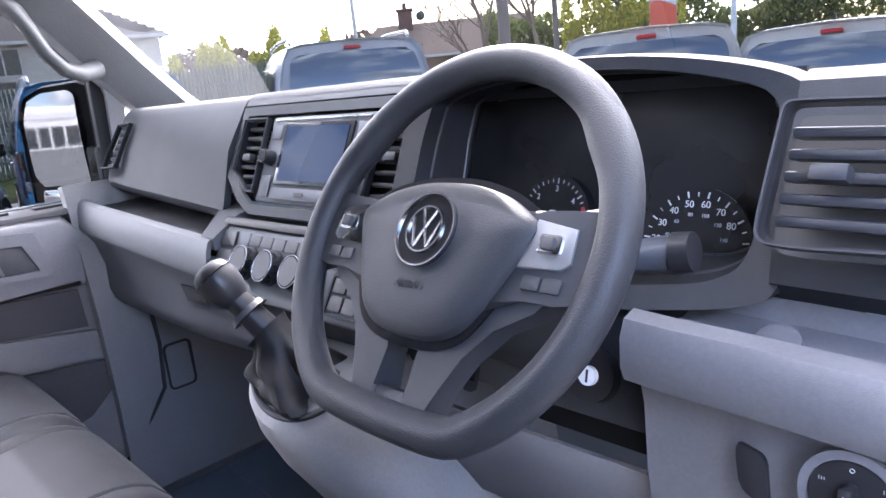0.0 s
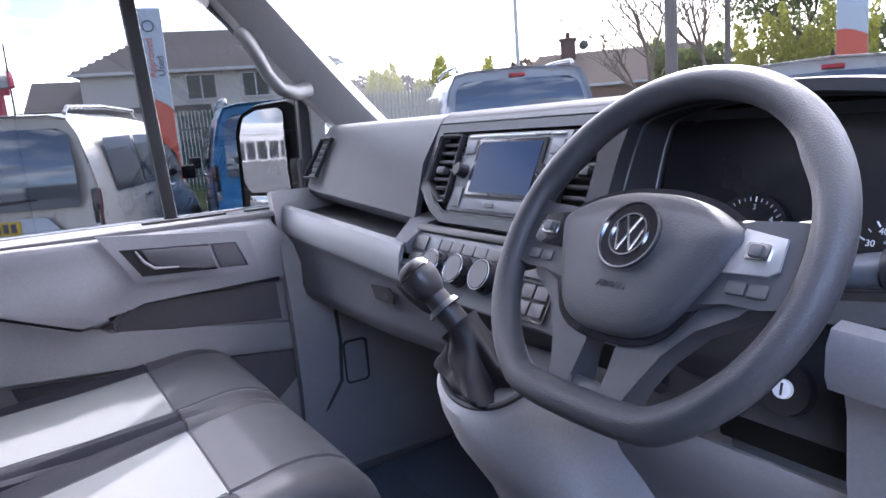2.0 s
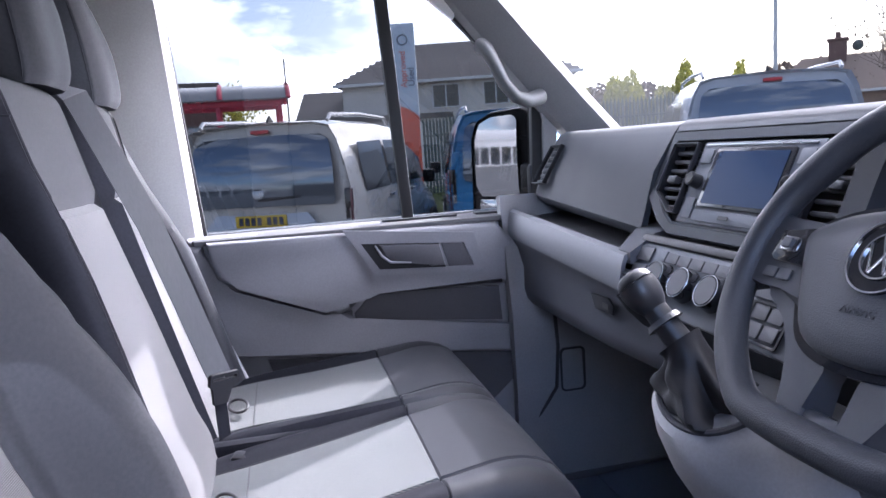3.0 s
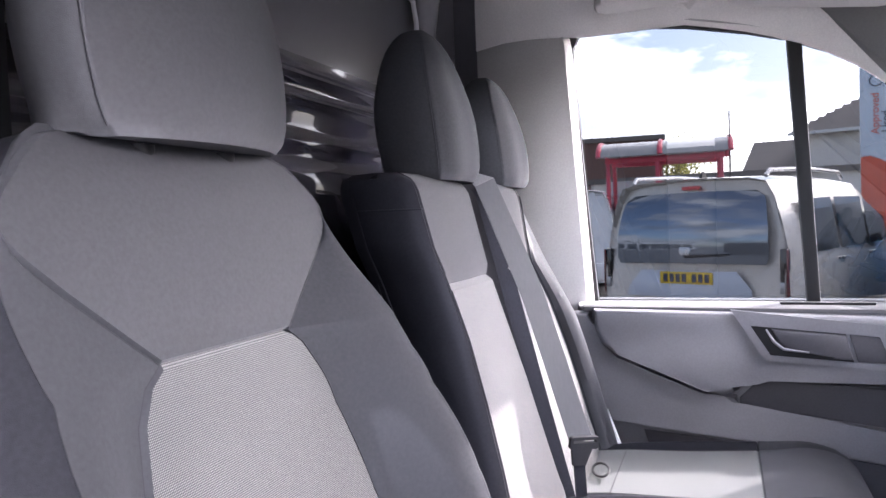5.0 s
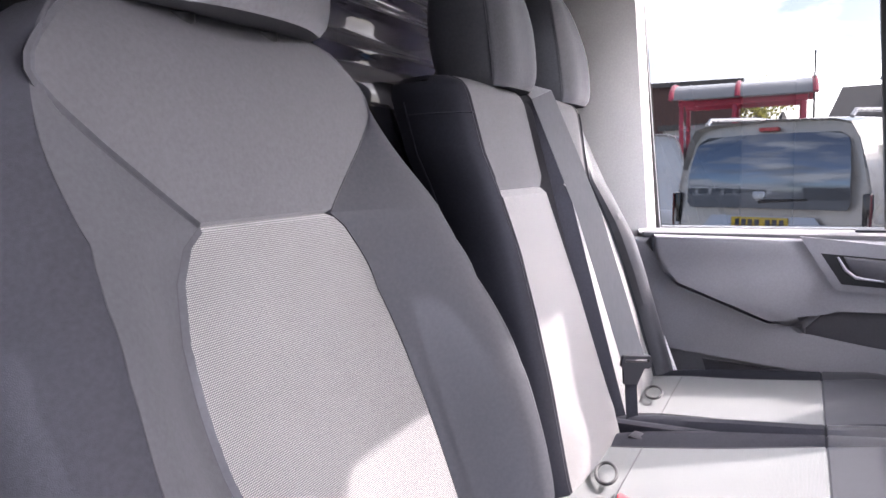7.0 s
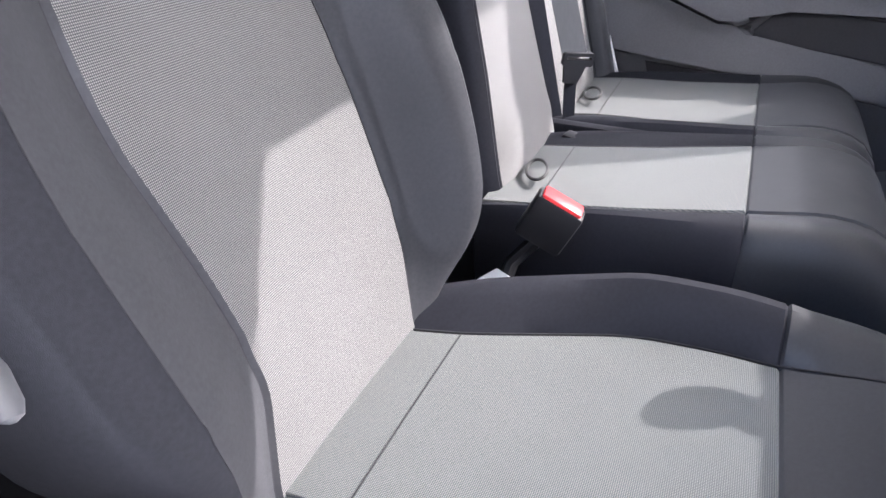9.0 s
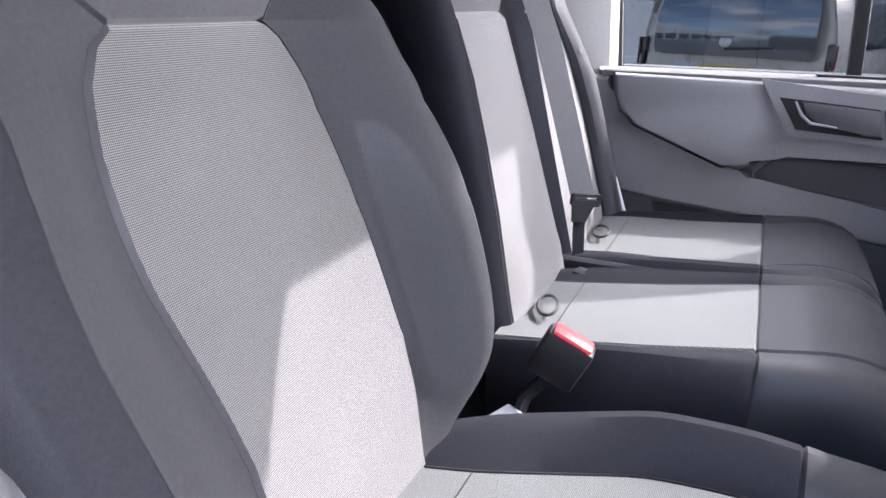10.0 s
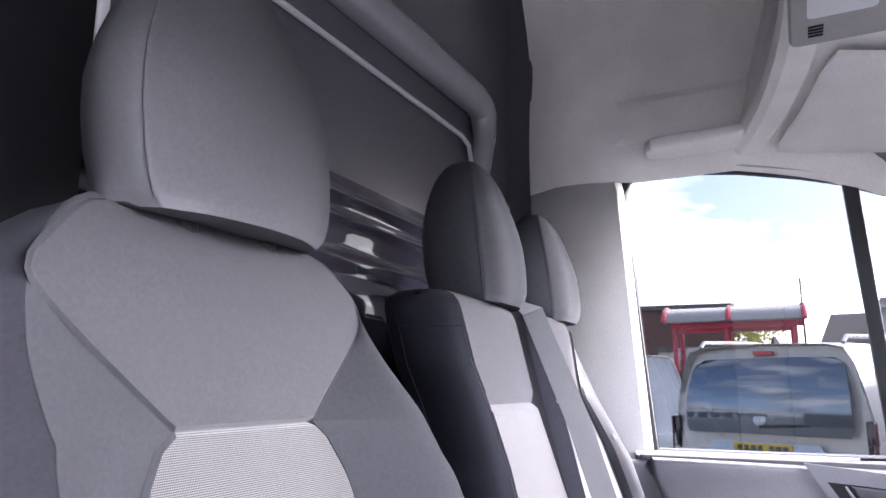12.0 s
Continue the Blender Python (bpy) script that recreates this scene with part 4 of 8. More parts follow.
# seats
def profile_grid(cx, rows, n_bol=16, n_mid=9, n_back=6):
    """Rows of points round a backrest. A row: z, front y, half width, panel half width, inner and outer bolster, thickness."""
    grid = []
    mean = [sum(r[3] for r in rows[max(0, i - 11):i + 12]) / len(rows[max(0, i - 11):i + 12]) for i in range(len(rows))]
    for (z, yc, w, p, inner, outer, d), calm in zip(rows, mean):
        # the panel draws in towards the small of the back on the outer side and spreads on the inner side
        low = min(1.0, max(0.0, min((1.42 - z) / 0.29, (z - 0.99) / 0.12)))
        low = low * low * (3 - 2 * low)
        sides, edges = [], (p + 0.014 * low, p - 0.052 * low)
        for edge, bol in zip(edges, (inner, outer)):
            half = []
            for i in range(n_bol):
                t = i / (n_bol - 1)
                bulge = bol * math.sin(math.pi * min(1.0, 0.18 + 0.82 * t)) ** 1.4
                near = edge + (calm - p) * (1 - t * t)
                half.append((-w + (w - near) * t ** 1.3, bulge - d * 0.62 * (1 - t) ** 3))
            half[-1] = (-edge, 0.0)
            half.append((-edge + 0.0015, -0.004))
            sides.append(half)
        ring = sides[0][:]
        pl, pr = edges
        for i in range(n_mid):
            x = -pl + 0.006 + (pl + pr - 0.012) * i / (n_mid - 1)
            ring.append((x, 0.003 - 0.10 * (pl + x) * (pr - x)))
        ring += [(-x, y) for x, y in sides[1]][::-1]
        for i in range(1, n_back + 1):
            t = i / (n_back + 1)
            x = w * math.cos(math.pi * t) * 0.96
            ring.append((x, -d * (0.62 + 0.38 * math.sin(math.pi * t) ** 0.5)))
        grid.append([Vector((cx + x, yc + y, z)) for x, y in ring])
    return grid


def emit(grid, r0, r1, c0, c1, wrap=False):
    """A sheet cut from a grid of points."""
    bm = bmesh.new()
    k = len(grid[0])
    cols = [c % k for c in range(c0, c1 + 1)]
    rows = [[bm.verts.new(grid[r][c]) for c in cols] for r in range(r0, r1 + 1)]
    for a in range(len(rows) - 1):
        for b in range(len(cols) - 1):
            bm.faces.new((rows[a][b], rows[a][b + 1], rows[a + 1][b + 1], rows[a + 1][b]))
    return bm


def refine(rows, step=0.01):
    """More rows between those of a table, by a smooth curve."""
    out = []
    for i in range(len(rows) - 1):
        p0, p1, p2, p3 = rows[max(i - 1, 0)], rows[i], rows[i + 1], rows[min(i + 2, len(rows) - 1)]
        n = max(1, int(abs(p2[0] - p1[0]) / step))
        for j in range(n):
            t = j / n
            if p1[3] < 0.115 or p2[3] < 0.115:
                out.append(tuple(a + (b - a) * t for a, b in zip(p1, p2)))
            else:
                out.append(tuple(0.5 * (2 * b + (c - a) * t + (2 * a - 5 * b + 4 * c - d) * t * t + (3 * b - a - 3 * c + d) * t ** 3) for a, b, c, d in zip(p0, p1, p2, p3)))
    out.append(rows[-1])
    # ease every column but the panel's width
    for _ in range(6):
        out = [out[0]] + [tuple(q if c in (0, 3) else (p + 2 * q + r) / 4 for c, (p, q, r) in enumerate(zip(out[i - 1], out[i], out[i + 1]))) for i in range(1, len(out) - 1)] + [out[-1]]
    return out


def backrest(parent, cx, rows, z_panel):
    fine = refine(rows)
    # a groove where the light panel meets the upper panel
    k = min(range(len(fine)), key=lambda i: abs(fine[i][0] - z_panel))
    mid = fine[k]

    def beside(other):
        f = 0.004 / abs(other[0] - mid[0])
        return tuple(a + (b - a) * f for a, b in zip(mid, other))

    fine[k:k + 1] = [beside(fine[k - 1]), mid, beside(fine[k + 1])]
    grid = profile_grid(cx, fine)
    nb, nm = 16, 9
    for c in range(nb, nb + nm + 2):
        grid[k + 1][c].y -= 0.007
    last = len(grid) - 1
    mid0, mid1 = nb, nb + 1 + nm
    back = thing_part_back(parent, grid, last, mid1 + nb, "cloth_seat")
    # one cloth all round: inner bolster and flanks are toned darker for their shade
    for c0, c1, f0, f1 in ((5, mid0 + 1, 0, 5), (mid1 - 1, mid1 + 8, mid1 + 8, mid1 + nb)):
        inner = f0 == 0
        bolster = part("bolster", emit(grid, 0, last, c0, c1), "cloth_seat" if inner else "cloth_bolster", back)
        part("flank", emit(grid, 0, last, f0, f1), "cloth_dark" if inner else "cloth_flank", bolster, "side cloth with shade put into its tone")
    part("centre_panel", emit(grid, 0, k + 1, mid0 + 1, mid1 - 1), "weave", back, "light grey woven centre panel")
    part("upper_panel", emit(grid, k + 1, last, mid0 + 1, mid1 - 1), "cloth_upper", back, "plain grey upper panel")
    # stitched piping along the panel's edges and down the outer shoulder
    shoulder = next(i for i, r in enumerate(fine) if r[0] > 1.59)
    for side, r0, r1 in ((nb - 1, 0, last - 1), (mid1 + 1, 0, shoulder), (mid1 + 8, 16, last - 9)):
        bm = bmesh.new()
        tube(bm, [grid[r][side] for r in range(r0, r1)], 0.0006, 5)
        part("piping", bm, "cloth_cushion", back)
    return back


def thing_part_back(parent, grid, last, c0, mat):
    bm = emit(grid, 0, last, c0, len(grid[0]))
    top = [bm.verts.new(p) for p in grid[last]]
    bm.faces.new(top)
    return part("backrest", bm, mat, parent)


def headrest(parent, cx, y, z0, z1, w, d, mat="cloth_dark", crease=(0.9, 0.45), turn=0.0):
    """A padded headrest: broad rounded foot, narrowing to a round top; crease: where the front meets the flank."""
    ca, cb = crease
    plan = [(0.0, 1.0), (ca * 0.55, 0.5 + 0.5 * cb + 0.16), (ca * 0.93, cb + 0.10), (ca, cb), (ca + (1 - ca) * 0.6, cb * 0.55 - 0.1), (1.0, -0.35), (0.9, -0.82), (0.5, -1.0)]
    plan = eased_loop(plan + [(0.0, -1.04)] + [(-px, py) for px, py in plan[:0:-1]], 3)
    wide = [(0.0, 0.82, 0.76), (0.03, 0.90, 0.88), (0.08, 0.945, 0.95), (0.16, 0.98, 0.985), (0.28, 1.0, 1.0), (0.4, 0.995, 0.99), (0.52, 0.945, 0.93), (0.64, 0.86, 0.83), (0.74, 0.75, 0.74), (0.83, 0.62, 0.64), (0.91, 0.45, 0.50), (0.96, 0.31, 0.36), (0.99, 0.16, 0.22), (1.0, 0.05, 0.08)]
    spin = Matrix.Rotation(radians(turn), 2)
    bm = bmesh.new()
    rings = []
    for i in range(33):
        f = 0.5 - 0.5 * math.cos(math.pi * i / 32)
        kw, kd = lerp_table(wide, f)
        # the rear corners keep their width down to the foot
        kr, dr = (max(kw, 0.95), max(kd, 0.93)) if f < 0.28 else (kw, kd)
        foot = 0.012 * max(0.0, 1 - f / 0.1) ** 2
        ring = []
        for px, py in plan:
            q = min(1.0, max(0.0, (0.35 - py) / 0.9))
            q = q * q * (3 - 2 * q)
            v = spin @ Vector((px * w * (kw + (kr - kw) * q), py * d * (kd + (dr - kd) * q)))
            ring.append((cx + v.x, y + v.y - 0.028 * f, z0 + (z1 - z0) * f - foot * (py > 0) * 0.3))
        rings.append(ring)
    loft(bm, rings)
    head = part("headrest", bm, mat, parent)
    n = len(plan)
    for k in (9, n - 9):
        bm = bmesh.new()
        tube(bm, [rings[r][k] for r in range(3, 30)], 0.0009, 5)
        part("seam", bm, mat, head)
    for sx in (-0.055, 0.055):
        bm = bmesh.new()
        rod(bm, (cx + sx, y - 0.01, z0 - 0.06), (cx + sx, y - 0.012, z0 + 0.03), 0.006)
        part("post", bm, "chrome", parent, "chromed headrest post")
        bm = bmesh.new()
        rod(bm, (cx + sx, y - 0.01, z0 - 0.02), (cx + sx, y - 0.01, z0 - 0.004), 0.014)
        part("post_collar", bm, "black", parent)


def eased_loop(pts, n):
    """A closed outline with a smooth curve through its points."""
    out = []
    k = len(pts)
    for i in range(k):
        a, b, c, d = pts[i - 1], pts[i], pts[(i + 1) % k], pts[(i + 2) % k]
        for j in range(n):
            t = j / n
            out.append(tuple(0.5 * (2 * q + (r - p) * t + (2 * p - 5 * q + 4 * r - s) * t * t + (3 * q - p - 3 * r + s) * t ** 3) for p, q, r, s in zip(a, b, c, d)))
    return out


def cushion(parent, cx, rows, y_panel, n_bol=8, n_mid=9, y_back=-0.575):
    """Rows from the back to the front: y, top z, half width, left and right panel half widths, bolster, depth of the side."""
    fine = []
    for i in range(len(rows) - 1):
        n = max(1, int(abs(rows[i + 1][0] - rows[i][0]) / 0.018))
        fine += [tuple(a + (b - a) * j / n for a, b in zip(rows[i], rows[i + 1])) for j in range(n)]
    fine.append(rows[-1])
    for _ in range(2):
        fine = [fine[0]] + [tuple((a + 2 * b + c) / 4 for a, b, c in zip(fine[i - 1], fine[i], fine[i + 1])) for i in range(1, len(fine) - 1)] + [fine[-1]]
    k = min(range(len(fine)), key=lambda i: abs(fine[i][0] - y_panel))
    y, z, w, pl, pr, b, d = fine[k]
    fine[k:k + 1] = [(y - 0.003, z, w, pl, pr, b, d), (y, z - 0.003, w, pl, pr, b, d), (y + 0.003, z + 0.001, w, pl, pr, b, d)]
    grid = []
    for y, z, w, pl, pr, bol, d in fine:
        ring = [(-w + 0.015, -d)]
        for i in range(n_bol):
            t = i / (n_bol - 1)
            ring.append((-w + (w - pl) * t ** 1.3, bol * math.sin(math.pi * min(1.0, 0.2 + 0.8 * t)) - 0.55 * d * (1 - t) ** 4))
        ring[-1] = (-pl, 0.0)
        ring.append((-pl + 0.002, -0.006))
        for i in range(n_mid):
            x = -pl + 0.006 + (pl + pr - 0.012) * i / (n_mid - 1)
            ring.append((x, 0.002 + 0.06 * (pl + x) * (pr - x)))
        ring.append((pr - 0.002, -0.006))
        side = []
        for i in range(n_bol):
            t = i / (n_bol - 1)
            side.append((w - (w - pr) * t ** 1.3, bol * math.sin(math.pi * min(1.0, 0.2 + 0.8 * t)) - 0.55 * d * (1 - t) ** 4))
        side[-1] = (pr, 0.0)
        ring += side[::-1] + [(w - 0.015, -d)]
        grid.append([Vector((cx + x, y, z + h)) for x, h in ring])
    nb = n_bol + 1
    last = len(grid) - 1
    mid0, mid1 = nb, nb + 1 + n_mid
    end = len(grid[0]) - 1
    body = part("cushion", emit(grid, 0, k + 1, 0, mid0), "cloth_dark", parent)
    part("side_bolster", emit(grid, 0, k + 1, mid1, end), "cloth_dark", body)
    part("front_corner", emit(grid, k + 1, last, 0, mid0), "cloth_cushion", body)
    part("front_corner", emit(grid, k + 1, last, mid1, end), "cloth_cushion", body)
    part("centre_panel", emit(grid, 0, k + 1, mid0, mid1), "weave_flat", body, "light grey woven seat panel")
    part("front_roll", emit(grid, k + 1, last, mid0, mid1), "cloth_cushion", body, "dark front roll of the cushion")
    for g in (grid[last], grid[0][::-1]):
        bm = bmesh.new()
        bm.faces.new([bm.verts.new(p) for p in g])
        part("end_cloth", bm, "cloth_cushion", body)
    # seam near the back, where the panel turns down to the backrest
    kb = min(range(len(fine)), key=lambda i: abs(fine[i][0] - y_back))
    bm = bmesh.new()
    tube(bm, [grid[kb][c] + Vector((0, 0, -0.0003)) for c in range(mid0, mid1 + 1)], 0.0012, 5)
    part("back_seam", bm, "black", body)
    # welt where the side bolsters meet the top
    for side in (nb - 1, mid1 + 1):
        bm = bmesh.new()
        tube(bm, [grid[r][side] for r in range(0, last + 1, 2)], 0.0015, 5)
        part("piping", bm, "black", body)
    return body


def build_driver_seat():
    cx = 0.447
    seat = thing("driver_seat", "single driver's seat in dark cloth with light woven centre panels", "seat", (cx, -0.45, 0.6))
    backrest(seat, cx, [
        (0.94, -0.615, 0.15, 0.132, 0.005, 0.004, 0.10), (1.02, -0.640, 0.195, 0.140, 0.022, 0.017, 0.12), (1.08, -0.659, 0.243, 0.150, 0.072, 0.042, 0.14), (1.15, -0.680, 0.274, 0.155, 0.105, 0.064, 0.15),
        (1.30, -0.727, 0.290, 0.153, 0.112, 0.066, 0.15), (1.40, -0.758, 0.285, 0.137, 0.092, 0.058, 0.14), (1.445, -0.772, 0.278, 0.125, 0.082, 0.048, 0.135), (1.470, -0.780, 0.273, 0.110, 0.077, 0.04, 0.13), (1.485, -0.785, 0.270, 0.090, 0.074, 0.036, 0.13),
        (1.55, -0.797, 0.252, 0.165, 0.030, 0.010, 0.12), (1.60, -0.807, 0.227, 0.207, 0.010, 0.005, 0.11), (1.645, -0.818, 0.190, 0.176, 0.004, 0.003, 0.10),
        (1.668, -0.832, 0.155, 0.142, 0.002, 0.002, 0.08), (1.678, -0.85, 0.11, 0.104, 0.0, 0.0, 0.04)], 1.485)
    headrest(seat, 0.432, -0.832, 1.672, 1.965, 0.147, 0.061, "cloth_upper", (0.9, 0.42))
    cushion(seat, cx, [
        (-0.66, 1.005, 0.24, 0.13, 0.13, 0.02, 0.14), (-0.575, 1.02, 0.255, 0.132, 0.132, 0.035, 0.15), (-0.40, 1.028, 0.270, 0.193, 0.193, 0.062, 0.16),
        (-0.30, 1.034, 0.275, 0.192, 0.192, 0.056, 0.16), (-0.255, 1.038, 0.275, 0.180, 0.180, 0.048, 0.16), (-0.17, 1.058, 0.272, 0.175, 0.175, 0.022, 0.16), (-0.09, 1.05, 0.262, 0.17, 0.17, 0.006, 0.15), (-0.055, 0.99, 0.25, 0.17, 0.17, 0.0, 0.12), (-0.05, 0.93, 0.24, 0.16, 0.16, 0.0, 0.06)], -0.255)
    bm = bmesh.new()
    box(bm, (cx, -0.38, 0.76), (0.46, 0.5, 0.32), 0.02)
    part("seat_box", bm, "black", seat)
    bm = bmesh.new()
    box(bm, (0.712, -0.70, 0.98), (0.03, 0.2, 0.16), 0.014)
    hinge = part("side_cover", bm, "black", seat)
    bm = bmesh.new()
    tube(bm, [(0.715, -0.720, 1.25), (0.720, -0.702, 1.228), (0.724, -0.691, 1.214), (0.726, -0.687, 1.209), (0.727, -0.6855, 1.207)], [0.009, 0.010, 0.0095, 0.007, 0.002], 12)
    part("recline_lever", bm, "handle_pale", hinge, "grey recline lever")
    # buckle on its stalk at the inner side
    bk = thing("belt_buckle", "black seat-belt buckle with a red release button", "buckle", (0.12, -0.55, 0.98))
    m = plane_pose((0.11, -0.538, 1.066), (-0.1, 0.85, -0.42), (0.0, 0.44, 0.9))
    bm = bmesh.new()
    box(bm, (0, 0.004, 0), (0.066, 0.068, 0.034), 0.006, m)
    part("body", bm, "black", bk)
    bm = bmesh.new()
    box(bm, (0.0, 0.036, 0.0), (0.056, 0.012, 0.028), 0.004, m)
    part("release_button", bm, "red_plastic", bk, "red release button")
    bm = bmesh.new()
    tube(bm, [m @ Vector((0, -0.03, 0)), m @ Vector((-0.01, -0.08, 0)), (0.14, -0.60, 0.92)], 0.010, 8)
    part("stalk", bm, "black", bk)
    bm = bmesh.new()
    box(bm, (0, 0, 0), (0.05, 0.012, 0.05), 0.004, plane_pose((0.155, -0.585, 0.985), (0.3, 0.9, -0.2), (0, 0.2, 1)))
    part("anchor_plate", bm, "white_print", bk, "pale plastic stalk anchor")
    bm = bmesh.new()
    rod(bm, (0.15, -0.58, 0.60), (0.14, -0.60, 0.96), 0.012, 0.012, 10)
    part("anchor_rod", bm, "black", bk)


def bench_back(bench):
    """Both backrests of the bench: tall dark flank, two light panels with a dark trough between, rounded outer bolster."""
    front = lambda z: -0.757 - 0.25 * (z - 1.495)
    # heights with the places of: flank edge, first panel's far edge, second panel's near and far edges, outer edge
    table = [(0.96, -0.02, -0.325, -0.385, -0.66, -0.775), (1.06, -0.022, -0.318, -0.385, -0.675, -0.80), (1.20, -0.048, -0.298, -0.385, -0.665, -0.80), (1.30, -0.055, -0.285, -0.385, -0.645, -0.79), (1.40, -0.055, -0.262, -0.385, -0.60, -0.765),
             (1.495, -0.035, -0.240, -0.385, -0.525, -0.735), (1.55, -0.014, -0.241, -0.385, -0.545, -0.715), (1.62, -0.012, -0.243, -0.385, -0.575, -0.69), (1.70, -0.012, -0.245, -0.385, -0.59, -0.67)]
    N = 72
    grid = []
    top = 1.668
    for i in range(N + 1):
        f = i / N
        z = 0.96 + (top - 0.96) * f
        xs, xp, xq, xr, xo = lerp_table(table, z)
        y = front(z)
        belly = 0.012 * math.exp(-(((z - 1.09) / 0.05) ** 2))
        swell = 0.050 * min(1.0, max(0.0, (1.62 - z) / 0.25))
        ring = [(xs + 0.006, y - 0.130), (xs + 0.016, y - 0.105), (xs + 0.021, y - 0.075), (xs + 0.021, y - 0.045), (xs + 0.017, y - 0.022), (xs + 0.010, y - 0.009), (xs + 0.003, y - 0.002), (xs - 0.003, y - 0.003), (xs - 0.006, y - 0.001)]
        for k in range(1, 9):
            t = k / 9
            ring.append((xs - 0.006 + (xp - xs + 0.006) * t, y + 0.004 + belly - 0.006 * (2 * t - 1) ** 2))
        ring += [(xp, y), (xp - 0.004, y - 0.006), (xp - 0.012, y - 0.020), (xp - 0.025, y - 0.030), ((xp + xq) / 2, y - 0.034), (xq + 0.02, y - 0.028), (xq + 0.006, y - 0.010), (xq, y - 0.001)]
        for k in range(1, 9):
            t = k / 9
            ring.append((xq + (xr - xq) * t, y + 0.004 + belly * 0.6 - 0.006 * (2 * t - 1) ** 2))
        ring += [(xr, y - 0.002), (xr - 0.004, y + 0.002)]
        for k in range(1, 10):
            a = math.pi * 0.92 * k / 9
            ring.append((xr - 0.004 + (xo - xr + 0.004) * (1 - math.cos(a)) / 2, y + swell * math.sin(a) ** 0.8 - 0.03 * (1 - math.cos(a)) / 2))
        ring += [(xo, y - 0.06), (xo + 0.004, y - 0.10), (xo + 0.02, y - 0.130)]
        # rounded top edge, and the outer corner falling away
        ease = max(0.0, (z - (top - 0.035)) / 0.035)
        pull = 0.032 * (1 - math.sqrt(max(0.0, 1 - ease * ease)))
        out = []
        for x, yy in ring:
            side = min(1.0, max(0.0, (-0.565 - x) / 0.17))
            gap = math.exp(-(((x - (xp + xq) / 2) / 0.05) ** 2))
            peak = top - 0.10 * (1 - math.sqrt(max(0.0, 1 - side ** 2))) - 0.012 * gap
            zz = 0.96 + (peak - 0.96) * f
            yy = yy - pull if yy > y - 0.06 else yy + pull * 0.6
            if x > xs - 0.02:
                x -= pull * 0.6
            if x < xo + 0.03:
                x += pull * 0.6
            out.append(Vector((x, yy, zz)))
        grid.append(out)
    k = min(range(N), key=lambda i: abs(0.96 + (top - 0.96) * i / N - 1.495))
    panels = ((8, 17), (24, 33))
    for c0, c1 in panels:
        for c in range(c0, c1 + 1):
            grid[k][c].y -= 0.009
            grid[k + 1][c].y -= 0.004
    last = len(grid[0]) - 1
    flank = part("side_bolster", emit(grid, 0, N, 0, 8), "cloth_dark", bench, "near-black cloth flank")
    for name, c0, c1, dark in (("centre_trough", 17, 24, "cloth_dark"), ("side_bolster", 33, last, "cloth_cushion")):
        part(name, emit(grid, 0, N, c0, c1), dark, bench)
    for c0, c1 in panels:
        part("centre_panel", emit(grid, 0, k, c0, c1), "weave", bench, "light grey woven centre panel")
        part("upper_panel", emit(grid, k, N, c0, c1), "cloth_bench", bench, "plain grey upper panel")
    # flat top behind the front edge, back sheet
    bm = bmesh.new()
    for a, b in ((0, 20), (20, last)):
        bm.faces.new([bm.verts.new(p) for p in grid[N][a:b + 1]])
    bm.faces.new([bm.verts.new(p) for p in (grid[0][0], grid[0][last], grid[N][last], grid[N][0])])
    part("top_cloth", bm, "cloth_dark", bench)
    # piping: along the flank's front edge, its rear edge and across under the top
    for pts in ([grid[r][7] for r in range(4, N + 1)], [grid[r][1] + Vector((0.001, 0, 0)) for r in range(20, N - 3)], [grid[N - 6][c] for c in range(1, 8)], [grid[r][34] for r in range(4, N - 2)]):
        bm = bmesh.new()
        tube(bm, pts, 0.0014, 6)
        part("piping", bm, "cloth_dark", flank)


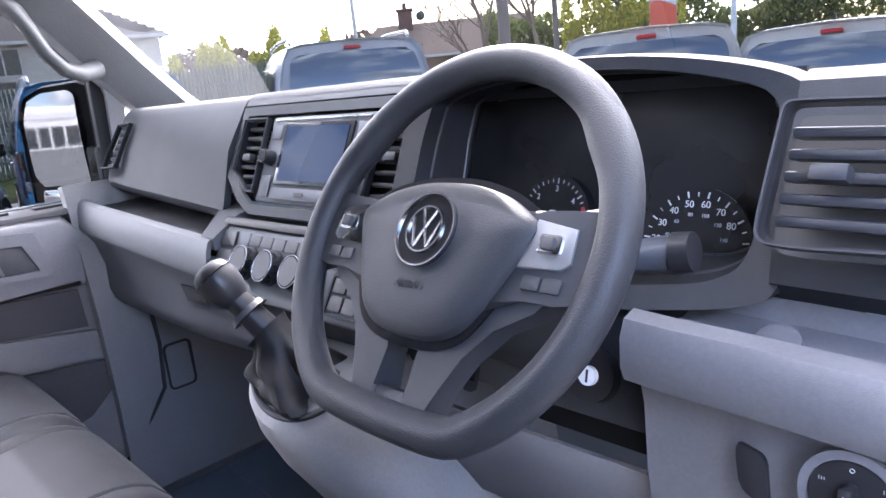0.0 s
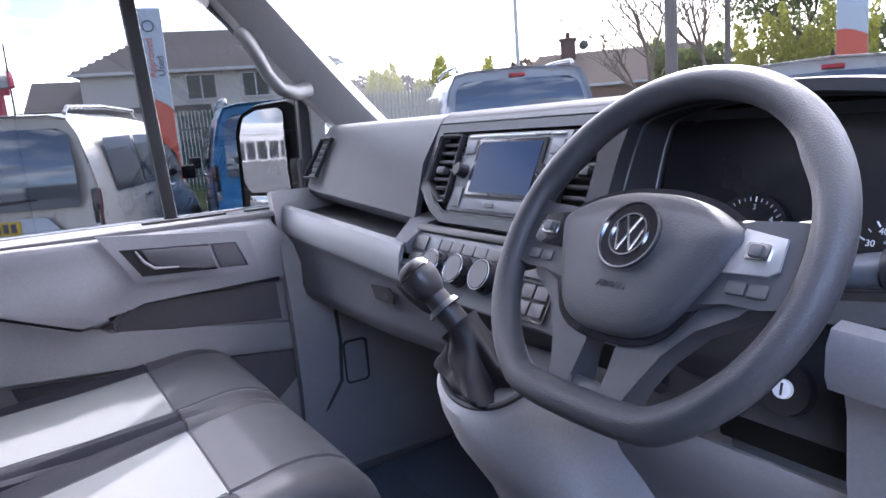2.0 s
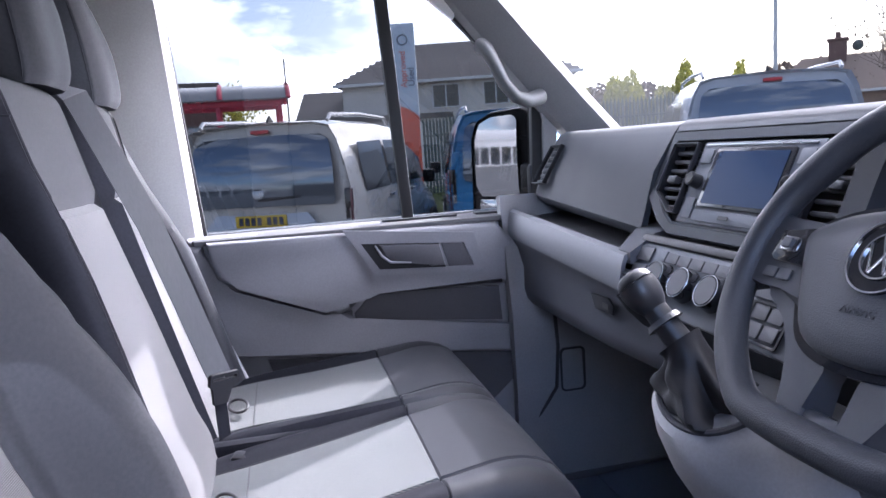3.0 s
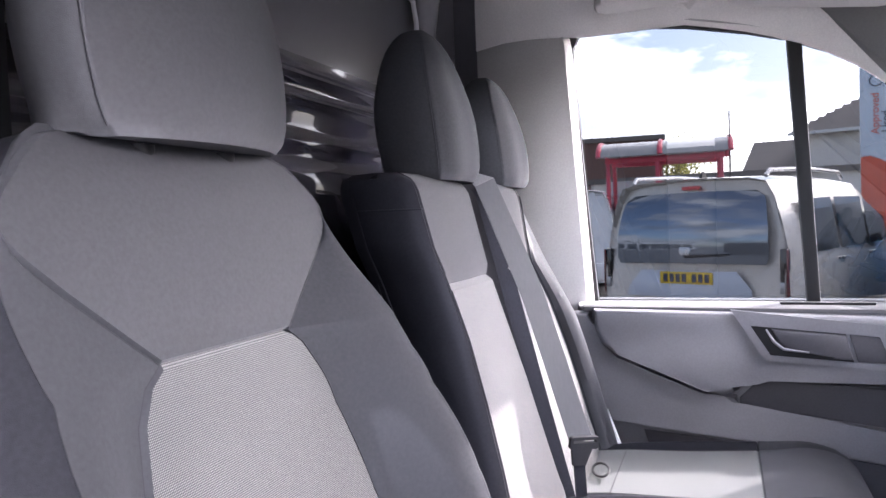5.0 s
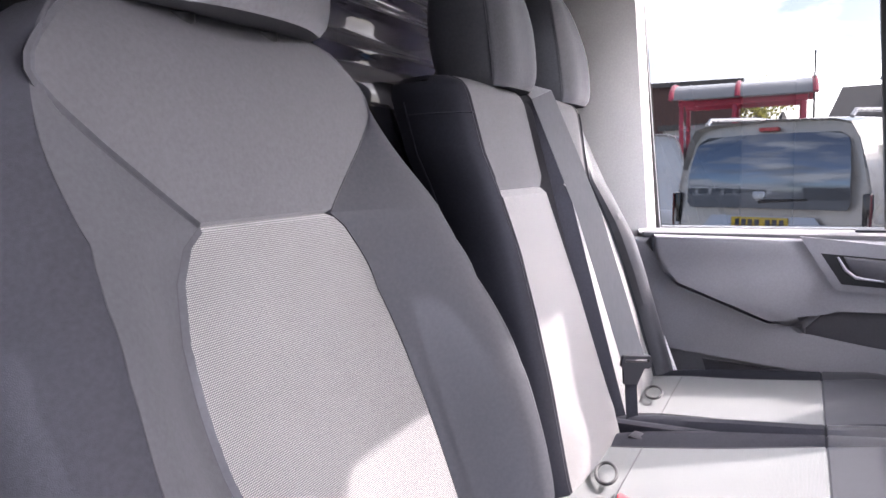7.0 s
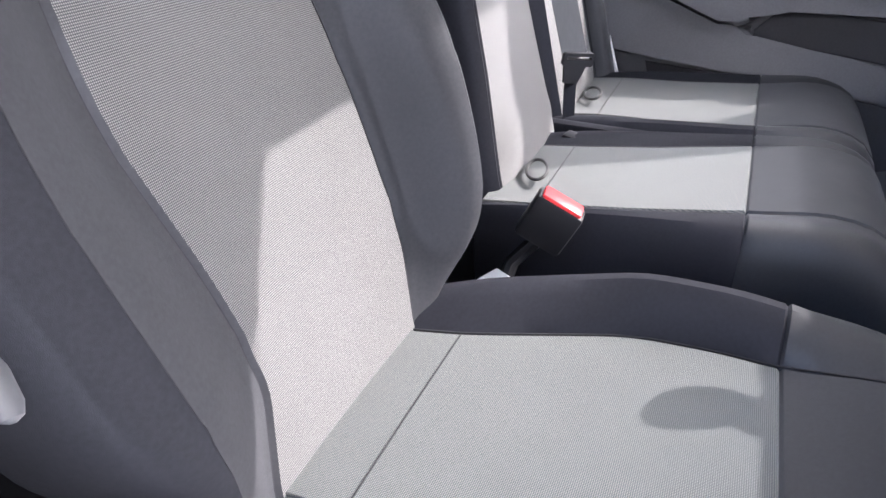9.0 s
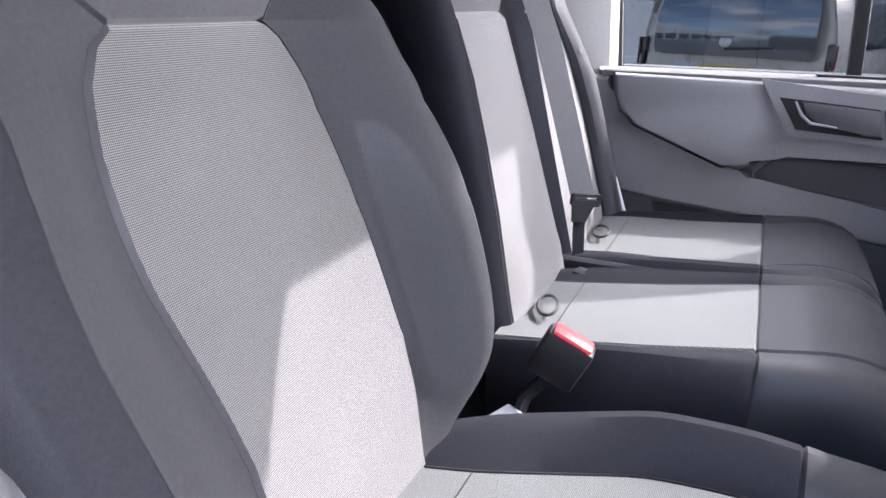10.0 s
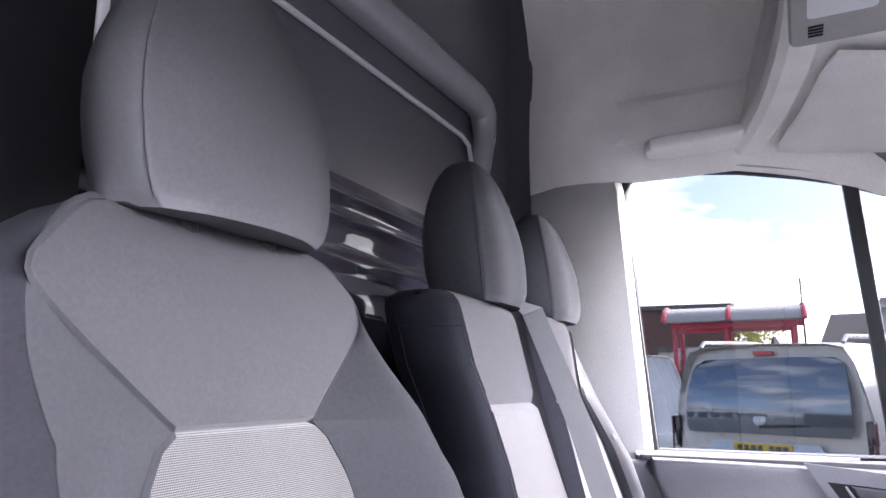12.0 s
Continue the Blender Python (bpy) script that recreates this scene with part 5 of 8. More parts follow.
def build_bench():
    bench = thing("passenger_bench", "double passenger bench in dark cloth with light woven panels", "seat", (-0.34, -0.45, 0.6))
    bench_back(bench)
    headrest(bench, -0.205, -0.838, 1.662, 1.93, 0.122, 0.068, "cloth_seat", (0.84, 0.68))
    headrest(bench, -0.60, -0.846, 1.662, 1.915, 0.122, 0.066, "cloth_seat", (0.84, 0.68))
    for cx, rear, front in ((-0.14, (0.085, 0.165), (0.16, 0.108)), (-0.533, (0.14, 0.135), (0.15, 0.138))):
        (al, ar), (bl, br) = rear, front
        cushion(bench, cx, [
            (-0.66, 1.035, 0.19, al, ar, 0.006, 0.14), (-0.58, 1.045, 0.195, al, ar, 0.012, 0.14), (-0.45, 1.05, 0.197, (al + bl) / 2, (ar + br) / 2, 0.02, 0.14),
            (-0.305, 1.062, 0.197, bl, br, 0.018, 0.14), (-0.2, 1.080, 0.197, bl, br, 0.010, 0.14), (-0.13, 1.066, 0.194, bl, br, 0.004, 0.14), (-0.09, 1.01, 0.19, bl, br, 0.0, 0.11), (-0.085, 0.93, 0.18, bl, br, 0.0, 0.04)], -0.305)
    bm = bmesh.new()
    box(bm, (-0.34, -0.38, 0.75), (0.74, 0.5, 0.3), 0.02)
    part("bench_box", bm, "black", bench)
    bm = bmesh.new()
    box(bm, (-0.332, -0.42, 1.02), (0.03, 0.5, 0.06), 0.01)
    part("centre_strip", bm, "cloth_dark", bench)
    bm = bmesh.new()
    # white wedge fills in a small pale triangle between bench and door
    slab(bm, [(-0.632, 1.119), (-0.60, 1.03), (-0.641, 1.027)], 0.012, plane_pose((-0.742, 0, 0), (0, 1, 0), (0, 0, 1)), 0.002)
    part("end_trim", bm, "white_paint", bench, "small white wedge beside the bench")
    bk = thing("belt_buckle", "low seat-belt buckle with a red button between the cushions", "buckle", (-0.252, -0.58, 1.05))
    bm = bmesh.new()
    m = plane_pose((-0.262, -0.575, 1.036), (0.25, 0.93, -0.12), (-0.93, 0.25, 0.05))
    box(bm, (0, 0, 0), (0.075, 0.03, 0.024), 0.005, m)
    part("body", bm, "black", bk)
    bm = bmesh.new()
    box(bm, (0.026, 0.0, 0.007), (0.024, 0.017, 0.012), 0.003, m)
    part("release_button", bm, "red_plastic", bk, "red release button")
    # strap over the shoulder with its tongue
    belt = thing("seat_belt", "grey woven seat belt hanging down the bench with a black tongue", "seat belt", (-0.3, -0.66, 1.0))
    bm = bmesh.new()
    ribbon(bm, [(-0.37, -0.95, 1.55), (-0.365, -0.90, 1.66), (-0.362, -0.845, 1.69), (-0.36, -0.80, 1.662), (-0.352, -0.756, 1.56), (-0.348, -0.708, 1.444), (-0.352, -0.668, 1.31), (-0.356, -0.632, 1.185), (-0.357, -0.624, 1.158)], 0.047, 0.0016, (0.62, -0.78, 0))
    part("strap", bm, "belt", belt)
    bm = bmesh.new()
    ribbon(bm, [(-0.357, -0.628, 1.15), (-0.362, -0.63, 1.10), (-0.372, -0.63, 1.05), (-0.38, -0.63, 0.99)], 0.024, 0.0016, (0.62, -0.78, 0))
    part("strap", bm, "cloth_dark", belt)
    m = plane_pose((-0.354, -0.618, 1.158), (0.66, -0.75, 0.1), (0.02, 0.2, 0.97))
    bm = bmesh.new()
    frame_plate(bm, rounded(-0.031, -0.013, 0.031, 0.012, 0.006), rounded(-0.025, 0.0, 0.025, 0.006, 0.002), 0.008, m @ Matrix.Translation((0, 0, -0.003)))
    part("tongue", bm, "black", belt)
    bm = bmesh.new()
    slab(bm, [(-0.022, -0.012), (0.022, -0.012), (0.015, -0.045), (-0.013, -0.045)], 0.008, m @ Matrix.Translation((0.004, 0, -0.003)), 0.002)
    body = part("tongue_body", bm, "black", belt)
    bm = bmesh.new()
    frame_plate(bm, rounded(-0.009, -0.05, 0.009, -0.026, 0.003), rounded(-0.005, -0.045, 0.005, -0.032, 0.002), 0.003, m @ Matrix.Translation((0.004, 0, 0.0055)))
    part("tongue_plate", bm, "chrome", body)
    bm = bmesh.new()
    slab(bm, rounded(-0.027, -0.009, 0.027, -0.0045, 0.002), 0.002, m @ Matrix.Translation((0, 0, 0.0052)), 0.0008)
    part("tongue_rim", bm, "slat", belt)
    for x, y in ((-0.076, -0.606), (-0.495, -0.612)):
        loop = thing("pull_loop", "small black strap loop on the bench", "strap", (x, y, 1.05))
        bm = bmesh.new()
        tube(bm, [(x + 0.036 * math.cos(a), y + 0.012 * math.cos(a) + 0.016 * math.sin(a), 1.057 + 0.006 * math.sin(a)) for a in [math.pi * 2 * i / 24 for i in range(24)]], 0.0026, 8, loop=True)
        part("webbing", bm, "rubber", loop)


build_driver_seat()
build_bench()

# dashboard
TILT_D = Vector((0, 0.433, 0.902))
DASH = plane_pose((0, 0.21, 1.51), (1, 0, 0), TILT_D)
CLIM = plane_pose((0, 0.092, 1.311), (1, 0, 0), (0, 0.515, 0.857))


def lifted(m, h):
    return m @ Matrix.Translation((0, 0, h))


def vent(parent, outline, slats, m, tab=None, name="air_vent", lean=14, thick=0.007):
    """A vent: dark well, rim and turned slats; slats: (s, x0, x1) in the face's own metres."""
    bm = bmesh.new()
    cx = sum(p[0] for p in outline) / len(outline)
    cy = sum(p[1] for p in outline) / len(outline)
    inner = [(cx + (x - cx) * 0.9, cy + (y - cy) * 0.94) for x, y in outline]
    frame_plate(bm, outline, inner, 0.008, lifted(m, 0.0))
    v = part(name, bm, "black", parent, "black air vent")
    bm = bmesh.new()
    slab(bm, outline, 0.002, lifted(m, -0.028))
    part("well", bm, "dark", v)
    for s, x0, x1 in slats:
        bm = bmesh.new()
        box(bm, (0, 0, 0), (x1 - x0, thick, 0.021), 0.0028, lifted(m, -0.009) @ Matrix.Translation(((x0 + x1) / 2, s, 0)) @ Matrix.Rotation(radians(lean), 4, "X"), 2)
        part("slat", bm, "slat", v)
    bm = bmesh.new()
    frame_plate(bm, outline, [(cx + (x - cx) * 0.97, cy + (y - cy) * 0.975) for x, y in outline], 0.003, lifted(m, 0.008))
    part("vent_bead", bm, "slat", v)
    if tab:
        bm = bmesh.new()
        box(bm, (tab[0], tab[1], 0.006), (0.026, 0.013, 0.014), 0.003, m)
        part("vent_tab", bm, "spoke", v, "grey vent thumb tab")
    return v


def build_dashboard():
    dash = thing("dashboard", "dark grey plastic dashboard with a lighter lower panel", "dashboard", (0, 0.3, 0.9))
    # upper body: from the windscreen over the top, down the face to the tray
    bm = bmesh.new()
    sec = [(0.80, 1.42), (0.6, 1.485), (0.42, 1.53), (0.30, 1.552), (0.25, 1.558), (0.232, 1.550), (0.222, 1.538), (0.19, 1.47), (0.165, 1.415), (0.161, 1.404), (0.164, 1.396), (0.186, 1.378), (0.215, 1.372), (0.30, 1.37)]
    rows = []
    for x in [-0.885 + i * 0.0625 for i in range(11)]:
        f = (x + 0.885) / 0.625
        edge = max(0.0, (-0.84 - x) / 0.045)
        rows.append([(x, y + 0.02 * edge - 0.012 * f * (y < 0.2), z - 0.035 * max(0, f) * (z < 1.43) - 0.02 * edge * (z > 1.5)) for y, z in sec])
    thick_sheet(bm, rows, 0.012)
    upper = part("upper_pad", bm, "pad", dash, "smooth grey airbag pad")
    # centre face
    bm = bmesh.new()
    top = [(0.80, 1.42), (0.6, 1.485), (0.42, 1.53), (0.30, 1.553), (0.25, 1.56), (0.234, 1.551), (0.226, 1.540)]
    rows = [[(x, y, z) for y, z in top] for x in (-0.262, -0.1, 0.05, 0.23)]
    thick_sheet(bm, rows, 0.012)
    part("top_cover", bm, "pad", dash)
    bm = bmesh.new()
    hexa = [(-0.255, 0.03), (0.235, 0.03), (0.25, -0.02), (0.235, -0.155), (-0.16, -0.155), (-0.205, -0.135), (-0.258, -0.095)]
    inner = [(-0.236, 0.014), (0.222, 0.014), (0.228, -0.02), (0.215, -0.138), (-0.158, -0.138), (-0.195, -0.12), (-0.238, -0.082)]
    frame_plate(bm, hexa, inner, 0.02, lifted(DASH, -0.018))
    cen = part("centre_frame", bm, "pad", dash)
    bm = bmesh.new()
    frame_plate(bm, inner, [(x * 0.985, y * 0.97) for x, y in inner], 0.005, lifted(DASH, -0.003))
    part("frame_bead", bm, "gloss", cen)
    bm = bmesh.new()
    slab(bm, inner, 0.002, lifted(DASH, -0.03))
    part("backing", bm, "black", cen)
    vent(dash, [(-0.228, 0.006), (-0.155, 0.006), (-0.15, -0.12), (-0.17, -0.12), (-0.23, -0.085)], [(-0.008 - i * 0.0165, -0.222 + max(0, i - 4) * 0.014, -0.157) for i in range(7)], lifted(DASH, 0.0), (-0.19, -0.062))
    vent(dash, [(0.14, 0.004), (0.212, 0.004), (0.218, -0.06), (0.205, -0.118), (0.135, -0.118)], [(-0.01 - i * 0.0165, 0.142, 0.21) for i in range(7)], lifted(DASH, 0.0), (0.178, -0.058))
    # closed core behind the face
    bm = bmesh.new()
    box(bm, (-0.09, 0.365, 1.305), (1.5, 0.17, 0.40), 0.0)
    part("core", bm, "dark", dash)
    # unseen block added behind the vents to stop light leaking in
    bm = bmesh.new()
    slab(bm, hexa, 0.06, lifted(DASH, -0.095))
    part("duct", bm, "dark", dash)
    # radio unit
    bm = bmesh.new()
    slab(bm, rounded(-0.143, -0.133, 0.128, 0.008, 0.004), 0.012, lifted(DASH, -0.008), 0.002)
    radio = part("radio_unit", bm, "panel_steel", dash, "grey radio and touch screen unit")
    bm = bmesh.new()
    slab(bm, rounded(-0.098, -0.104, 0.082, -0.004, 0.004), 0.003, lifted(DASH, 0.004), 0.001)
    bez = part("bezel", bm, "gloss", radio)
    bm = bmesh.new()
    slab(bm, rounded(-0.088, -0.098, 0.072, -0.01, 0.002), 0.001, lifted(DASH, 0.0072), 0.0)
    part("screen", bm, "screen", bez, "switched-off display, tinted blue for the reflected sky", smooth=False)
    for x in (-0.121, 0.104):
        bm = bmesh.new()
        rod(bm, lifted(DASH, 0.003) @ Vector((x, -0.062, 0)), lifted(DASH, 0.022) @ Vector((x, -0.062, 0)), 0.0125, 0.0115, 24)
        kn = part("radio_knob", bm, "black", radio, "black knurled radio knob")
        bm = bmesh.new()
        rod(bm, lifted(DASH, 0.0215) @ Vector((x, -0.062, 0)), lifted(DASH, 0.0228) @ Vector((x, -0.062, 0)), 0.009, 0.009, 20)
        part("knob_cap", bm, "gloss", kn)
        for s0, s1 in ((-0.03, -0.006), (-0.125, -0.09)):
            bm = bmesh.new()
            slab(bm, rounded(x - 0.014, s0, x + 0.014, s1, 0.002), 0.002, lifted(DASH, 0.004), 0.0006)
            part("radio_button", bm, "panel_steel", radio)
    bm = bmesh.new()
    slab(bm, rounded(-0.1, -0.128, 0.09, -0.109, 0.002), 0.002, lifted(DASH, 0.004), 0.0006)
    strip = part("slot_strip", bm, "panel_steel", radio)
    bm = bmesh.new()
    slab(bm, rounded(-0.03, -0.1215, -0.006, -0.1155, 0.001), 0.001, lifted(DASH, 0.0065))
    part("card_slot", bm, "dark", strip)
    bm = bmesh.new()
    box(bm, (-0.01, 0.002, 0.005), (0.25, 0.003, 0.003), 0.001, DASH)
    part("trim_line", bm, "silver", radio)
    # side vent at the far end
    vent(dash, [(-0.812, 0.010), (-0.748, 0.014), (-0.775, -0.09), (-0.85, -0.094)], [(-0.002 - i * 0.0162, -0.81 - i * 0.0055, -0.757 - i * 0.0045) for i in range(6)], lifted(DASH, 0.004), None)
    # open tray under the pad
    bm = bmesh.new()
    rows = [[(x, y, z - 0.034 * (x + 0.862) / 0.66) for y, z in ((0.32, 1.40), (0.30, 1.355), (0.14, 1.345), (0.115, 1.352), (0.102, 1.368), (0.094, 1.372), (0.084, 1.366), (0.078, 1.35), (0.072, 1.315), (0.078, 1.30))] for x in (-0.862, -0.7, -0.5, -0.35, -0.2)]
    thick_sheet(bm, rows, 0.008)
    part("tray_lip", bm, "lip", dash, "paler grey tray lip")
    bm = bmesh.new()
    thick_sheet(bm, [[(x, y, z - 0.034 * (x + 0.862) / 0.66) for y, z in ((0.29, 1.3605), (0.16, 1.351), (0.13, 1.3525))] for x in (-0.85, -0.6, -0.4, -0.22)], 0.003)
    part("tray_mat", bm, "black", dash)
    bm = bmesh.new()
    thick_sheet(bm, [[(x, 0.245, z - 0.034 * (x + 0.862) / 0.66) for z in (1.345, 1.40)] for x in (-0.86, -0.5, -0.2)], 0.01)
    part("tray_back", bm, "dark", dash)
    # slanted end of the tray, under the corner of the centre frame
    bm = bmesh.new()
    loft(bm, [[(x0, y, z0), (-0.19, y, z0), (-0.19, y, z1), (x1, y, z1)] for y, x0, x1, z0, z1 in ((0.09, -0.215, -0.235, 1.318, 1.338), (0.14, -0.225, -0.262, 1.312, 1.368), (0.20, -0.24, -0.275, 1.312, 1.378), (0.25, -0.25, -0.28, 1.312, 1.378))])
    part("tray_end", bm, "dash", dash)
    # lower passenger panel with the glove slot
    bm = bmesh.new()
    sec = [(0.078, 1.302), (0.095, 1.27), (0.105, 1.22), (0.10, 1.165), (0.106, 1.14), (0.118, 1.125), (0.15, 1.117), (0.25, 1.112), (0.45, 1.11)]
    rows = []
    for x in [-0.868 + 0.075 * i for i in range(11)]:
        k = max(0.0, (x + 0.35) / 0.35)
        rows.append([(x, y + 0.03 * k * (z < 1.27), z) for y, z in sec])
    thick_sheet(bm, rows, 0.012)
    low = part("lower_panel", bm, "dash", dash, "grey lower dashboard panel")
    bm = bmesh.new()
    slab(bm, [(-0.375, 1.232), (-0.295, 1.235), (-0.275, 1.222), (-0.28, 1.205), (-0.355, 1.203)], 0.003, plane_pose((0, 0.1, 0), (1, 0, 0), (0, 0, 1)), 0.001)
    part("glove_catch", bm, "dash_soft", low)
    bm = bmesh.new()
    slab(bm, rounded(-0.32, 1.212, -0.295, 1.222, 0.001), 0.004, plane_pose((0, 0.1, 0), (1, 0, 0), (0, 0, 1)))
    part("catch_slot", bm, "dark", low)
    # climate and switch panel
    bm = bmesh.new()
    slab(bm, [(-0.205, 0.052), (0.24, 0.052), (0.245, -0.03), (0.225, -0.055), (-0.17, -0.055), (-0.185, -0.045)], 0.03, lifted(CLIM, -0.033), 0.004)
    clim = part("climate_panel", bm, "panel_steel", dash, "grey heater and switch panel")
    bm = bmesh.new()
    box(bm, (0.01, 0.06, 0.0), (0.43, 0.014, 0.04), 0.003, lifted(CLIM, -0.02))
    part("shelf_gap", bm, "dark", clim)
    for x in (-0.085, -0.014, 0.057):
        bm = bmesh.new()
        a, b = lifted(CLIM, 0.0) @ Vector((x, -0.004, 0)), lifted(CLIM, 0.02) @ Vector((x, -0.004, 0))
        rod(bm, a, b, 0.0265, 0.0245, 32)
        kn = part("heater_knob", bm, "gloss", clim, "black heater knob with a chrome ring")
        bm = bmesh.new()
        c = lifted(CLIM, 0.0202)
        tube(bm, [c @ Vector((x + 0.0235 * math.cos(q), -0.004 + 0.0235 * math.sin(q), 0)) for q in [2 * math.pi * i / 32 for i in range(32)]], 0.0006, 6, loop=True)
        part("ring", bm, "silver", kn)
        bm = bmesh.new()
        rod(bm, lifted(CLIM, 0.02) @ Vector((x, -0.004, 0)), lifted(CLIM, 0.0212) @ Vector((x, -0.004, 0)), 0.021, 0.021, 28)
        part("knob_face", bm, "button", kn)
    for x0, x1, s0, s1, mat in [(-0.195, -0.148, 0.018, 0.044, "button"), (-0.19, -0.148, -0.014, 0.012, "button"), (-0.187, -0.148, -0.046, -0.02, "button"), (-0.137, -0.106, 0.022, 0.044, "panel_steel")] + [(-0.104 + 0.034 * i, -0.072 + 0.034 * i, 0.024, 0.042, "button") for i in range(5)] + [(0.125, 0.195, 0.012, 0.038, "button"), (0.14, 0.166, -0.016, 0.004, "button"), (0.17, 0.196, -0.016, 0.004, "button"), (0.14, 0.166, -0.04, -0.02, "button"), (0.17, 0.196, -0.04, -0.02, "button")]:
        bm = bmesh.new()
        slab(bm, rounded(x0, s0, x1, s1, 0.003), 0.003, lifted(CLIM, -0.0025), 0.0008)
        part("switch", bm, mat, clim)
    bm = bmesh.new()
    frame_plate(bm, rounded(0.132, -0.047, 0.204, 0.009, 0.004), rounded(0.135, -0.044, 0.201, 0.006, 0.003), 0.002, lifted(CLIM, -0.002))
    part("switch_rim", bm, "gloss", clim)
    bm = bmesh.new()
    thick_sheet(bm, [[(x, y, z) for y, z in ((0.066, 1.262), (0.085, 1.235), (0.12, 1.20), (0.2, 1.16))] for x in (-0.2, 0.0, 0.15, 0.24)], 0.01)
    part("under_panel", bm, "dash_soft", dash)
    return dash


def build_driver_side(dash):
    # instrument hood with its opening
    cx = 0.435
    outer = [(0.225, 1.375), (0.222, 1.45), (0.226, 1.52), (0.245, 1.542), (0.33, 1.556), (0.44, 1.560), (0.55, 1.554), (0.635, 1.538), (0.680, 1.518), (0.690, 1.49), (0.689, 1.43), (0.684, 1.375), (0.668, 1.352), (0.60, 1.342), (0.44, 1.335), (0.28, 1.345)]
    mouth = [(0.262, 1.385), (0.258, 1.45), (0.262, 1.505), (0.275, 1.528), (0.34, 1.543), (0.44, 1.547), (0.55, 1.541), (0.625, 1.525), (0.652, 1.511), (0.659, 1.49), (0.657, 1.43), (0.652, 1.388), (0.635, 1.370), (0.59, 1.362), (0.44, 1.355), (0.29, 1.362)]
    outer, mouth = eased_loop(outer, 5), eased_loop(mouth, 5)
    bm = bmesh.new()
    lean = lambda x, z, y: Vector((x, y + 0.42 * (z - 1.42) + 0.1 * (x - cx) ** 2 + 0.024 * min(1.0, max(0.0, (x - 0.56) / 0.1)), z))
    back = [Vector((cx + (x - cx) * 1.02, 0.42, 1.40 + (z - 1.46) * 0.95)) for x, z in outer]
    ring0 = [lean(x, z, 0.16) for x, z in outer]
    ring1 = [lean(cx + (x - cx) * 0.99, 1.455 + (z - 1.455) * 0.99, 0.128) for x, z in outer]
    ring2 = [lean(x, z, 0.132) for x, z in mouth]
    ring3 = [lean(cx + (x - cx) * 0.985, 1.45 + (z - 1.45) * 0.97, 0.16) for x, z in mouth]
    ring4 = [Vector((cx + (x - cx) * 0.95, 0.216 + 0.3 * (z - 1.4), 1.45 + (z - 1.45) * 0.93)) for x, z in mouth]
    loft(bm, [back, ring0, ring1, ring2, ring3, ring4], True, False)
    hood = part("instrument_hood", bm, "dash_soft", dash, "grained dark hood over the instruments")
    bm = bmesh.new()
    tube(bm, [p + Vector((0, -0.003, 0)) for p in ring3], 0.0022, 6, loop=True)
    part("hood_bead", bm, "black", hood)
    bm = bmesh.new()
    bm.faces.new([bm.verts.new(p) for p in ring4])
    clu = part("instrument_binnacle", bm, "cluster", dash, "dark instrument cluster with two dials", smooth=False)
    face = plane_pose((0.0, 0.213, 1.40), (1, 0, 0), (0, 0.287, 0.958))
    face = face @ Matrix.Translation((0, 0, 0.003))
    for dx, dz, r, marks, lo, hi in ((0.412, -0.010, 0.043, ["", "1", "2", "3", "4", "5"], 239, -16), (0.579, -0.027, 0.052, ["", "10", "20", "30", "40", "50", "60", "70", "80", "90", "100", "110", "120"], 222, -64)):
        bm = bmesh.new()
        slab(bm, circle(dx, dz, r + 0.004, 48), 0.002, face)
        dial = part("dial", bm, "cluster", clu, "round dial with white marks")
        bm = bmesh.new()
        frame_plate(bm, circle(dx, dz, 0.0072, 24), circle(dx, dz, 0.0062, 24), 0.003, lifted(face, 0.002))
        part("hub_ring", bm, "dial_print", dial)
        n = len(marks) - 1
        bm = bmesh.new()
        for i in range(2 * n + 1 if n > 6 else 5 * n + 1):
            tot = 2 * n if n > 6 else 5 * n
            a = radians(lo + (hi - lo) * i / tot)
            c, s = math.cos(a), math.sin(a)
            major = i % (2 if n > 6 else 5) == 0
            t = plane_pose(lifted(face, 0.0022) @ Vector((dx + c * (r - 0.003), dz + s * (r - 0.003), 0)), face.to_3x3() @ Vector((c, s, 0)), face.to_3x3() @ Vector((-s, c, 0)))
            box(bm, (0, 0, 0), (0.006 if major else 0.004, 0.0015 if major else 0.0008, 0.0006), 0.0, t)
        part("tick_marks", bm, "dial_print", dial)
        for i, s in enumerate(marks):
            if s and not (n > 6 and i in (9, 10, 11)):
                a = radians(lo + (hi - lo) * i / n)
                letters(s, 0.0092, "dial_print", dial, lifted(face, 0.0025) @ Matrix.Translation((dx + math.cos(a) * (r - 0.0125), dz + math.sin(a) * (r - 0.012), 0)), name="numeral")
        if n > 6:
            for i, s in enumerate(("40", "60", "80", "100", "120", "140", "160", "180")):
                a = radians(lo + (hi - lo) * (20 * (i + 2) / 1.609) / 120)
                letters(s, 0.005, "dim_print", dial, lifted(face, 0.0025) @ Matrix.Translation((dx + math.cos(a) * (r - 0.023), dz + math.sin(a) * (r - 0.022), 0)), name="numeral")
        else:
            bm = bmesh.new()
            pts = [radians(18 - 3.6 * i) for i in range(11)]
            frame_pts = [(dx + (r - 0.001) * math.cos(a), dz + (r - 0.001) * math.sin(a)) for a in pts] + [(dx + (r - 0.005) * math.cos(a), dz + (r - 0.005) * math.sin(a)) for a in pts[::-1]]
            slab(bm, frame_pts, 0.0006, lifted(face, 0.002))
            part("red_band", bm, "red_print", dial, "red warning band")
        bm = bmesh.new()
        a = radians(lo)
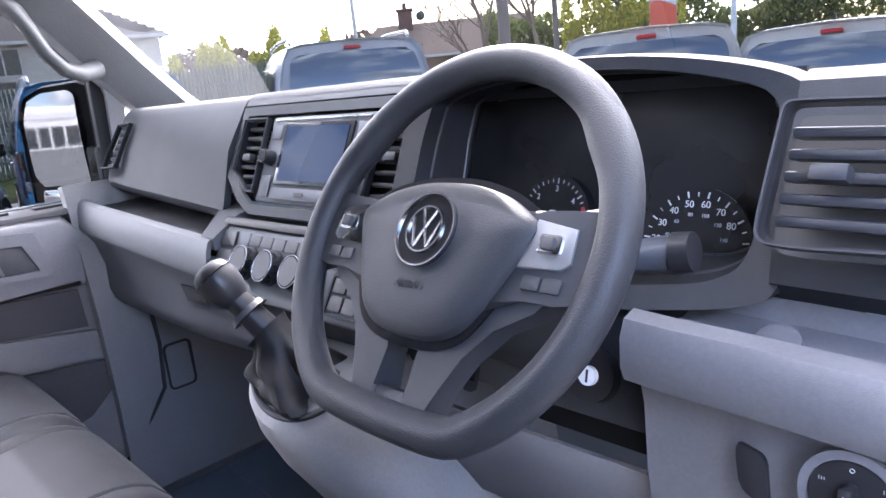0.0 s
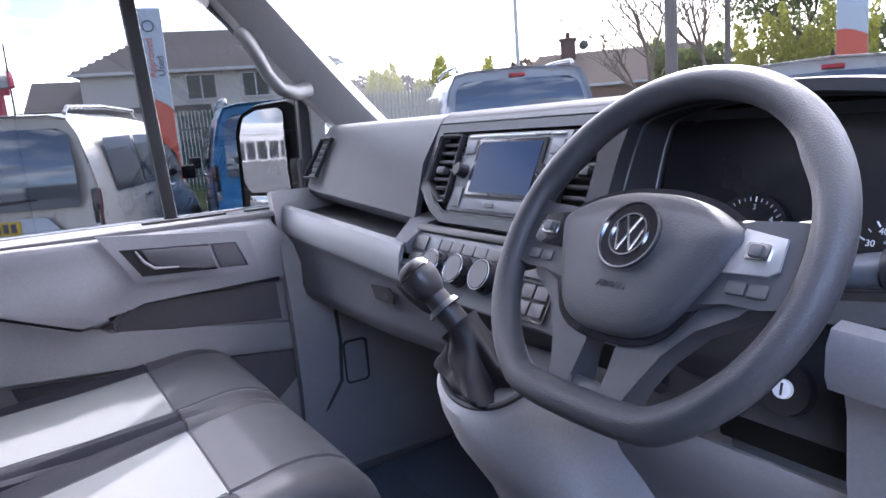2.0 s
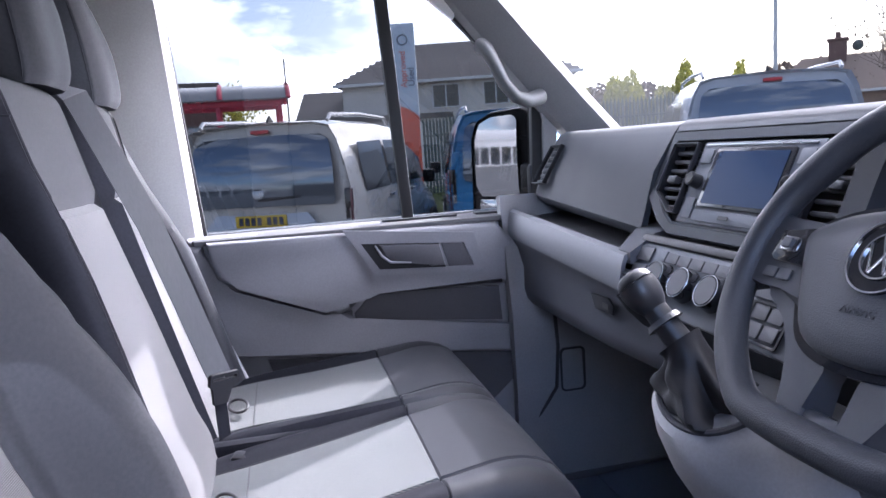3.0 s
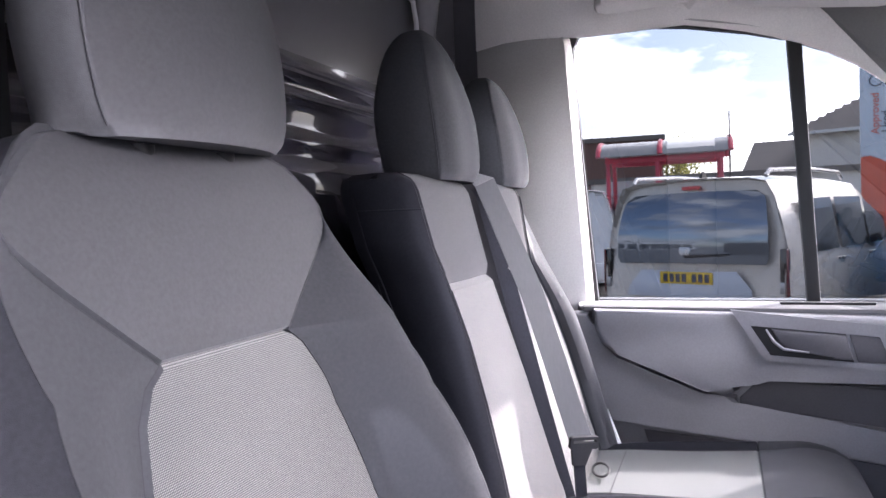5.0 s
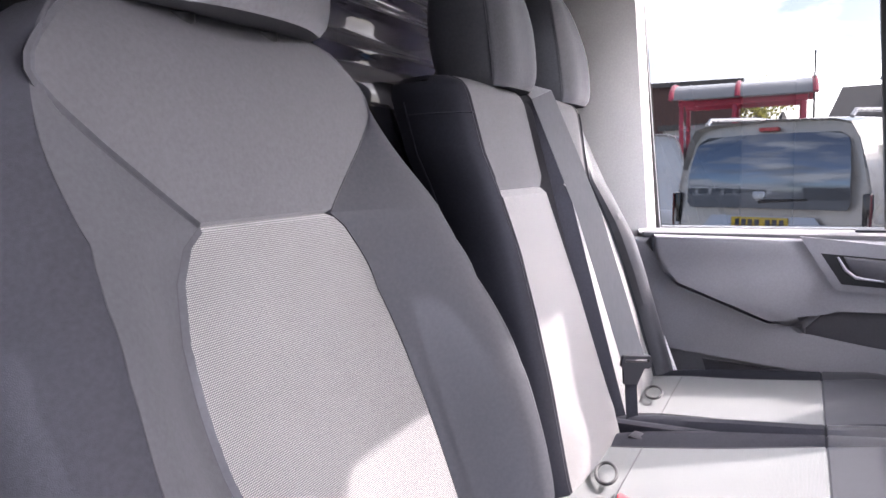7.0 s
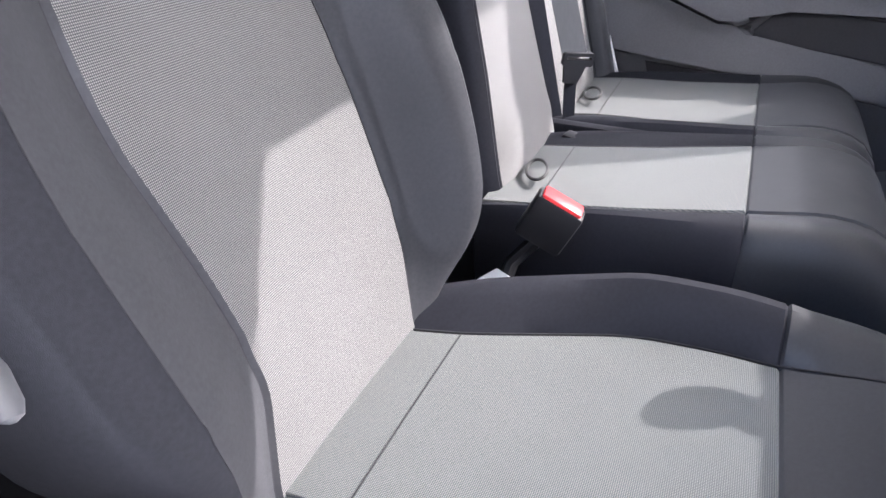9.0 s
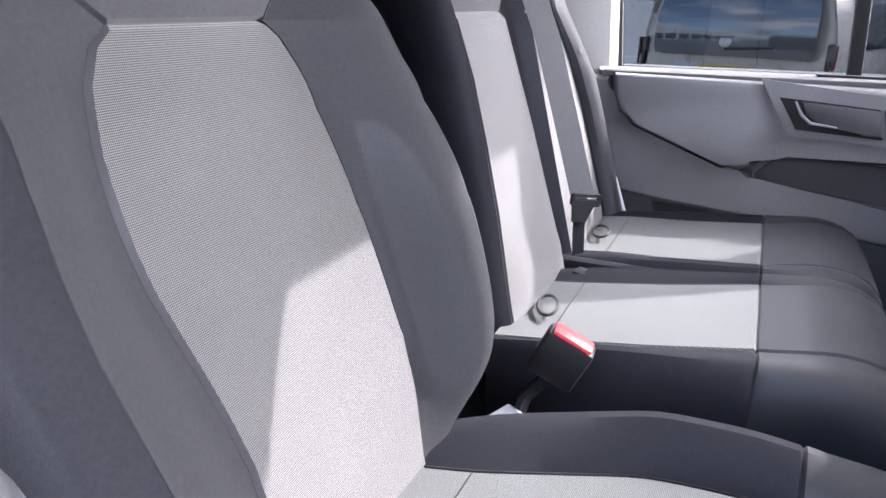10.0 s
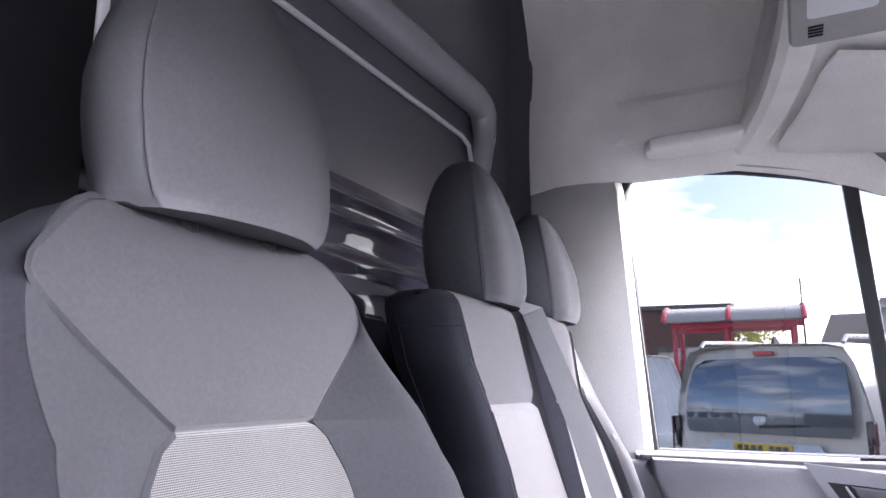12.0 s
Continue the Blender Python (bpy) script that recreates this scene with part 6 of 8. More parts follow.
        t = plane_pose(lifted(face, 0.005) @ Vector((dx + math.cos(a) * 0.021, dz + math.sin(a) * 0.021, 0)), face.to_3x3() @ Vector((math.cos(a), math.sin(a), 0)), face.to_3x3() @ Vector((-math.sin(a), math.cos(a), 0)))
        box(bm, (0, 0, 0), (0.03, 0.0012, 0.001), 0.0, t)
        part("needle", bm, "red_print", dial, "thin red needle")
    # fuel gauge below the speed dial
    bm = bmesh.new()
    for i in range(7):
        a = radians(150 - 20 * i)
        t = plane_pose(lifted(face, 0.0045) @ Vector((0.579 + 0.015 * math.cos(a), -0.066 + 0.015 * math.sin(a), 0)), face.to_3x3() @ Vector((math.cos(a), math.sin(a), 0)), face.to_3x3() @ Vector((-math.sin(a), math.cos(a), 0)))
        box(bm, (0, 0, 0), (0.006, 0.0012, 0.0006), 0, t)
    part("fuel_marks", bm, "dial_print", clu)
    letters("1/2", 0.005, "dim_print", clu, lifted(face, 0.0045) @ Matrix.Translation((0.579, -0.0585, 0)), name="numeral")
    bm = bmesh.new()
    frame_plate(bm, circle(0.579, -0.066, 0.0045, 20), circle(0.579, -0.066, 0.0036, 20), 0.001, lifted(face, 0.0045))
    part("fuel_ring", bm, "dial_print", clu)
    # thin bezel lines inside the mouth
    bm = bmesh.new()
    tube(bm, [p + Vector((0, -0.006, 0)) for p in ring4], 0.0014, 6, loop=True)
    part("cluster_bezel", bm, "slat", clu)
    # face right of the hood with the driver's vent
    bm = bmesh.new()
    sec = [(0.80, 1.42), (0.6, 1.46), (0.42, 1.50), (0.27, 1.525), (0.215, 1.530), (0.195, 1.522), (0.17, 1.47), (0.14, 1.40), (0.135, 1.37), (0.16, 1.35)]
    rows = [[(x, y - 0.05 * max(0, x - 0.68), z - 0.03 * max(0, x - 0.75)) for y, z in sec] for x in (0.674, 0.69, 0.76, 0.85, 0.93, 0.975)]
    thick_sheet(bm, rows, 0.012)
    part("right_face", bm, "dash_soft", dash)
    rv = plane_pose((0.0, 0.165, 1.46), (1, -0.05, 0), (0, 0.433, 0.902))
    vent(dash, softened([(0.687, 0.046), (0.70, 0.047), (0.76, 0.046), (0.815, 0.045), (0.826, 0.04), (0.827, 0.0), (0.827, -0.05), (0.815, -0.058), (0.76, -0.060), (0.70, -0.062), (0.686, -0.058), (0.684, -0.045), (0.685, 0.0), (0.686, 0.035)], 2), [(0.027 - i * 0.0165, 0.693, 0.818) for i in range(5)], lifted(rv, 0.014), (0.727, -0.007), lean=12, thick=0.0082)
    bm = bmesh.new()
    rows = [[(x, y, z) for y, z in ((0.80, 1.42), (0.6, 1.475), (0.42, 1.51), (0.3, 1.528), (0.25, 1.532))] for x in (0.225, 0.4, 0.66)]
    thick_sheet(bm, rows, 0.012)
    part("hood_cover", bm, "dash_soft", dash)
    # lower right: open tray, thick rounded rail, knee panel
    bm = bmesh.new()
    sec = [(0.16, 1.352), (0.15, 1.335), (0.13, 1.33), (0.075, 1.335), (0.062, 1.352), (0.05, 1.362), (0.035, 1.358), (0.028, 1.345), (0.027, 1.32), (0.032, 1.308), (0.05, 1.302)]
    rows = []
    for i in range(10):
        x = 0.602 + 0.042 * i
        rows.append([(x, y - 0.06 * max(0, (x - 0.68)) + (0.004 if i == 0 else 0), z - 0.02 * (x - 0.6)) for y, z in sec])
    thick_sheet(bm, rows, 0.01)
    part("knee_rail", bm, "knee", dash, "thick pale grey rail below the tray")
    bm = bmesh.new()
    slab(bm, circle(0.69, 0.106, 0.018, 28), 0.012, Matrix.Translation((0, 0, 1.325)) @ Matrix.Rotation(radians(35), 4, "X") @ Matrix.Translation((0, -0.012, -0.068)), 0.002)
    part("cup_holder_lid", bm, "dash", dash)
    bm = bmesh.new()
    rows = [[(x, y - 0.05 * max(0, x - 0.68), z) for y, z in ((0.052, 1.305), (0.058, 1.28), (0.06, 1.22), (0.07, 1.15), (0.10, 1.05), (0.16, 0.98))] for x in (0.606, 0.68, 0.78, 0.88, 0.975)]
    thick_sheet(bm, rows, 0.012)
    knee = part("knee_panel", bm, "knee", dash, "grey knee panel")
    kp = plane_pose((0, 0.059, 1.26), (1, -0.03, 0), (0, 0.08, 1))
    bm = bmesh.new()
    slab(bm, softened([(0.690, 0.023), (0.701, 0.020), (0.712, 0.017), (0.714, 0.0), (0.716, -0.020), (0.706, -0.017), (0.695, -0.013), (0.692, 0.005)]), 0.004, lifted(kp, 0.0), 0.001)
    part("lamp_level_switch", bm, "black", knee)
    bm = bmesh.new()
    frame_plate(bm, circle(0.767, 0.008, 0.0325, 40), circle(0.767, 0.008, 0.0262, 40), 0.005, lifted(kp, 0.002))
    lsw = part("light_switch", bm, "knee", knee, "round black light switch in a grey ring")
    bm = bmesh.new()
    slab(bm, circle(0.767, 0.008, 0.0257, 40), 0.006, lifted(kp, 0.002), 0.002)
    part("switch_disc", bm, "black", lsw)
    bm = bmesh.new()
    box(bm, (0.767, 0.004, 0.014), (0.009, 0.034, 0.014), 0.003, kp)
    part("switch_grip", bm, "black", lsw)
    bm = bmesh.new()
    box(bm, (0.767, 0.012, 0.0216), (0.0012, 0.008, 0.0006), 0, kp)
    part("pointer", bm, "white_print", lsw)
    letters("O", 0.0042, "dial_print", lsw, lifted(kp, 0.0083) @ Matrix.Translation((0.767, 0.0285, 0)))
    for ix, iy in ((0.748, 0.018), (0.785, 0.021), (0.789, 0.008)):
        for k in range(3):
            bm = bmesh.new()
            box(bm, (ix + 0.0016 * k, iy, 0.0083), (0.0007, 0.0026 - 0.0004 * k, 0.0003), 0, kp)
            part("icon_bar", bm, "dim_print", lsw)
    # panel under the column with the open slot
    bm = bmesh.new()
    rows = [[(x, y, z) for y, z in ((0.16, 1.345), (0.125, 1.30), (0.118, 1.26), (0.110, 1.219))] for x in (0.24, 0.36, 0.48, 0.603)]
    thick_sheet(bm, rows, 0.01)
    part("column_panel", bm, "dash_soft", dash)
    bm = bmesh.new()
    box(bm, (0.5, 0.25, 1.19), (0.205, 0.16, 0.07), 0.004)
    part("open_slot", bm, "dark", dash)
    bm = bmesh.new()
    rows = [[(x, y + 0.02 * (x - 0.24), z) for y, z in ((0.088, 1.188), (0.085, 1.174), (0.10, 1.12), (0.14, 1.05), (0.25, 0.98))] for x in (0.24, 0.36, 0.47, 0.49, 0.603)]
    thick_sheet(bm, rows, 0.01)
    part("column_lower_panel", bm, "knee", dash)
    lock = thing("ignition_lock", "black ignition lock with a bright key barrel", "lock", (0.52, 0.1, 1.27))
    a = Vector((0.523, 0.098, 1.268))
    n = Vector((0.1, -0.93, 0.3)).normalized()
    bm = bmesh.new()
    rod(bm, a - n * 0.05, a - n * 0.004, 0.027, 0.025, 28)
    part("housing", bm, "black", lock)
    bm = bmesh.new()
    # white print stands in for the shine on the metal barrel
    rod(bm, a - n * 0.004, a + n * 0.001, 0.0095, 0.009, 24)
    part("key_barrel", bm, "white_print", lock, "key barrel painted white for its metal shine")
    bm = bmesh.new()
    box(bm, (0, 0, 0), (0.002, 0.012, 0.002), 0, plane_pose(a + n * 0.001, (1, 0.1, 0), (0, 0.3, 1)))
    part("keyhole", bm, "dark", lock)


def build_console():
    con = thing("gear_console", "grey moulded gear lever console", "console", (0.14, 0.15, 0.62))
    bm = bmesh.new()
    rings = []
    for z, y0, x0, x1 in ((0.62, 0.16, 0.04, 0.32), (0.85, 0.10, 0.04, 0.33), (1.0, 0.04, 0.04, 0.33), (1.08, -0.01, 0.04, 0.32), (1.13, -0.035, 0.045, 0.29), (1.16, -0.04, 0.05, 0.26), (1.172, -0.035, 0.055, 0.25)):
        ring = []
        for j in range(24):
            a = math.pi * j / 23
            ring.append(((x0 + x1) / 2 - (x1 - x0) / 2 * math.cos(a) , y0 + 0.075 * (1 - math.sin(a) ** 0.6), z + 0.05 * (1 - math.sin(a)) * (z > 1.1)))
        ring += [(x1, 0.30, z + 0.06 * (z > 1.1)), (x0, 0.30, z + 0.06 * (z > 1.1))]
        rings.append(ring)
    loft(bm, rings, True, True)
    part("console_body", bm, "grey", con)
    top = rings[-1][:24]
    bm = bmesh.new()
    tube(bm, [Vector(p) + Vector((0, 0.004, 0.003)) for p in top], 0.005, 8)
    part("rim_bead", bm, "spoke", con, "satin rim round the boot")
    lever = thing("gear_lever", "black gear lever with a round knob and pleated vinyl boot", "gear lever", (0.14, 0.04, 1.17))
    a, b = Vector((0.168, 0.028, 1.20)), Vector((0.072, -0.034, 1.333))
    way = (b - a).normalized()
    bm = bmesh.new()
    rings = []
    side = way.orthogonal().normalized()
    up = way.cross(side)
    foot = Vector((0.158, 0.042, 1.165))
    for i in range(21):
        f = i / 20
        c = foot.lerp(a + way * 0.094, f)
        ring = []
        for j in range(64):
            t = 2 * math.pi * j / 64
            r0x, r0y = 0.066, 0.045
            wave = 1 + 0.20 * math.sin(5 * t + f * 4) * (1 - abs(2 * f - 1)) + 0.07 * math.sin(9 * t - 3 * f) * f * (1 - f) * 4 + 0.08 * math.sin(f * 17 + 2 * t) * (1 - f)
            rr = 1 - f ** 1.5
            base = Vector((math.cos(t) * (r0x * rr + 0.028), math.sin(t) * (r0y * rr + 0.026), 0)) * wave
            lean = (side * math.cos(t) + up * math.sin(t)) * (0.029 + 0.002 * math.sin(4 * t))
            ring.append(c + base.lerp(lean, f ** 3))
        rings.append(ring)
    loft(bm, rings, True, True)
    part("boot", bm, "boot", lever, "black pleated vinyl boot")
    bm = bmesh.new()
    rod(bm, a + way * 0.06, b - way * 0.03, 0.0195, 0.0165, 24)
    part("stem", bm, "black", lever)
    bm = bmesh.new()
    rod(bm, b - way * 0.055, b - way * 0.047, 0.0265, 0.022, 28)
    part("collar", bm, "spoke", lever, "grey collar")
    bm = bmesh.new()
    m = plane_pose((0, 0, 0), side, up)
    rings = []
    for h, r in ((q * 0.86, w * 0.84) for q, w in ((-0.05, 0.015), (-0.043, 0.0155), (-0.036, 0.02), (-0.027, 0.0255), (-0.016, 0.0295), (-0.006, 0.0315), (0.004, 0.032), (0.015, 0.0305), (0.024, 0.0265), (0.030, 0.018), (0.0325, 0.006))):
        rings.append([b + way * h + (side * math.cos(t) + up * math.sin(t)) * r for t in [2 * math.pi * j / 28 for j in range(28)]])
    loft(bm, rings)
    knob = part("knob", bm, "knob", lever, "black grained gear knob")
    bm = bmesh.new()
    tube(bm, [b + way * 0.010 + (side * math.cos(t) + up * math.sin(t)) * 0.0264 for t in [2 * math.pi * j / 28 for j in range(28)]], 0.0009, 5, loop=True)
    part("knob_seam", bm, "gloss", knob)


def build_wheel():
    n = Vector((0, -0.829, 0.559))
    c = Vector((0.43, 0, 1.42)) - n * 0.016
    m = plane_pose(c, (1, 0, 0), (0, 0.559, 0.829))
    wheel = thing("steering_wheel", "dark grey three-spoke steering wheel with flattened bottom", "steering wheel", c)
    R, r = 0.1808, 0.0162

    def midline(a):
        x, y = math.cos(a) * R, math.sin(a) * R
        floor_y = -0.1745
        if y < floor_y + 0.02:
            d = floor_y + 0.02 - y
            y = floor_y + 0.02 - d / (1 + d / 0.016)
            x *= 1 + 0.05 * min(1, d / 0.02)
        return x, y

    bm = bmesh.new()
    rings = []
    N = 96
    for i in range(N):
        a = 2 * math.pi * i / N
        x, y = midline(a)
        x2, y2 = midline(a + 0.02)
        t = Vector((x2 - x, y2 - y, 0)).normalized()
        o = Vector((t.y, -t.x, 0))
        deg = math.degrees(a) % 360
        thumb = sum(math.exp(-(((deg - q) / 9) ** 2)) for q in (33, 147))
        ring = []
        for j in range(18):
            b = 2 * math.pi * j / 18
            rr = r * (1 + 0.05 * math.cos(2 * b))
            inward = max(0.0, -math.cos(b))
            rr += 0.004 * thumb * inward
            ring.append(m @ (Vector((x, y, 0)) + o * rr * math.cos(b) + Vector((0, 0, 1)) * rr * 1.04 * math.sin(b)))
        rings.append(ring)
    loft(bm, rings, True, False, True)
    part("rim", bm, "wheel", wheel, "leather-grained rim")
    # airbag cover: a domed shield
    shape = [(-0.100, 0.030), (-0.072, 0.044), (-0.035, 0.053), (0, 0.055), (0.035, 0.053), (0.072, 0.044), (0.100, 0.030), (0.112, 0.020), (0.110, 0.006), (0.095, -0.026), (0.079, -0.056), (0.062, -0.079), (0.036, -0.091), (0, -0.094), (-0.036, -0.091), (-0.062, -0.079), (-0.079, -0.056), (-0.095, -0.026), (-0.110, 0.006), (-0.112, 0.020)]
    shape = eased_loop(shape, 3)
    bm = bmesh.new()
    rings = [[m @ Vector((x * k, -0.01 + (y + 0.01) * k, h)) for x, y in shape] for k, h in ((1.0, -0.035), (1.0, -0.004), (0.985, 0.004), (0.95, 0.009), (0.85, 0.0135), (0.65, 0.0165), (0.4, 0.018), (0.15, 0.0185))]
    loft(bm, rings)
    pad = part("airbag_cover", bm, "hub", wheel, "grained airbag cover")
    letters("AIRBAG", 0.0105, "black", pad, lifted(m, 0.0169) @ Matrix.Translation((0, -0.049, 0)), depth=0.0012)
    bm = bmesh.new()
    slab(bm, circle(0, 0.002, 0.0352, 40), 0.004, lifted(m, 0.0165), 0.0015)
    badge = part("badge", bm, "gloss", pad, "round black and chrome emblem")
    for ra, rb in ((0.0352, 0.0335), (0.0222, 0.0205)):
        bm = bmesh.new()
        frame_plate(bm, circle(0, 0.002, ra, 40), circle(0, 0.002, rb, 40), 0.003, lifted(m, 0.0195))
        part("badge_ring", bm, "chrome", badge)
    bm = bmesh.new()
    for x0, y0, x1, y1 in ((-0.0085, 0.0185, 0.0, 0.001), (0.0085, 0.0185, 0.0, 0.001), (-0.0175, 0.010, -0.008, -0.0165), (0.0175, 0.010, 0.008, -0.0165), (0.0, 0.001, -0.008, -0.0165), (0.0, 0.001, 0.008, -0.0165)):
        rod(bm, lifted(m, 0.021) @ Vector((x0, y0 + 0.002, 0)), lifted(m, 0.021) @ Vector((x1, y1 + 0.002, 0)), 0.0014, 0.0014, 6)
    part("badge_bar", bm, "chrome", badge)
    bm = bmesh.new()
    frame_plate(bm, [(x * 1.06, -0.01 + (y + 0.01) * 1.085) for x, y in shape], [(x * 0.96, -0.01 + (y + 0.01) * 0.96) for x, y in shape], 0.006, lifted(m, -0.0045))
    part("shadow_gap", bm, "gloss", wheel)
    # side spokes with their switches
    for sx in (-1, 1):
        bm = bmesh.new()
        slab(bm, [(sx * x, y) for x, y in ((0.085, 0.035), (0.112, 0.034), (0.14, 0.036), (0.172, 0.044), (0.176, 0.0), (0.172, -0.045), (0.145, -0.036), (0.112, -0.036), (0.075, -0.06), (0.08, -0.02))], 0.022, lifted(m, -0.019), 0.006)
        sp = part("spoke", bm, "spoke", wheel)
        bm = bmesh.new()
        slab(bm, [(sx * x, y) for x, y in ((0.108, 0.026), (0.148, 0.02), (0.15, -0.008), (0.142, -0.014), (0.10, -0.016))], 0.004, lifted(m, 0.0015), 0.0015)
        # right pod silver, left black: the sun's brightness is put into the colour
        pod = part("switch_pod", bm, "gloss" if sx < 0 else "silver", sp)
        bm = bmesh.new()
        slab(bm, rounded(min(sx * 0.117, sx * 0.139), -0.003, max(sx * 0.117, sx * 0.139), 0.013, 0.003), 0.004, lifted(m, 0.005), 0.001)
        part("rocker_frame", bm, "chrome", pod, "chromed rocker surround")
        bm = bmesh.new()
        slab(bm, rounded(min(sx * 0.122, sx * 0.134), -0.0005, max(sx * 0.122, sx * 0.134), 0.0105, 0.002), 0.004, lifted(m, 0.0085), 0.001)
        part("rocker", bm, "button", pod)
        for x, y in ((0.118, -0.027), (0.138, -0.027)):
            bm = bmesh.new()
            slab(bm, rounded(min(sx * (x - 0.009), sx * (x + 0.009)), y - 0.006, max(sx * (x - 0.009), sx * (x + 0.009)), y + 0.006, 0.002), 0.004, lifted(m, 0.001), 0.001)
            part("wheel_button", bm, "button", sp)
    # lower spoke: two legs with an opening between them
    for sx in (-1, 1):
        bm = bmesh.new()
        slab(bm, [(sx * x, y) for x, y in ((0.022, -0.085), (0.118, -0.02), (0.150, -0.036), (0.125, -0.045), (0.09, -0.066), (0.066, -0.095), (0.052, -0.125), (0.045, -0.17), (0.018, -0.17), (0.016, -0.14), (0.024, -0.105))], 0.03, lifted(m, -0.030), 0.005)
        part("lower_spoke", bm, "spoke", wheel)
    bm = bmesh.new()
    slab(bm, [(-0.03, -0.137), (0.03, -0.137), (0.046, -0.174), (-0.046, -0.174)], 0.024, lifted(m, -0.026), 0.005)
    part("lower_bridge", bm, "spoke", wheel)
    # column cowl and stalks
    cowl = thing("steering_column", "dark plastic steering column cowl with satin stalks", "steering column", (0.43, 0.08, 1.36))
    bm = bmesh.new()
    rings = []
    for h, k in ((-0.04, 0.7), (-0.06, 0.95), (-0.09, 1.05), (-0.15, 1.1), (-0.22, 1.05)):
        rings.append([m @ Vector((math.copysign(abs(math.cos(t)) ** 0.7, math.cos(t)) * 0.082 * k, -0.012 + math.copysign(abs(math.sin(t)) ** 0.7, math.sin(t)) * 0.062 * k, h)) for t in [2 * math.pi * j / 28 for j in range(28)]])
    loft(bm, rings)
    part("cowl", bm, "dash_soft", cowl)
    bm = bmesh.new()
    rings = []
    for x, w, hgt, y in ((0.07, 0.009, 0.007, 0.016), (0.11, 0.011, 0.009, 0.024), (0.14, 0.0145, 0.011, 0.030), (0.165, 0.016, 0.012, 0.035), (0.18, 0.016, 0.012, 0.038)):
        rings.append([m @ Vector((x, y + math.sin(t) * w, -0.085 + math.cos(t) * hgt)) for t in [2 * math.pi * j / 16 for j in range(16)]])
    loft(bm, rings)
    st = part("wiper_stalk", bm, "panel_steel", cowl, "satin grey wiper stalk")
    bm = bmesh.new()
    rod(bm, m @ Vector((0.181, 0.038, -0.085)), m @ Vector((0.197, 0.041, -0.085)), 0.0175, 0.0165, 20)
    part("stalk_end", bm, "black", st)
    bm = bmesh.new()
    rod(bm, m @ Vector((-0.07, 0.0, -0.085)), m @ Vector((-0.2, 0.01, -0.085)), 0.009, 0.013, 14)
    part("indicator_stalk", bm, "panel_steel", cowl, "satin grey indicator stalk")
    bm = bmesh.new()
    tube(bm, [m @ Vector((-0.03, -0.06, -0.12)), m @ Vector((0.0, -0.1, -0.1)), m @ Vector((0.01, -0.115, -0.09))], [0.006, 0.007, 0.008], 8)
    part("column_lever", bm, "black", cowl, "black wheel adjusting lever")


the_dash = build_dashboard()
build_driver_side(the_dash)
build_console()
build_wheel()

# outside
def rise(x, y):
    return 0.03 * min(max(y, 0.0), 12.0)


def polar(az, d, z=0.0):
    """A place d metres off, az degrees to the left of straight ahead of the cab."""
    return Vector((0.93 - math.sin(radians(az)) * d, -0.4 + math.cos(radians(az)) * d, z))


def build_ground():
    bm = bmesh.new()
    ys = [-900, -60, -20, 0, 4, 8, 12, 30, 80, 900]
    xs = [-900, -100, -40, -20, -8, 0, 10, 40, 900]
    quad_strip(bm, [[(x, y, rise(x, y)) for x in xs] for y in ys])
    tagged(link_mesh("ground", bm, "asphalt"), "grey asphalt car park", "ground", kind="structure")
    bm = bmesh.new()
    quad_strip(bm, [[(x, y, rise(x, y) + 0.03) for x in (-24, -19, -14.5)] for y in (-16, -6, 0, 4, 8, 12, 20)])
    bmesh.ops.solidify(bm, geom=bm.faces[:], thickness=0.06)
    tagged(link_mesh("verge", bm, "grass"), "strip of mown grass beside the car park", "grass", kind="structure")


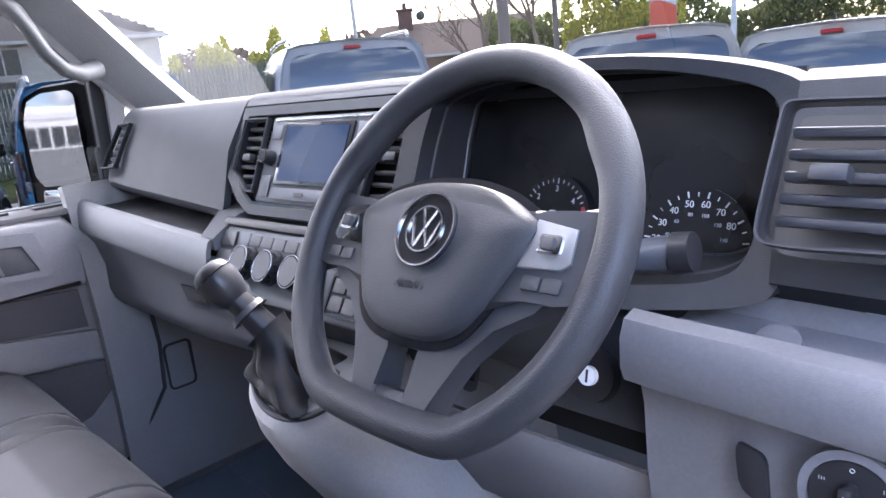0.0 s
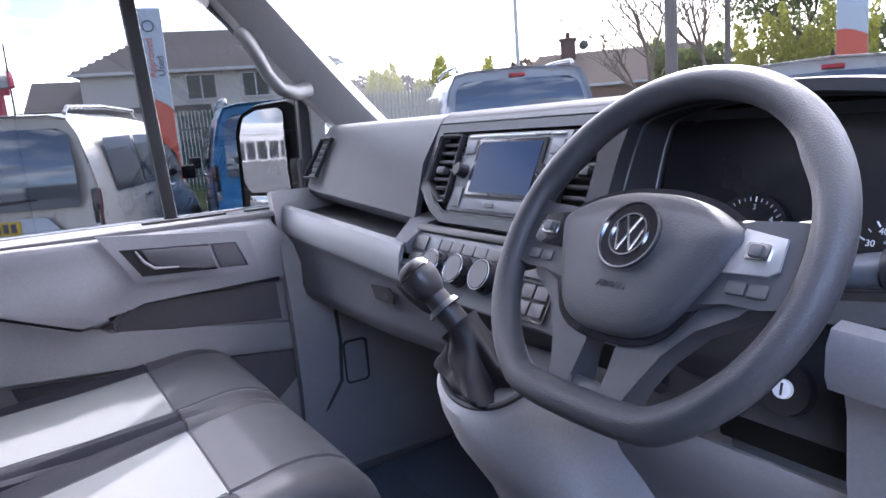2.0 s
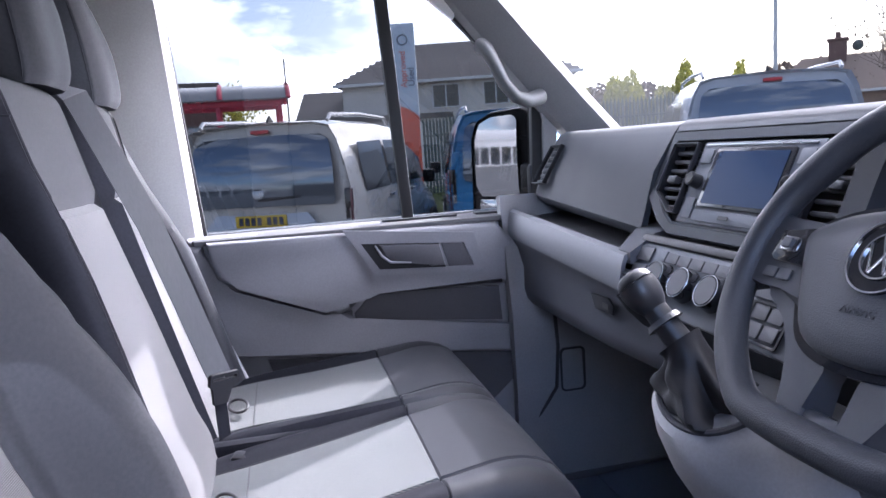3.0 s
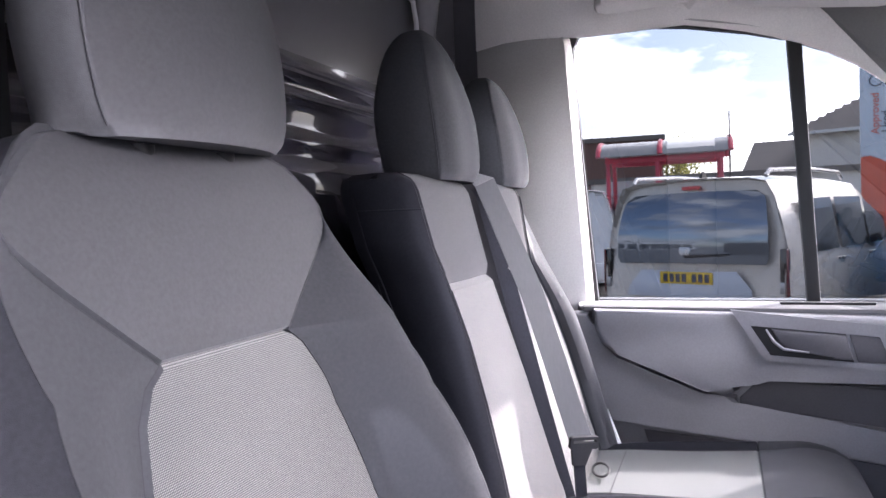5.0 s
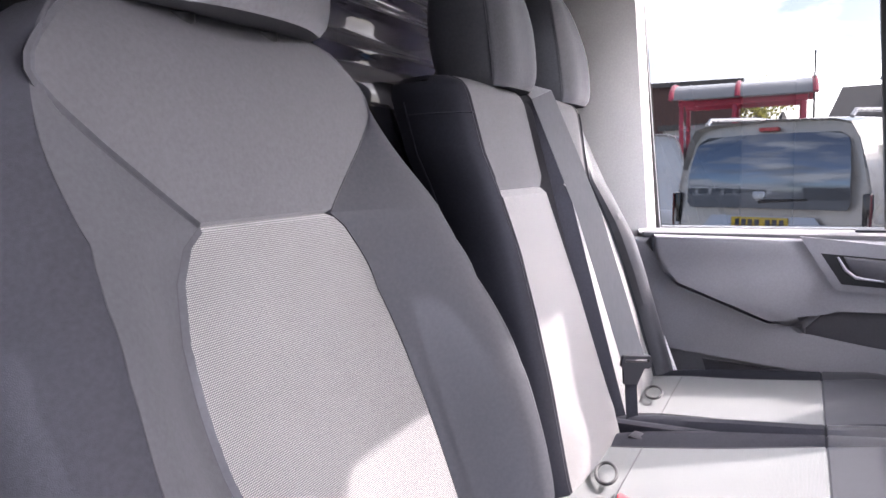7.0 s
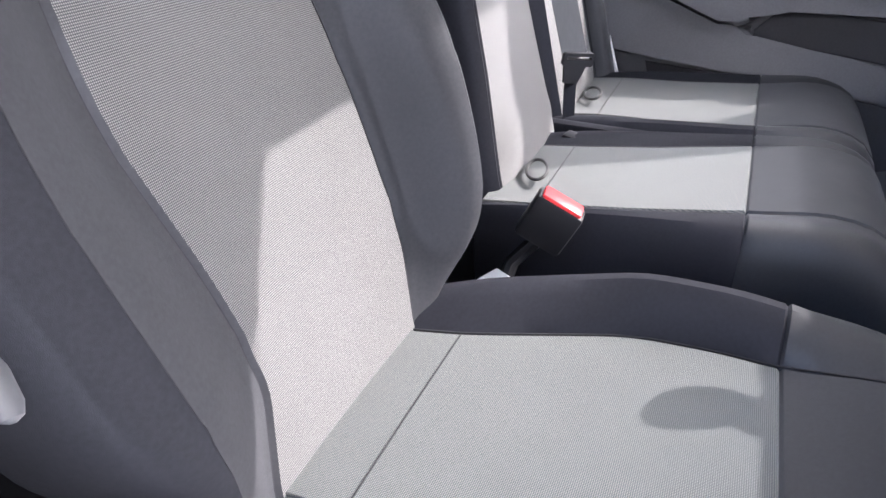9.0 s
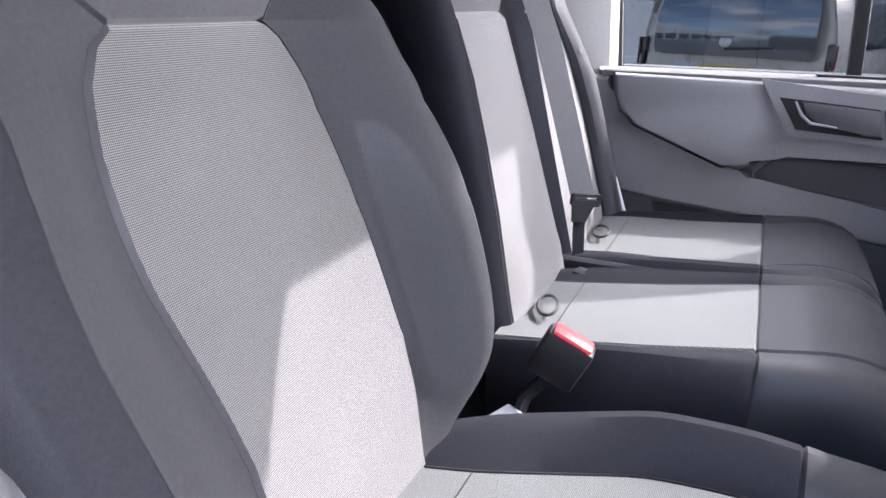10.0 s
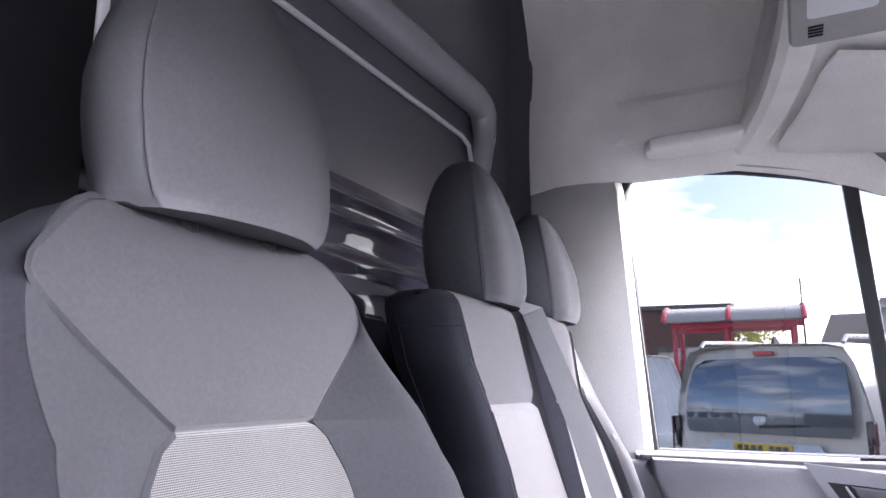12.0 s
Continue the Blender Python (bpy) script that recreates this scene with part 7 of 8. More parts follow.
def estate_van(name, label, paint, m, glass_rear=True, plate=True, rails=True, scale=1.0):
    """A small van seen from behind; its own y runs forward and the rear bumper stands at y = 0."""
    van = thing(name, label, "van", m.translation)
    m = m @ Matrix.Scale(scale, 4)
    W, H, L = 0.92, 1.80, 4.5
    sec = lambda w, zt: [(-w, 0.32), (-w * 1.0, 0.62), (-w * 1.01, 0.95), (-w * 0.985, 1.12), (-w * 0.93, 1.38), (-w * 0.86, 1.62), (-w * 0.78, zt - 0.045), (-w * 0.62, zt - 0.01), (0, zt + 0.012), (w * 0.62, zt - 0.01), (w * 0.78, zt - 0.045), (w * 0.86, 1.62), (w * 0.93, 1.38), (w * 0.985, 1.12), (w * 1.01, 0.95), (w, 0.62), (w, 0.32)]
    bm = bmesh.new()
    rings = []
    for y, k, zt, sq in ((0.0, 0.90, 1.0, 0), (0.0, 0.95, H - 0.02, 1), (0.12, 0.985, H, 1), (0.5, 1.0, H + 0.02, 1), (1.6, 1.0, H + 0.03, 1), (2.5, 0.99, H - 0.01, 1), (2.9, 0.98, H - 0.13, 1), (3.35, 0.97, 1.38, 1), (3.6, 0.965, 1.12, 1), (4.2, 0.92, 0.98, 1), (4.42, 0.84, 0.72, 1)):
        ring = []
        for x, z in sec(W * k, H):
            zz = 0.32 + (z - 0.32) * ((zt - 0.32) / (H - 0.32))
            yy = y + (0.10 + 0.16 * max(0.0, (zz - 1.0)) if y < 0.05 else 0)
            ring.append(m @ Vector((x, yy - (0.06 if y < 0.05 and zz < 1.0 else 0), zz)))
        rings.append(ring)
    loft(bm, rings[1:], True, True)
    body = part("body", bm, paint, van)
    # rear window, side windows and windscreen set just proud of the body
    if glass_rear:
        bm = bmesh.new()
        g = plane_pose(m @ Vector((0, 0.10 + 0.16 * 0.04 - 0.012, 1.04)), m.to_3x3() @ Vector((1, 0, 0)), m.to_3x3() @ Vector((0, 0.16, 0.987)))
        s = scale
        rows = []
        for v in range(13):
            f = v / 12
            half = lerp_table([(0.0, 0.72), (0.06, 0.745), (0.5, 0.735), (0.85, 0.70), (0.95, 0.67), (1.0, 0.60)], f)[0] * s
            rows.append([g @ Vector((half * (-1 + u / 8), (-0.03 + 0.675 * f) * s, (0.02 + 0.05 * (1 - (u / 8 - 1) ** 2) + 0.05 * (1 - (2 * f - 0.9) ** 2)) * s)) for u in range(17)])
        thick_sheet(bm, rows, 0.06 * s)
        win = part("rear_window", bm, "car_glass", van, "dark rear window")
        bm = bmesh.new()
        rod(bm, g @ Vector((0.0, 0.03 * s, 0.10 * s)), g @ Vector((0.42 * s, 0.05 * s, 0.10 * s)), 0.016 * s, 0.008 * s, 8)
        part("wiper", bm, "black", win)
        bm = bmesh.new()
        box(bm, (0, 0.69 * s, 0.03), (0.18 * s, 0.035 * s, 0.05), 0.008, g)
        part("brake_light", bm, "red_plastic", van, "red high brake light")
        bm = bmesh.new()
        slab(bm, circle(0, 0.09 * s, 0.06 * s, 24), 0.024, g @ Matrix.Translation((0, 0, 0.085 * s)), 0.003)
        part("emblem", bm, "silver", van)
        bm = bmesh.new()
        loft(bm, [[m @ Vector((x * k, 0.42 + y, H + z)) for x, y in ((-0.02, -0.07 * k), (0.02, -0.07 * k), (0.012, 0.09 * k), (-0.012, 0.09 * k))] for k, z in ((1.0, 0.0), (0.6, 0.05), (0.2, 0.09))])
        part("aerial_fin", bm, "black", van)
    for sx in (-1, 1):
        bm = bmesh.new()
        for y0, y1, top0, top1 in ((0.5, 1.35, 1.58, 1.6), (1.45, 2.3, 1.6, 1.6), (2.38, 3.05, 1.58, 1.36)):
            quad = [m @ Vector((sx * (W * 1.012 - 0.16 * (z - 1.08)), y, z)) for y, z in ((y0, 1.1), (y1, 1.1), (y1, top1), (y0, top0))]
            vs = [bm.verts.new(p) for p in quad]
            bm.faces.new(vs)
        bmesh.ops.solidify(bm, geom=bm.faces[:], thickness=0.012)
        part("side_windows", bm, "car_glass", van, "dark side windows")
        bm = bmesh.new()
        box(bm, (0, 0, 0), (0.075, 0.07, 0.46), 0.02, m @ Matrix.Translation((sx * 0.865, 0.10, 0.93)))
        lamp = part("tail_lamp", bm, "gloss", van, "upright dark tail lamp")
        bm = bmesh.new()
        box(bm, (0, 0, 0), (0.016, 0.03, 0.44), 0.006, m @ Matrix.Translation((sx * 0.9, 0.062, 0.93)))
        part("lamp_edge", bm, "tail", lamp, "red edge of the lamp")
        bm = bmesh.new()
        box(bm, (0, 0, 0), (0.05, 0.03, 0.1), 0.006, m @ Matrix.Translation((sx * 0.86, 0.062, 0.82)))
        part("clear_lens", bm, "silver", lamp, "clear lamp lens")
        for y in (0.85, 3.65):
            bm = bmesh.new()
            rod(bm, m @ Vector((sx * 0.72, y, 0.32)), m @ Vector((sx * 0.93, y, 0.32)), 0.32 * scale, 0.32 * scale, 28)
            wh = part("wheel", bm, "tyre", van)
            bm = bmesh.new()
            rod(bm, m @ Vector((sx * 0.925, y, 0.32)), m @ Vector((sx * 0.938, y, 0.32)), 0.2 * scale, 0.19 * scale, 20)
            part("rim", bm, "silver", wh)
        if rails:
            bm = bmesh.new()
            tube(bm, [m @ Vector((sx * 0.66, 0.25, H)), m @ Vector((sx * 0.665, 0.32, H + 0.055)), m @ Vector((sx * 0.67, 1.2, H + 0.085)), m @ Vector((sx * 0.67, 2.2, H + 0.07)), m @ Vector((sx * 0.66, 2.35, H))], 0.02 * scale, 8)
            part("roof_rail", bm, "silver", van, "silver roof rail")
        bm = bmesh.new()
        box(bm, (sx * 1.03, 2.95, 1.12), (0.16, 0.1, 0.17), 0.03, m)
        part("wing_mirror", bm, "black", van)
        bm = bmesh.new()
        box(bm, (sx * 0.935, 1.42, 1.0), (0.03, 0.2, 0.03), 0.008, m)
        box(bm, (sx * 0.935, 2.45, 1.0), (0.03, 0.18, 0.03), 0.008, m)
        part("door_handles", bm, "silver", van)
    if plate:
        # pale slab: the sky reflected in the lower tailgate, put in as paint
        bm = bmesh.new()
        slab(bm, [(-0.62, -0.20), (0.62, -0.20), (0.60, -0.10), (0.47, 0.055), (-0.47, 0.055), (-0.60, -0.10)], 0.012, plane_pose(m @ Vector((0, 0.036, 0.895)), m.to_3x3() @ Vector((1, 0, 0)), m.to_3x3() @ Vector((0, 0.05, 1))), 0.005)
        part("tailgate_panel", bm, "pale_blue_paint", van, "tailgate panel round the plate, painted pale for reflected sky")
        bm = bmesh.new()
        box(bm, (0, 0.016, 0.885), (0.52, 0.014, 0.112), 0.003, m)
        pl = part("number_plate", bm, "plate", van, "yellow number plate with dark bars")
        for i in range(7):
            bm = bmesh.new()
            box(bm, ((i - 3 + (0.35 if i > 3 else -0.25)) * 0.062, 0.007, 0.885), (0.04, 0.004, 0.075), 0.0, m)
            part("bar", bm, "sign_dark", pl)
    bm = bmesh.new()
    box(bm, (0, 0.04, 0.5), (1.7, 0.16, 0.28), 0.05, m)
    part("bumper", bm, paint, van)
    return van


def build_vehicles():
    back = lambda x, y, az, z=0.0: pose(x, y, z, 0, 0, az)
    # az: the way the van points, degrees to the left of +y
    estate_van("small_van", "silver taupe small van with a yellow plate and roof rails", "taupe_paint", back(-5.98, -0.70, 66, 0.07))
    estate_van("small_van", "bright blue small van with roof rails", "blue_paint", back(-6.6, 2.25, 78, rise(0, 2.2) + 0.06), plate=False)
    estate_van("small_van", "pale silver-blue small van seen from behind", "pale_blue_paint", back(-6.3, 5.2, 64, rise(0, 5.3) - 0.08), plate=False, scale=1.16)
    estate_van("small_van", "white small van seen from behind", "white_paint", back(-2.55, 5.6, 31, rise(0, 5.6) - 0.13), plate=False, rails=False)
    estate_van("small_van", "white small van with dark rear window", "white_paint", back(-1.3, 6.5, 12, rise(0, 6.2) - 0.27), plate=False, rails=False)
    estate_van("panel_van", "plain white panel van parked beyond the taupe van", "white_paint", back(-11.5, -3.1, 96), glass_rear=False, plate=False, rails=False, scale=1.12)


def build_shelter():
    sh = thing("bus_shelter", "red steel shelter with a curved clear roof", "shelter", polar(94, 13.0))
    m = pose(*polar(94, 13.0), 0, 0, 90 + 2)
    L = 1.9
    for x in (-L / 2, -0.1, L / 2):
        for y in (0, 1.1):
            bm = bmesh.new()
            box(bm, (x, y, 1.28), (0.07, 0.07, 2.56), 0.01, m)
            part("post", bm, "shelter_red", sh)
    for y in (0, 1.1):
        bm = bmesh.new()
        box(bm, (0, y, 2.52), (L + 0.1, 0.08, 0.1), 0.01, m)
        part("beam", bm, "shelter_red", sh)
    bm = bmesh.new()
    rows = [[m @ Vector((x, 0.55 - 0.75 * math.cos(a), 2.57 + 0.27 * math.sin(a))) for a in [math.pi * j / 10 for j in range(11)]] for x in (-L / 2 - 0.15, 0, L / 2 + 0.15)]
    thick_sheet(bm, rows, 0.03)
    part("roof", bm, "canopy", sh, "curved translucent roof")
    for x in (-L / 2 - 0.15, -0.05, L / 2 + 0.15):
        bm = bmesh.new()
        tube(bm, [m @ Vector((x, 0.55 - 0.77 * math.cos(a), 2.58 + 0.285 * math.sin(a))) for a in [math.pi * j / 10 for j in range(11)]], 0.045, 8)
        part("roof_rib", bm, "shelter_red", sh)
    for i in range(2):
        bm = bmesh.new()
        box(bm, (-0.62 + 1.13 * i, 1.1, 1.35), (1.0, 0.02, 1.7), 0.0, m)
        part("panel", bm, "brick_plain", sh)
    pole = thing("thin_mast", "thin dark mast beside the shelter", "mast", polar(89.2, 13.0))
    bm = bmesh.new()
    rod(bm, polar(89.2, 13.0), polar(89.2, 13.0, 3.25), 0.02, 0.012, 8)
    part("shaft", bm, "black", pole)


def house(name, label, m, width, depth, eave, ridge, wall, roof, windows, chimney=None, hip=0.0):
    """A house on its own axes: x along the front, y away from the viewer."""
    h = thing(name, label, "house", m.translation)
    bm = bmesh.new()
    box(bm, (0, depth / 2, eave / 2), (width, depth, eave), 0.0, m)
    wl = part("wall", bm, wall, h, smooth=False)
    bm = bmesh.new()
    o = 0.4
    a = [m @ Vector(p) for p in ((-width / 2 - o, -o, eave - 0.1), (width / 2 + o, -o, eave - 0.1), (width / 2 + o, depth + o, eave - 0.1), (-width / 2 - o, depth + o, eave - 0.1))]
    r = [m @ Vector(p) for p in ((-width / 2 + hip, depth / 2, ridge), (width / 2 - hip, depth / 2, ridge))]
    v = [bm.verts.new(p) for p in a + r]
    for f in ((0, 1, 5, 4), (2, 3, 4, 5), (1, 2, 5), (3, 0, 4), (3, 2, 1, 0)):
        bm.faces.new([v[i] for i in f])
    rf = part("roof", bm, roof, h, smooth=False)
    # courses of tiles
    n = 12
    for i in range(n):
        f = (i + 0.5) / n
        bm = bmesh.new()
        y = -o + (depth / 2 + o) * f
        z = eave - 0.1 + (ridge - eave + 0.1) * f
        w = width + 2 * o - 2 * (hip + o) * f
        pitch = math.degrees(math.atan2(ridge - eave + 0.1, depth / 2 + o))
        box(bm, (0, 0, 0), (w, math.hypot(depth / 2 + o, ridge - eave + 0.1) / n * 0.99, 0.03), 0.0, m @ pose(0, y, z + 0.012, pitch + 1.2, 0, 0))
        part("tile_course", bm, roof, rf)
    bm = bmesh.new()
    box(bm, (0, -o - 0.04, eave - 0.14), (width + 2 * o, 0.12, 0.14), 0.0, m)
    part("gutter", bm, "pole_white", h)
    for x, z, w, hh in windows:
        bm = bmesh.new()
        frame_plate(bm, [(x - w / 2 - 0.08, z - hh / 2 - 0.08), (x + w / 2 + 0.08, z - hh / 2 - 0.08), (x + w / 2 + 0.08, z + hh / 2 + 0.08), (x - w / 2 - 0.08, z + hh / 2 + 0.08)], [(x - w / 2, z - hh / 2), (x + w / 2, z - hh / 2), (x + w / 2, z + hh / 2), (x - w / 2, z + hh / 2)], 0.08, plane_pose(m @ Vector((0, 0, 0)), m.to_3x3() @ Vector((1, 0, 0)), m.to_3x3() @ Vector((0, 0, 1))))
        win = part("window", bm, "pole_white", h)
        bm = bmesh.new()
        box(bm, (x, -0.02, z), (w, 0.03, hh), 0.0, m)
        part("pane", bm, "window_dark", win)
        bm = bmesh.new()
        box(bm, (x, -0.05, z), (0.07, 0.05, hh), 0.0, m)
        part("mullion", bm, "pole_white", win)
    if chimney:
        x, w, top = chimney
        bm = bmesh.new()
        box(bm, (x, depth / 2 - 0.5, (ridge + top) / 2 - 0.6), (w, w, top - ridge + 1.2), 0.03, m)
        ch = part("chimney", bm, "brick", h)
        bm = bmesh.new()
        box(bm, (x, depth / 2 - 0.5, top + 0.05), (w * 1.2, w * 1.2, 0.15), 0.02, m)
        rod(bm, m @ Vector((x, depth / 2 - 0.5, top)), m @ Vector((x, depth / 2 - 0.5, top + 0.5)), 0.16, 0.13, 12)
        part("chimney_pot", bm, "brick", ch)
        bm = bmesh.new()
        ball(bm, m @ Vector((x + w * 1.1, depth / 2 - 0.5, top - 0.35)), (0.4, 0.15, 0.3))
        part("aerial_dish", bm, "fence", ch)
    return h


def build_houses():
    p = polar(75.5, 36.0)
    house("house", "two-storey rendered house with a grey hipped roof", pose(*p, 0, 0, 75.5), 11.6, 8.0, 5.0, 7.2, "render", "roof", [(-0.6, 4.1, 1.25, 1.05), (1.9, 4.1, 1.15, 1.05), (4.3, 4.1, 0.8, 1.0), (-0.8, 1.6, 1.3, 1.1), (2.5, 1.6, 1.3, 1.1)], None, 3.2)
    p = polar(84.6, 38.0)
    house("house", "low rear wing of the rendered house", pose(*p, 0, 0, 84), 4.4, 6.0, 3.3, 5.0, "render", "roof", [], None, 0.0)
    p = polar(44.5, 44.0)
    house("bungalow", "brown-tiled bungalow with a dark brick chimney", pose(*p, 0, 0, 44.5), 12.0, 8.0, 3.2, 5.3, "brick_pale", "roof_red", [(-3, 1.8, 1.6, 1.2), (2, 1.8, 1.8, 1.2)], (-2.9, 0.9, 6.1), 1.2)
    p = polar(98, 40.0)
    dark = thing("flat_building", "dark brick flat-roofed building", "building", p)
    m = pose(*p, 0, 0, 98)
    bm = bmesh.new()
    box(bm, (0, 4, 2.75), (5.4, 8, 5.5), 0.0, m)
    part("wall", bm, "brick", dark, smooth=False)
    bm = bmesh.new()
    box(bm, (0, 4, 5.6), (5.7, 8.3, 0.25), 0.0, m)
    part("roof", bm, "roof", dark)
    p = polar(88, 34.0)
    shed = thing("long_shed", "long low grey shed roof", "building", p)
    bm = bmesh.new()
    box(bm, (0, 3, 1.5), (14, 6, 3.0), 0.0, pose(*p, 0, 0, 88))
    part("wall", bm, "render", shed, smooth=False)
    bm = bmesh.new()
    box(bm, (0, 3, 3.1), (14.4, 6.4, 0.25), 0.0, pose(*p, 0, 0, 88))
    part("roof", bm, "roof", shed)
    # showroom behind, which the door mirror shows
    sr = thing("showroom", "white clad showroom with tall dark windows", "building", (-3, -28, 0))
    m = pose(-3, -28, 0, 0, 0, 180)
    bm = bmesh.new()
    box(bm, (0, 5, 2.6), (44, 10, 5.2), 0.0, m)
    part("wall", bm, "white_paint", sr, smooth=False)
    for i in range(18):
        bm = bmesh.new()
        box(bm, (-20 + i * 2.3, -0.02, 1.5), (1.9, 0.08, 2.5), 0.0, m)
        part("window", bm, "window_dark", sr)
    bm = bmesh.new()
    box(bm, (0, -0.1, 4.1), (44.2, 0.2, 0.9), 0.0, m)
    part("fascia", bm, "brick_plain", sr)


def totem(p, turn, width, height, label, worded=True):
    t = thing("sign_pylon", label, "sign", p)
    m = pose(*p, 0, 0, turn)
    w = width / 2
    bm = bmesh.new()
    box(bm, (0, 0, height / 2), (width, 0.22, height), 0.03, m)
    part("panel", bm, "totem_blue", t, "pale blue-grey panel")
    split = height * 0.56
    curve = [(-w, split)] + [(-w + width * f, split + 0.05 - 0.3 * f ** 2) for f in (0.3, 0.6, 0.8, 1.0)]
    bm = bmesh.new()
    slab(bm, [(-w + 0.01, 0.05), (w - 0.01, 0.05)] + [(min(max(x, -w + 0.01), w - 0.01), z) for x, z in curve[::-1]], 0.02, plane_pose(m @ Vector((0, -0.111, 0)), m.to_3x3() @ Vector((1, 0, 0)), (0, 0, 1)))
    part("red_panel", bm, "totem_red", t, "orange-red lower panel")
    f = plane_pose(m @ Vector((0, -0.113, 0)), m.to_3x3() @ Vector((0, 0, 1)), m.to_3x3() @ Vector((-1, 0, 0)))
    if worded:
        letters("Approved", 0.22, "totem_red", t, f @ Matrix.Translation((height * 0.76, 0.02, 0.004)), depth=0.003, name="lettering")
        letters("Used", 0.22, "sign_dark", t, f @ Matrix.Translation((height * 0.72, -0.17, 0.004)), depth=0.003, name="lettering")
        bm = bmesh.new()
        frame_plate(bm, circle(0, height - 0.4, 0.13, 24), circle(0, height - 0.4, 0.11, 24), 0.01, plane_pose(m @ Vector((0, -0.113, 0)), m.to_3x3() @ Vector((1, 0, 0)), (0, 0, 1)))
        part("emblem", bm, "sign_dark", t)
    return t


def build_fence():
    fence = thing("palisade_fence", "dark green steel palisade fence", "fence", polar(62, 16, rise(0, 7)))
    a, b = polar(78.5, 22.0), polar(48, 22.0)
    n = 110
    for i in range(n):
        p = a.lerp(b, i / (n - 1))
        g = rise(p.x, p.y)
        bm = bmesh.new()
        box(bm, (p.x, p.y, g + 1.1), (0.07, 0.07, 2.2), 0.01, None, 1)
        tip = rod(bm, (p.x, p.y, g + 2.2), (p.x, p.y, g + 2.36), 0.04, 0.004, 4)
        part("pale", bm, "fence", fence)
    for h in (0.45, 1.8):
        bm = bmesh.new()
        tube(bm, [a + Vector((0, 0, rise(0, a.y) + h)), a.lerp(b, 0.5) + Vector((0, 0, rise(0, a.lerp(b, 0.5).y) + h)), b + Vector((0, 0, rise(0, b.y) + h))], 0.035, 6)
        part("rail", bm, "fence", fence)


def tree(name, label, p, height, spread, leaf, n_leaf, seed, trunk=0.15, bare=False, leaf_size=0.25):
    rng = random.Random(seed)
    t = thing(name, label, "tree", p)
    bm = bmesh.new()
    tips = []

    def branch(a, way, length, r, depth):
        pts, rad = [a], [r]
        w = way.normalized()
        for i in range(3):
            w = (w + Vector((rng.uniform(-0.25, 0.25), rng.uniform(-0.25, 0.25), rng.uniform(-0.05, 0.2)))).normalized()
            pts.append(pts[-1] + w * length / 3)
            rad.append(r * (1 - 0.22 * (i + 1)))
        tube(bm, pts, rad, 5 if depth else 8)
        if depth >= (4 if bare else 3):
            tips.extend(pts[1:])
            return
        for i in range(4 if bare else 3):
            q = pts[rng.randint(1, 3)]
            branch(q, w + Vector((rng.uniform(-1, 1), rng.uniform(-1, 1), rng.uniform(-0.1, 0.7))) * 0.9, length * rng.uniform(0.55, 0.8), r * 0.5, depth + 1)

    branch(Vector(p), Vector((0, 0, 1)), height * 0.42, trunk, 0)
    part("trunk", bm, "bark" if not bare else "twig", t)
    if n_leaf:
        bm = bmesh.new()
        for i in range(n_leaf):
            q = rng.choice(tips) + Vector((rng.gauss(0, spread * 0.13), rng.gauss(0, spread * 0.13), rng.gauss(0, spread * 0.1)))
            s = leaf_size * rng.uniform(0.5, 1.3)
            e = Euler((rng.uniform(0, 6.3), rng.uniform(0, 6.3), rng.uniform(0, 6.3))).to_matrix()
            vs = [bm.verts.new(q + e @ Vector(v) * s) for v in ((-0.5, 0, 0), (0, -0.3, 0.06), (0.5, 0, 0), (0, 0.3, 0.06))]
            bm.faces.new(vs)
        part("crown", bm, leaf, t, smooth=False)


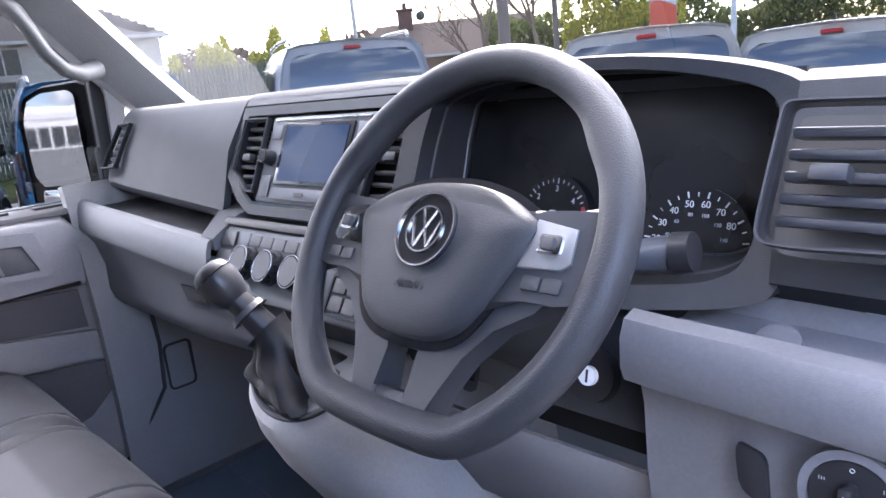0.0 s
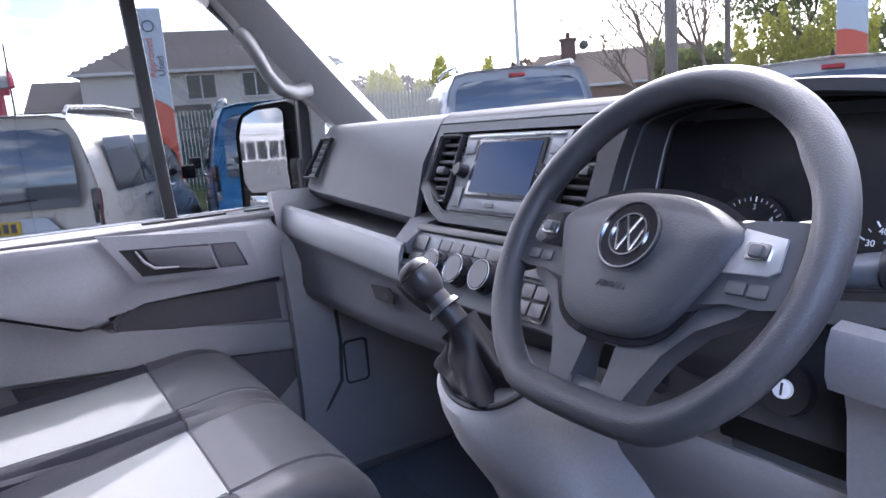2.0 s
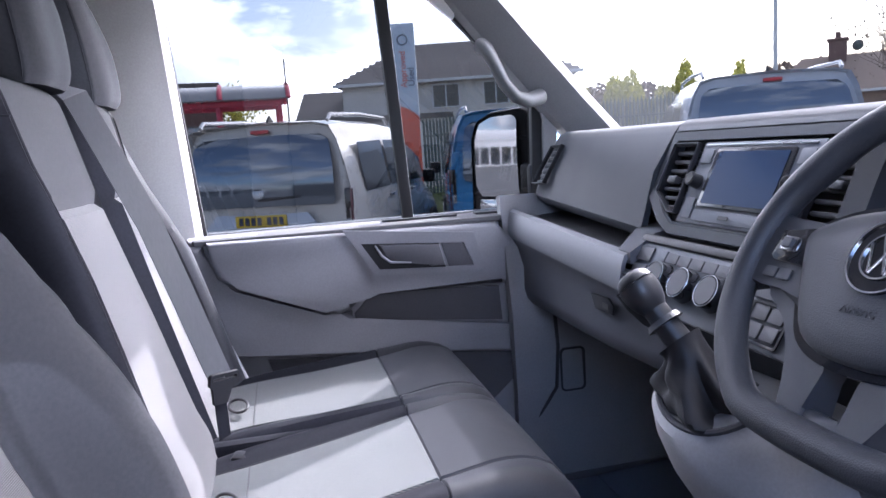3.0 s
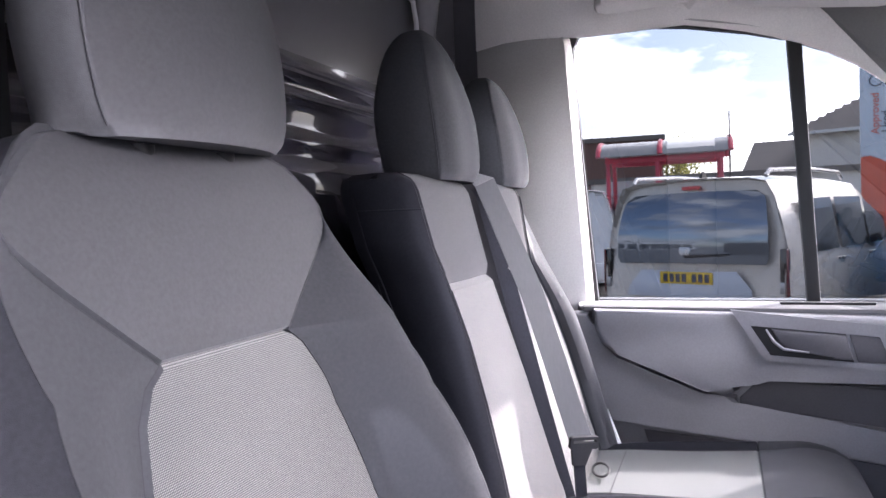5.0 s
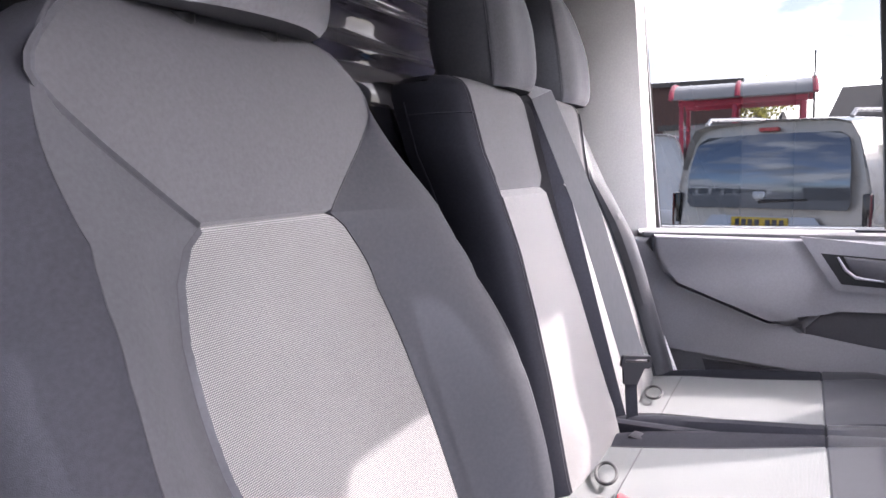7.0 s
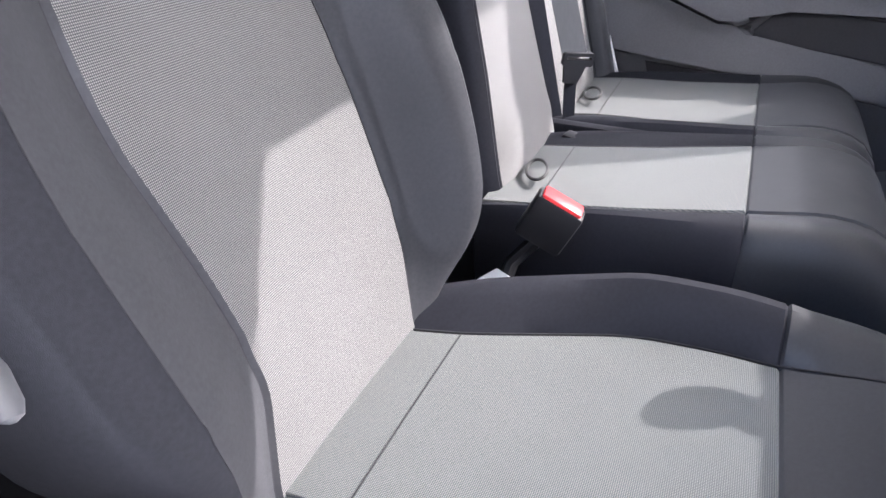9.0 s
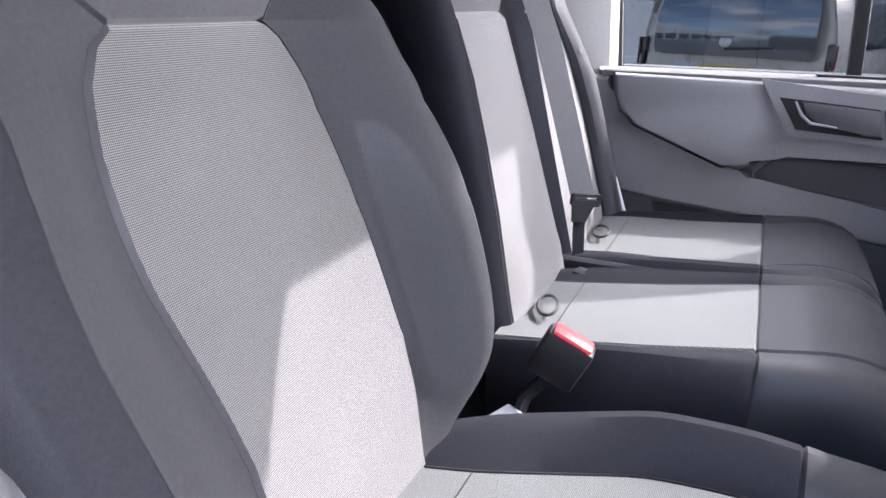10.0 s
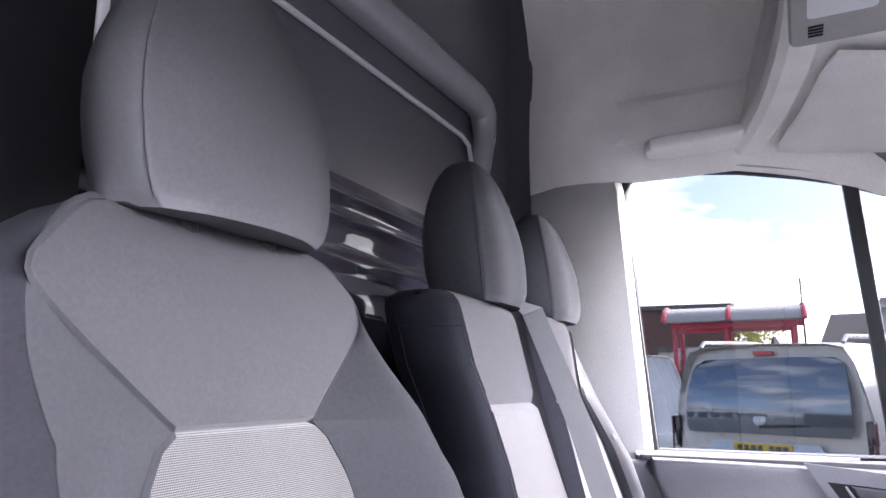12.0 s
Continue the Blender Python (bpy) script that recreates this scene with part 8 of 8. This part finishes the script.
def build_far():
    totem(polar(79.8, 18.0), 80, 0.62, 4.62, "tall pale sign pylon with an orange-red foot and upright words")
    totem(polar(28.6, 30.0, rise(0, 12)), 28, 1.0, 6.0, "distant sign pylon with an orange-red foot", False)
    def post(name, label, az, d, r, h, mat):
        g = rise(0, polar(az, d).y)
        t = thing(name, label, "pole", polar(az, d, g))
        bm = bmesh.new()
        rod(bm, polar(az, d, g), polar(az, d, g + h), r, r * 0.85, 16)
        part("shaft", bm, mat, t)
    post("utility_pole", "thick weathered brown wooden pole", 40.5, 20, 0.17, 9, "pole_wood")
    post("utility_pole", "thinner dark wooden pole", 36.5, 30, 0.12, 9, "pole_wood")
    post("flag_pole", "slim plain white metal pole", 52, 25, 0.07, 9, "pole_white")
    post("flag_pole", "slim plain blue-grey metal pole", 23.8, 20, 0.07, 9, "totem_blue")
    def hedge(az0, az1, d, h, leaf, n, seed, size, label):
        rng = random.Random(seed)
        bm = bmesh.new()
        for i in range(n):
            f = rng.random()
            az = az0 + (az1 - az0) * f
            top = h * (0.8 + 0.13 * math.sin(f * 17 + seed) + 0.07 * math.sin(f * 41 + 2 * seed))
            q = polar(az, d + rng.uniform(-1.5, 1.5), 0.3 + top * rng.random() ** 0.7)
            s = size * rng.uniform(0.5, 1.4)
            e = Euler((rng.uniform(0, 6.3), rng.uniform(0, 6.3), rng.uniform(0, 6.3))).to_matrix()
            bm.faces.new([bm.verts.new(q + e @ Vector(v) * s) for v in ((-0.5, 0, 0), (0, -0.32, 0.05), (0.5, 0, 0), (0, 0.32, 0.05))])
        single("hedge", bm, leaf, label, "bushes", "stuff", smooth=False)
    hedge(66, 54, 29, 3.9, "leaf_yellow", 9000, 3, 0.22, "yellow-green spring bushes behind the fence")
    hedge(68, 38, 52, 5.2, "twig", 12000, 5, 0.4, "brown leafless thicket far off")
    hedge(42, 8, 38, 4.6, "leaf_green", 14000, 7, 0.32, "dark green trees and shrubs far off")
    hedge(36, 27, 33, 5.2, "leaf_yellow", 5000, 9, 0.25, "yellow-green shrubs far off")
    tree("tree", "leafless brown tree with fine twigs", polar(42, 27, 0.5), 7.5, 4, "twig", 900, 11, 0.16, True, 0.12)
    tree("tree", "leafless brown tree with fine twigs", polar(37.5, 29, 0.5), 7.0, 4, "twig", 900, 12, 0.16, True, 0.12)
    tree("tree", "dark green tree in full leaf", polar(31, 36, 0.5), 8.5, 4, "leaf_green", 3500, 13, 0.2)
    tree("tree", "dark green tree in full leaf", polar(20, 38, 0.5), 9.0, 5, "leaf_green", 3500, 14, 0.2)
    tree("tree", "small bright green spring tree", polar(93.6, 44), 7.2, 3, "leaf_yellow", 1200, 15, 0.15)


def build_side_wall():
    """Unseen wall added to block side light at the open driver's door."""
    bm = bmesh.new()
    # tall ahead to shade the headrest, low behind to let light reach the dash
    box(bm, (2.05, 2.3, 2.1), (0.2, 5.4, 4.2), 0.01)
    box(bm, (2.05, -3.7, 1.0), (0.16, 6.6, 2.0), 0.01)
    single("wall_side_shade", bm, "yard_wall", "unseen dark wall added beside the van to block light", "wall", "structure")


build_ground()
build_side_wall()
build_vehicles()
build_shelter()
build_houses()
build_fence()
build_far()
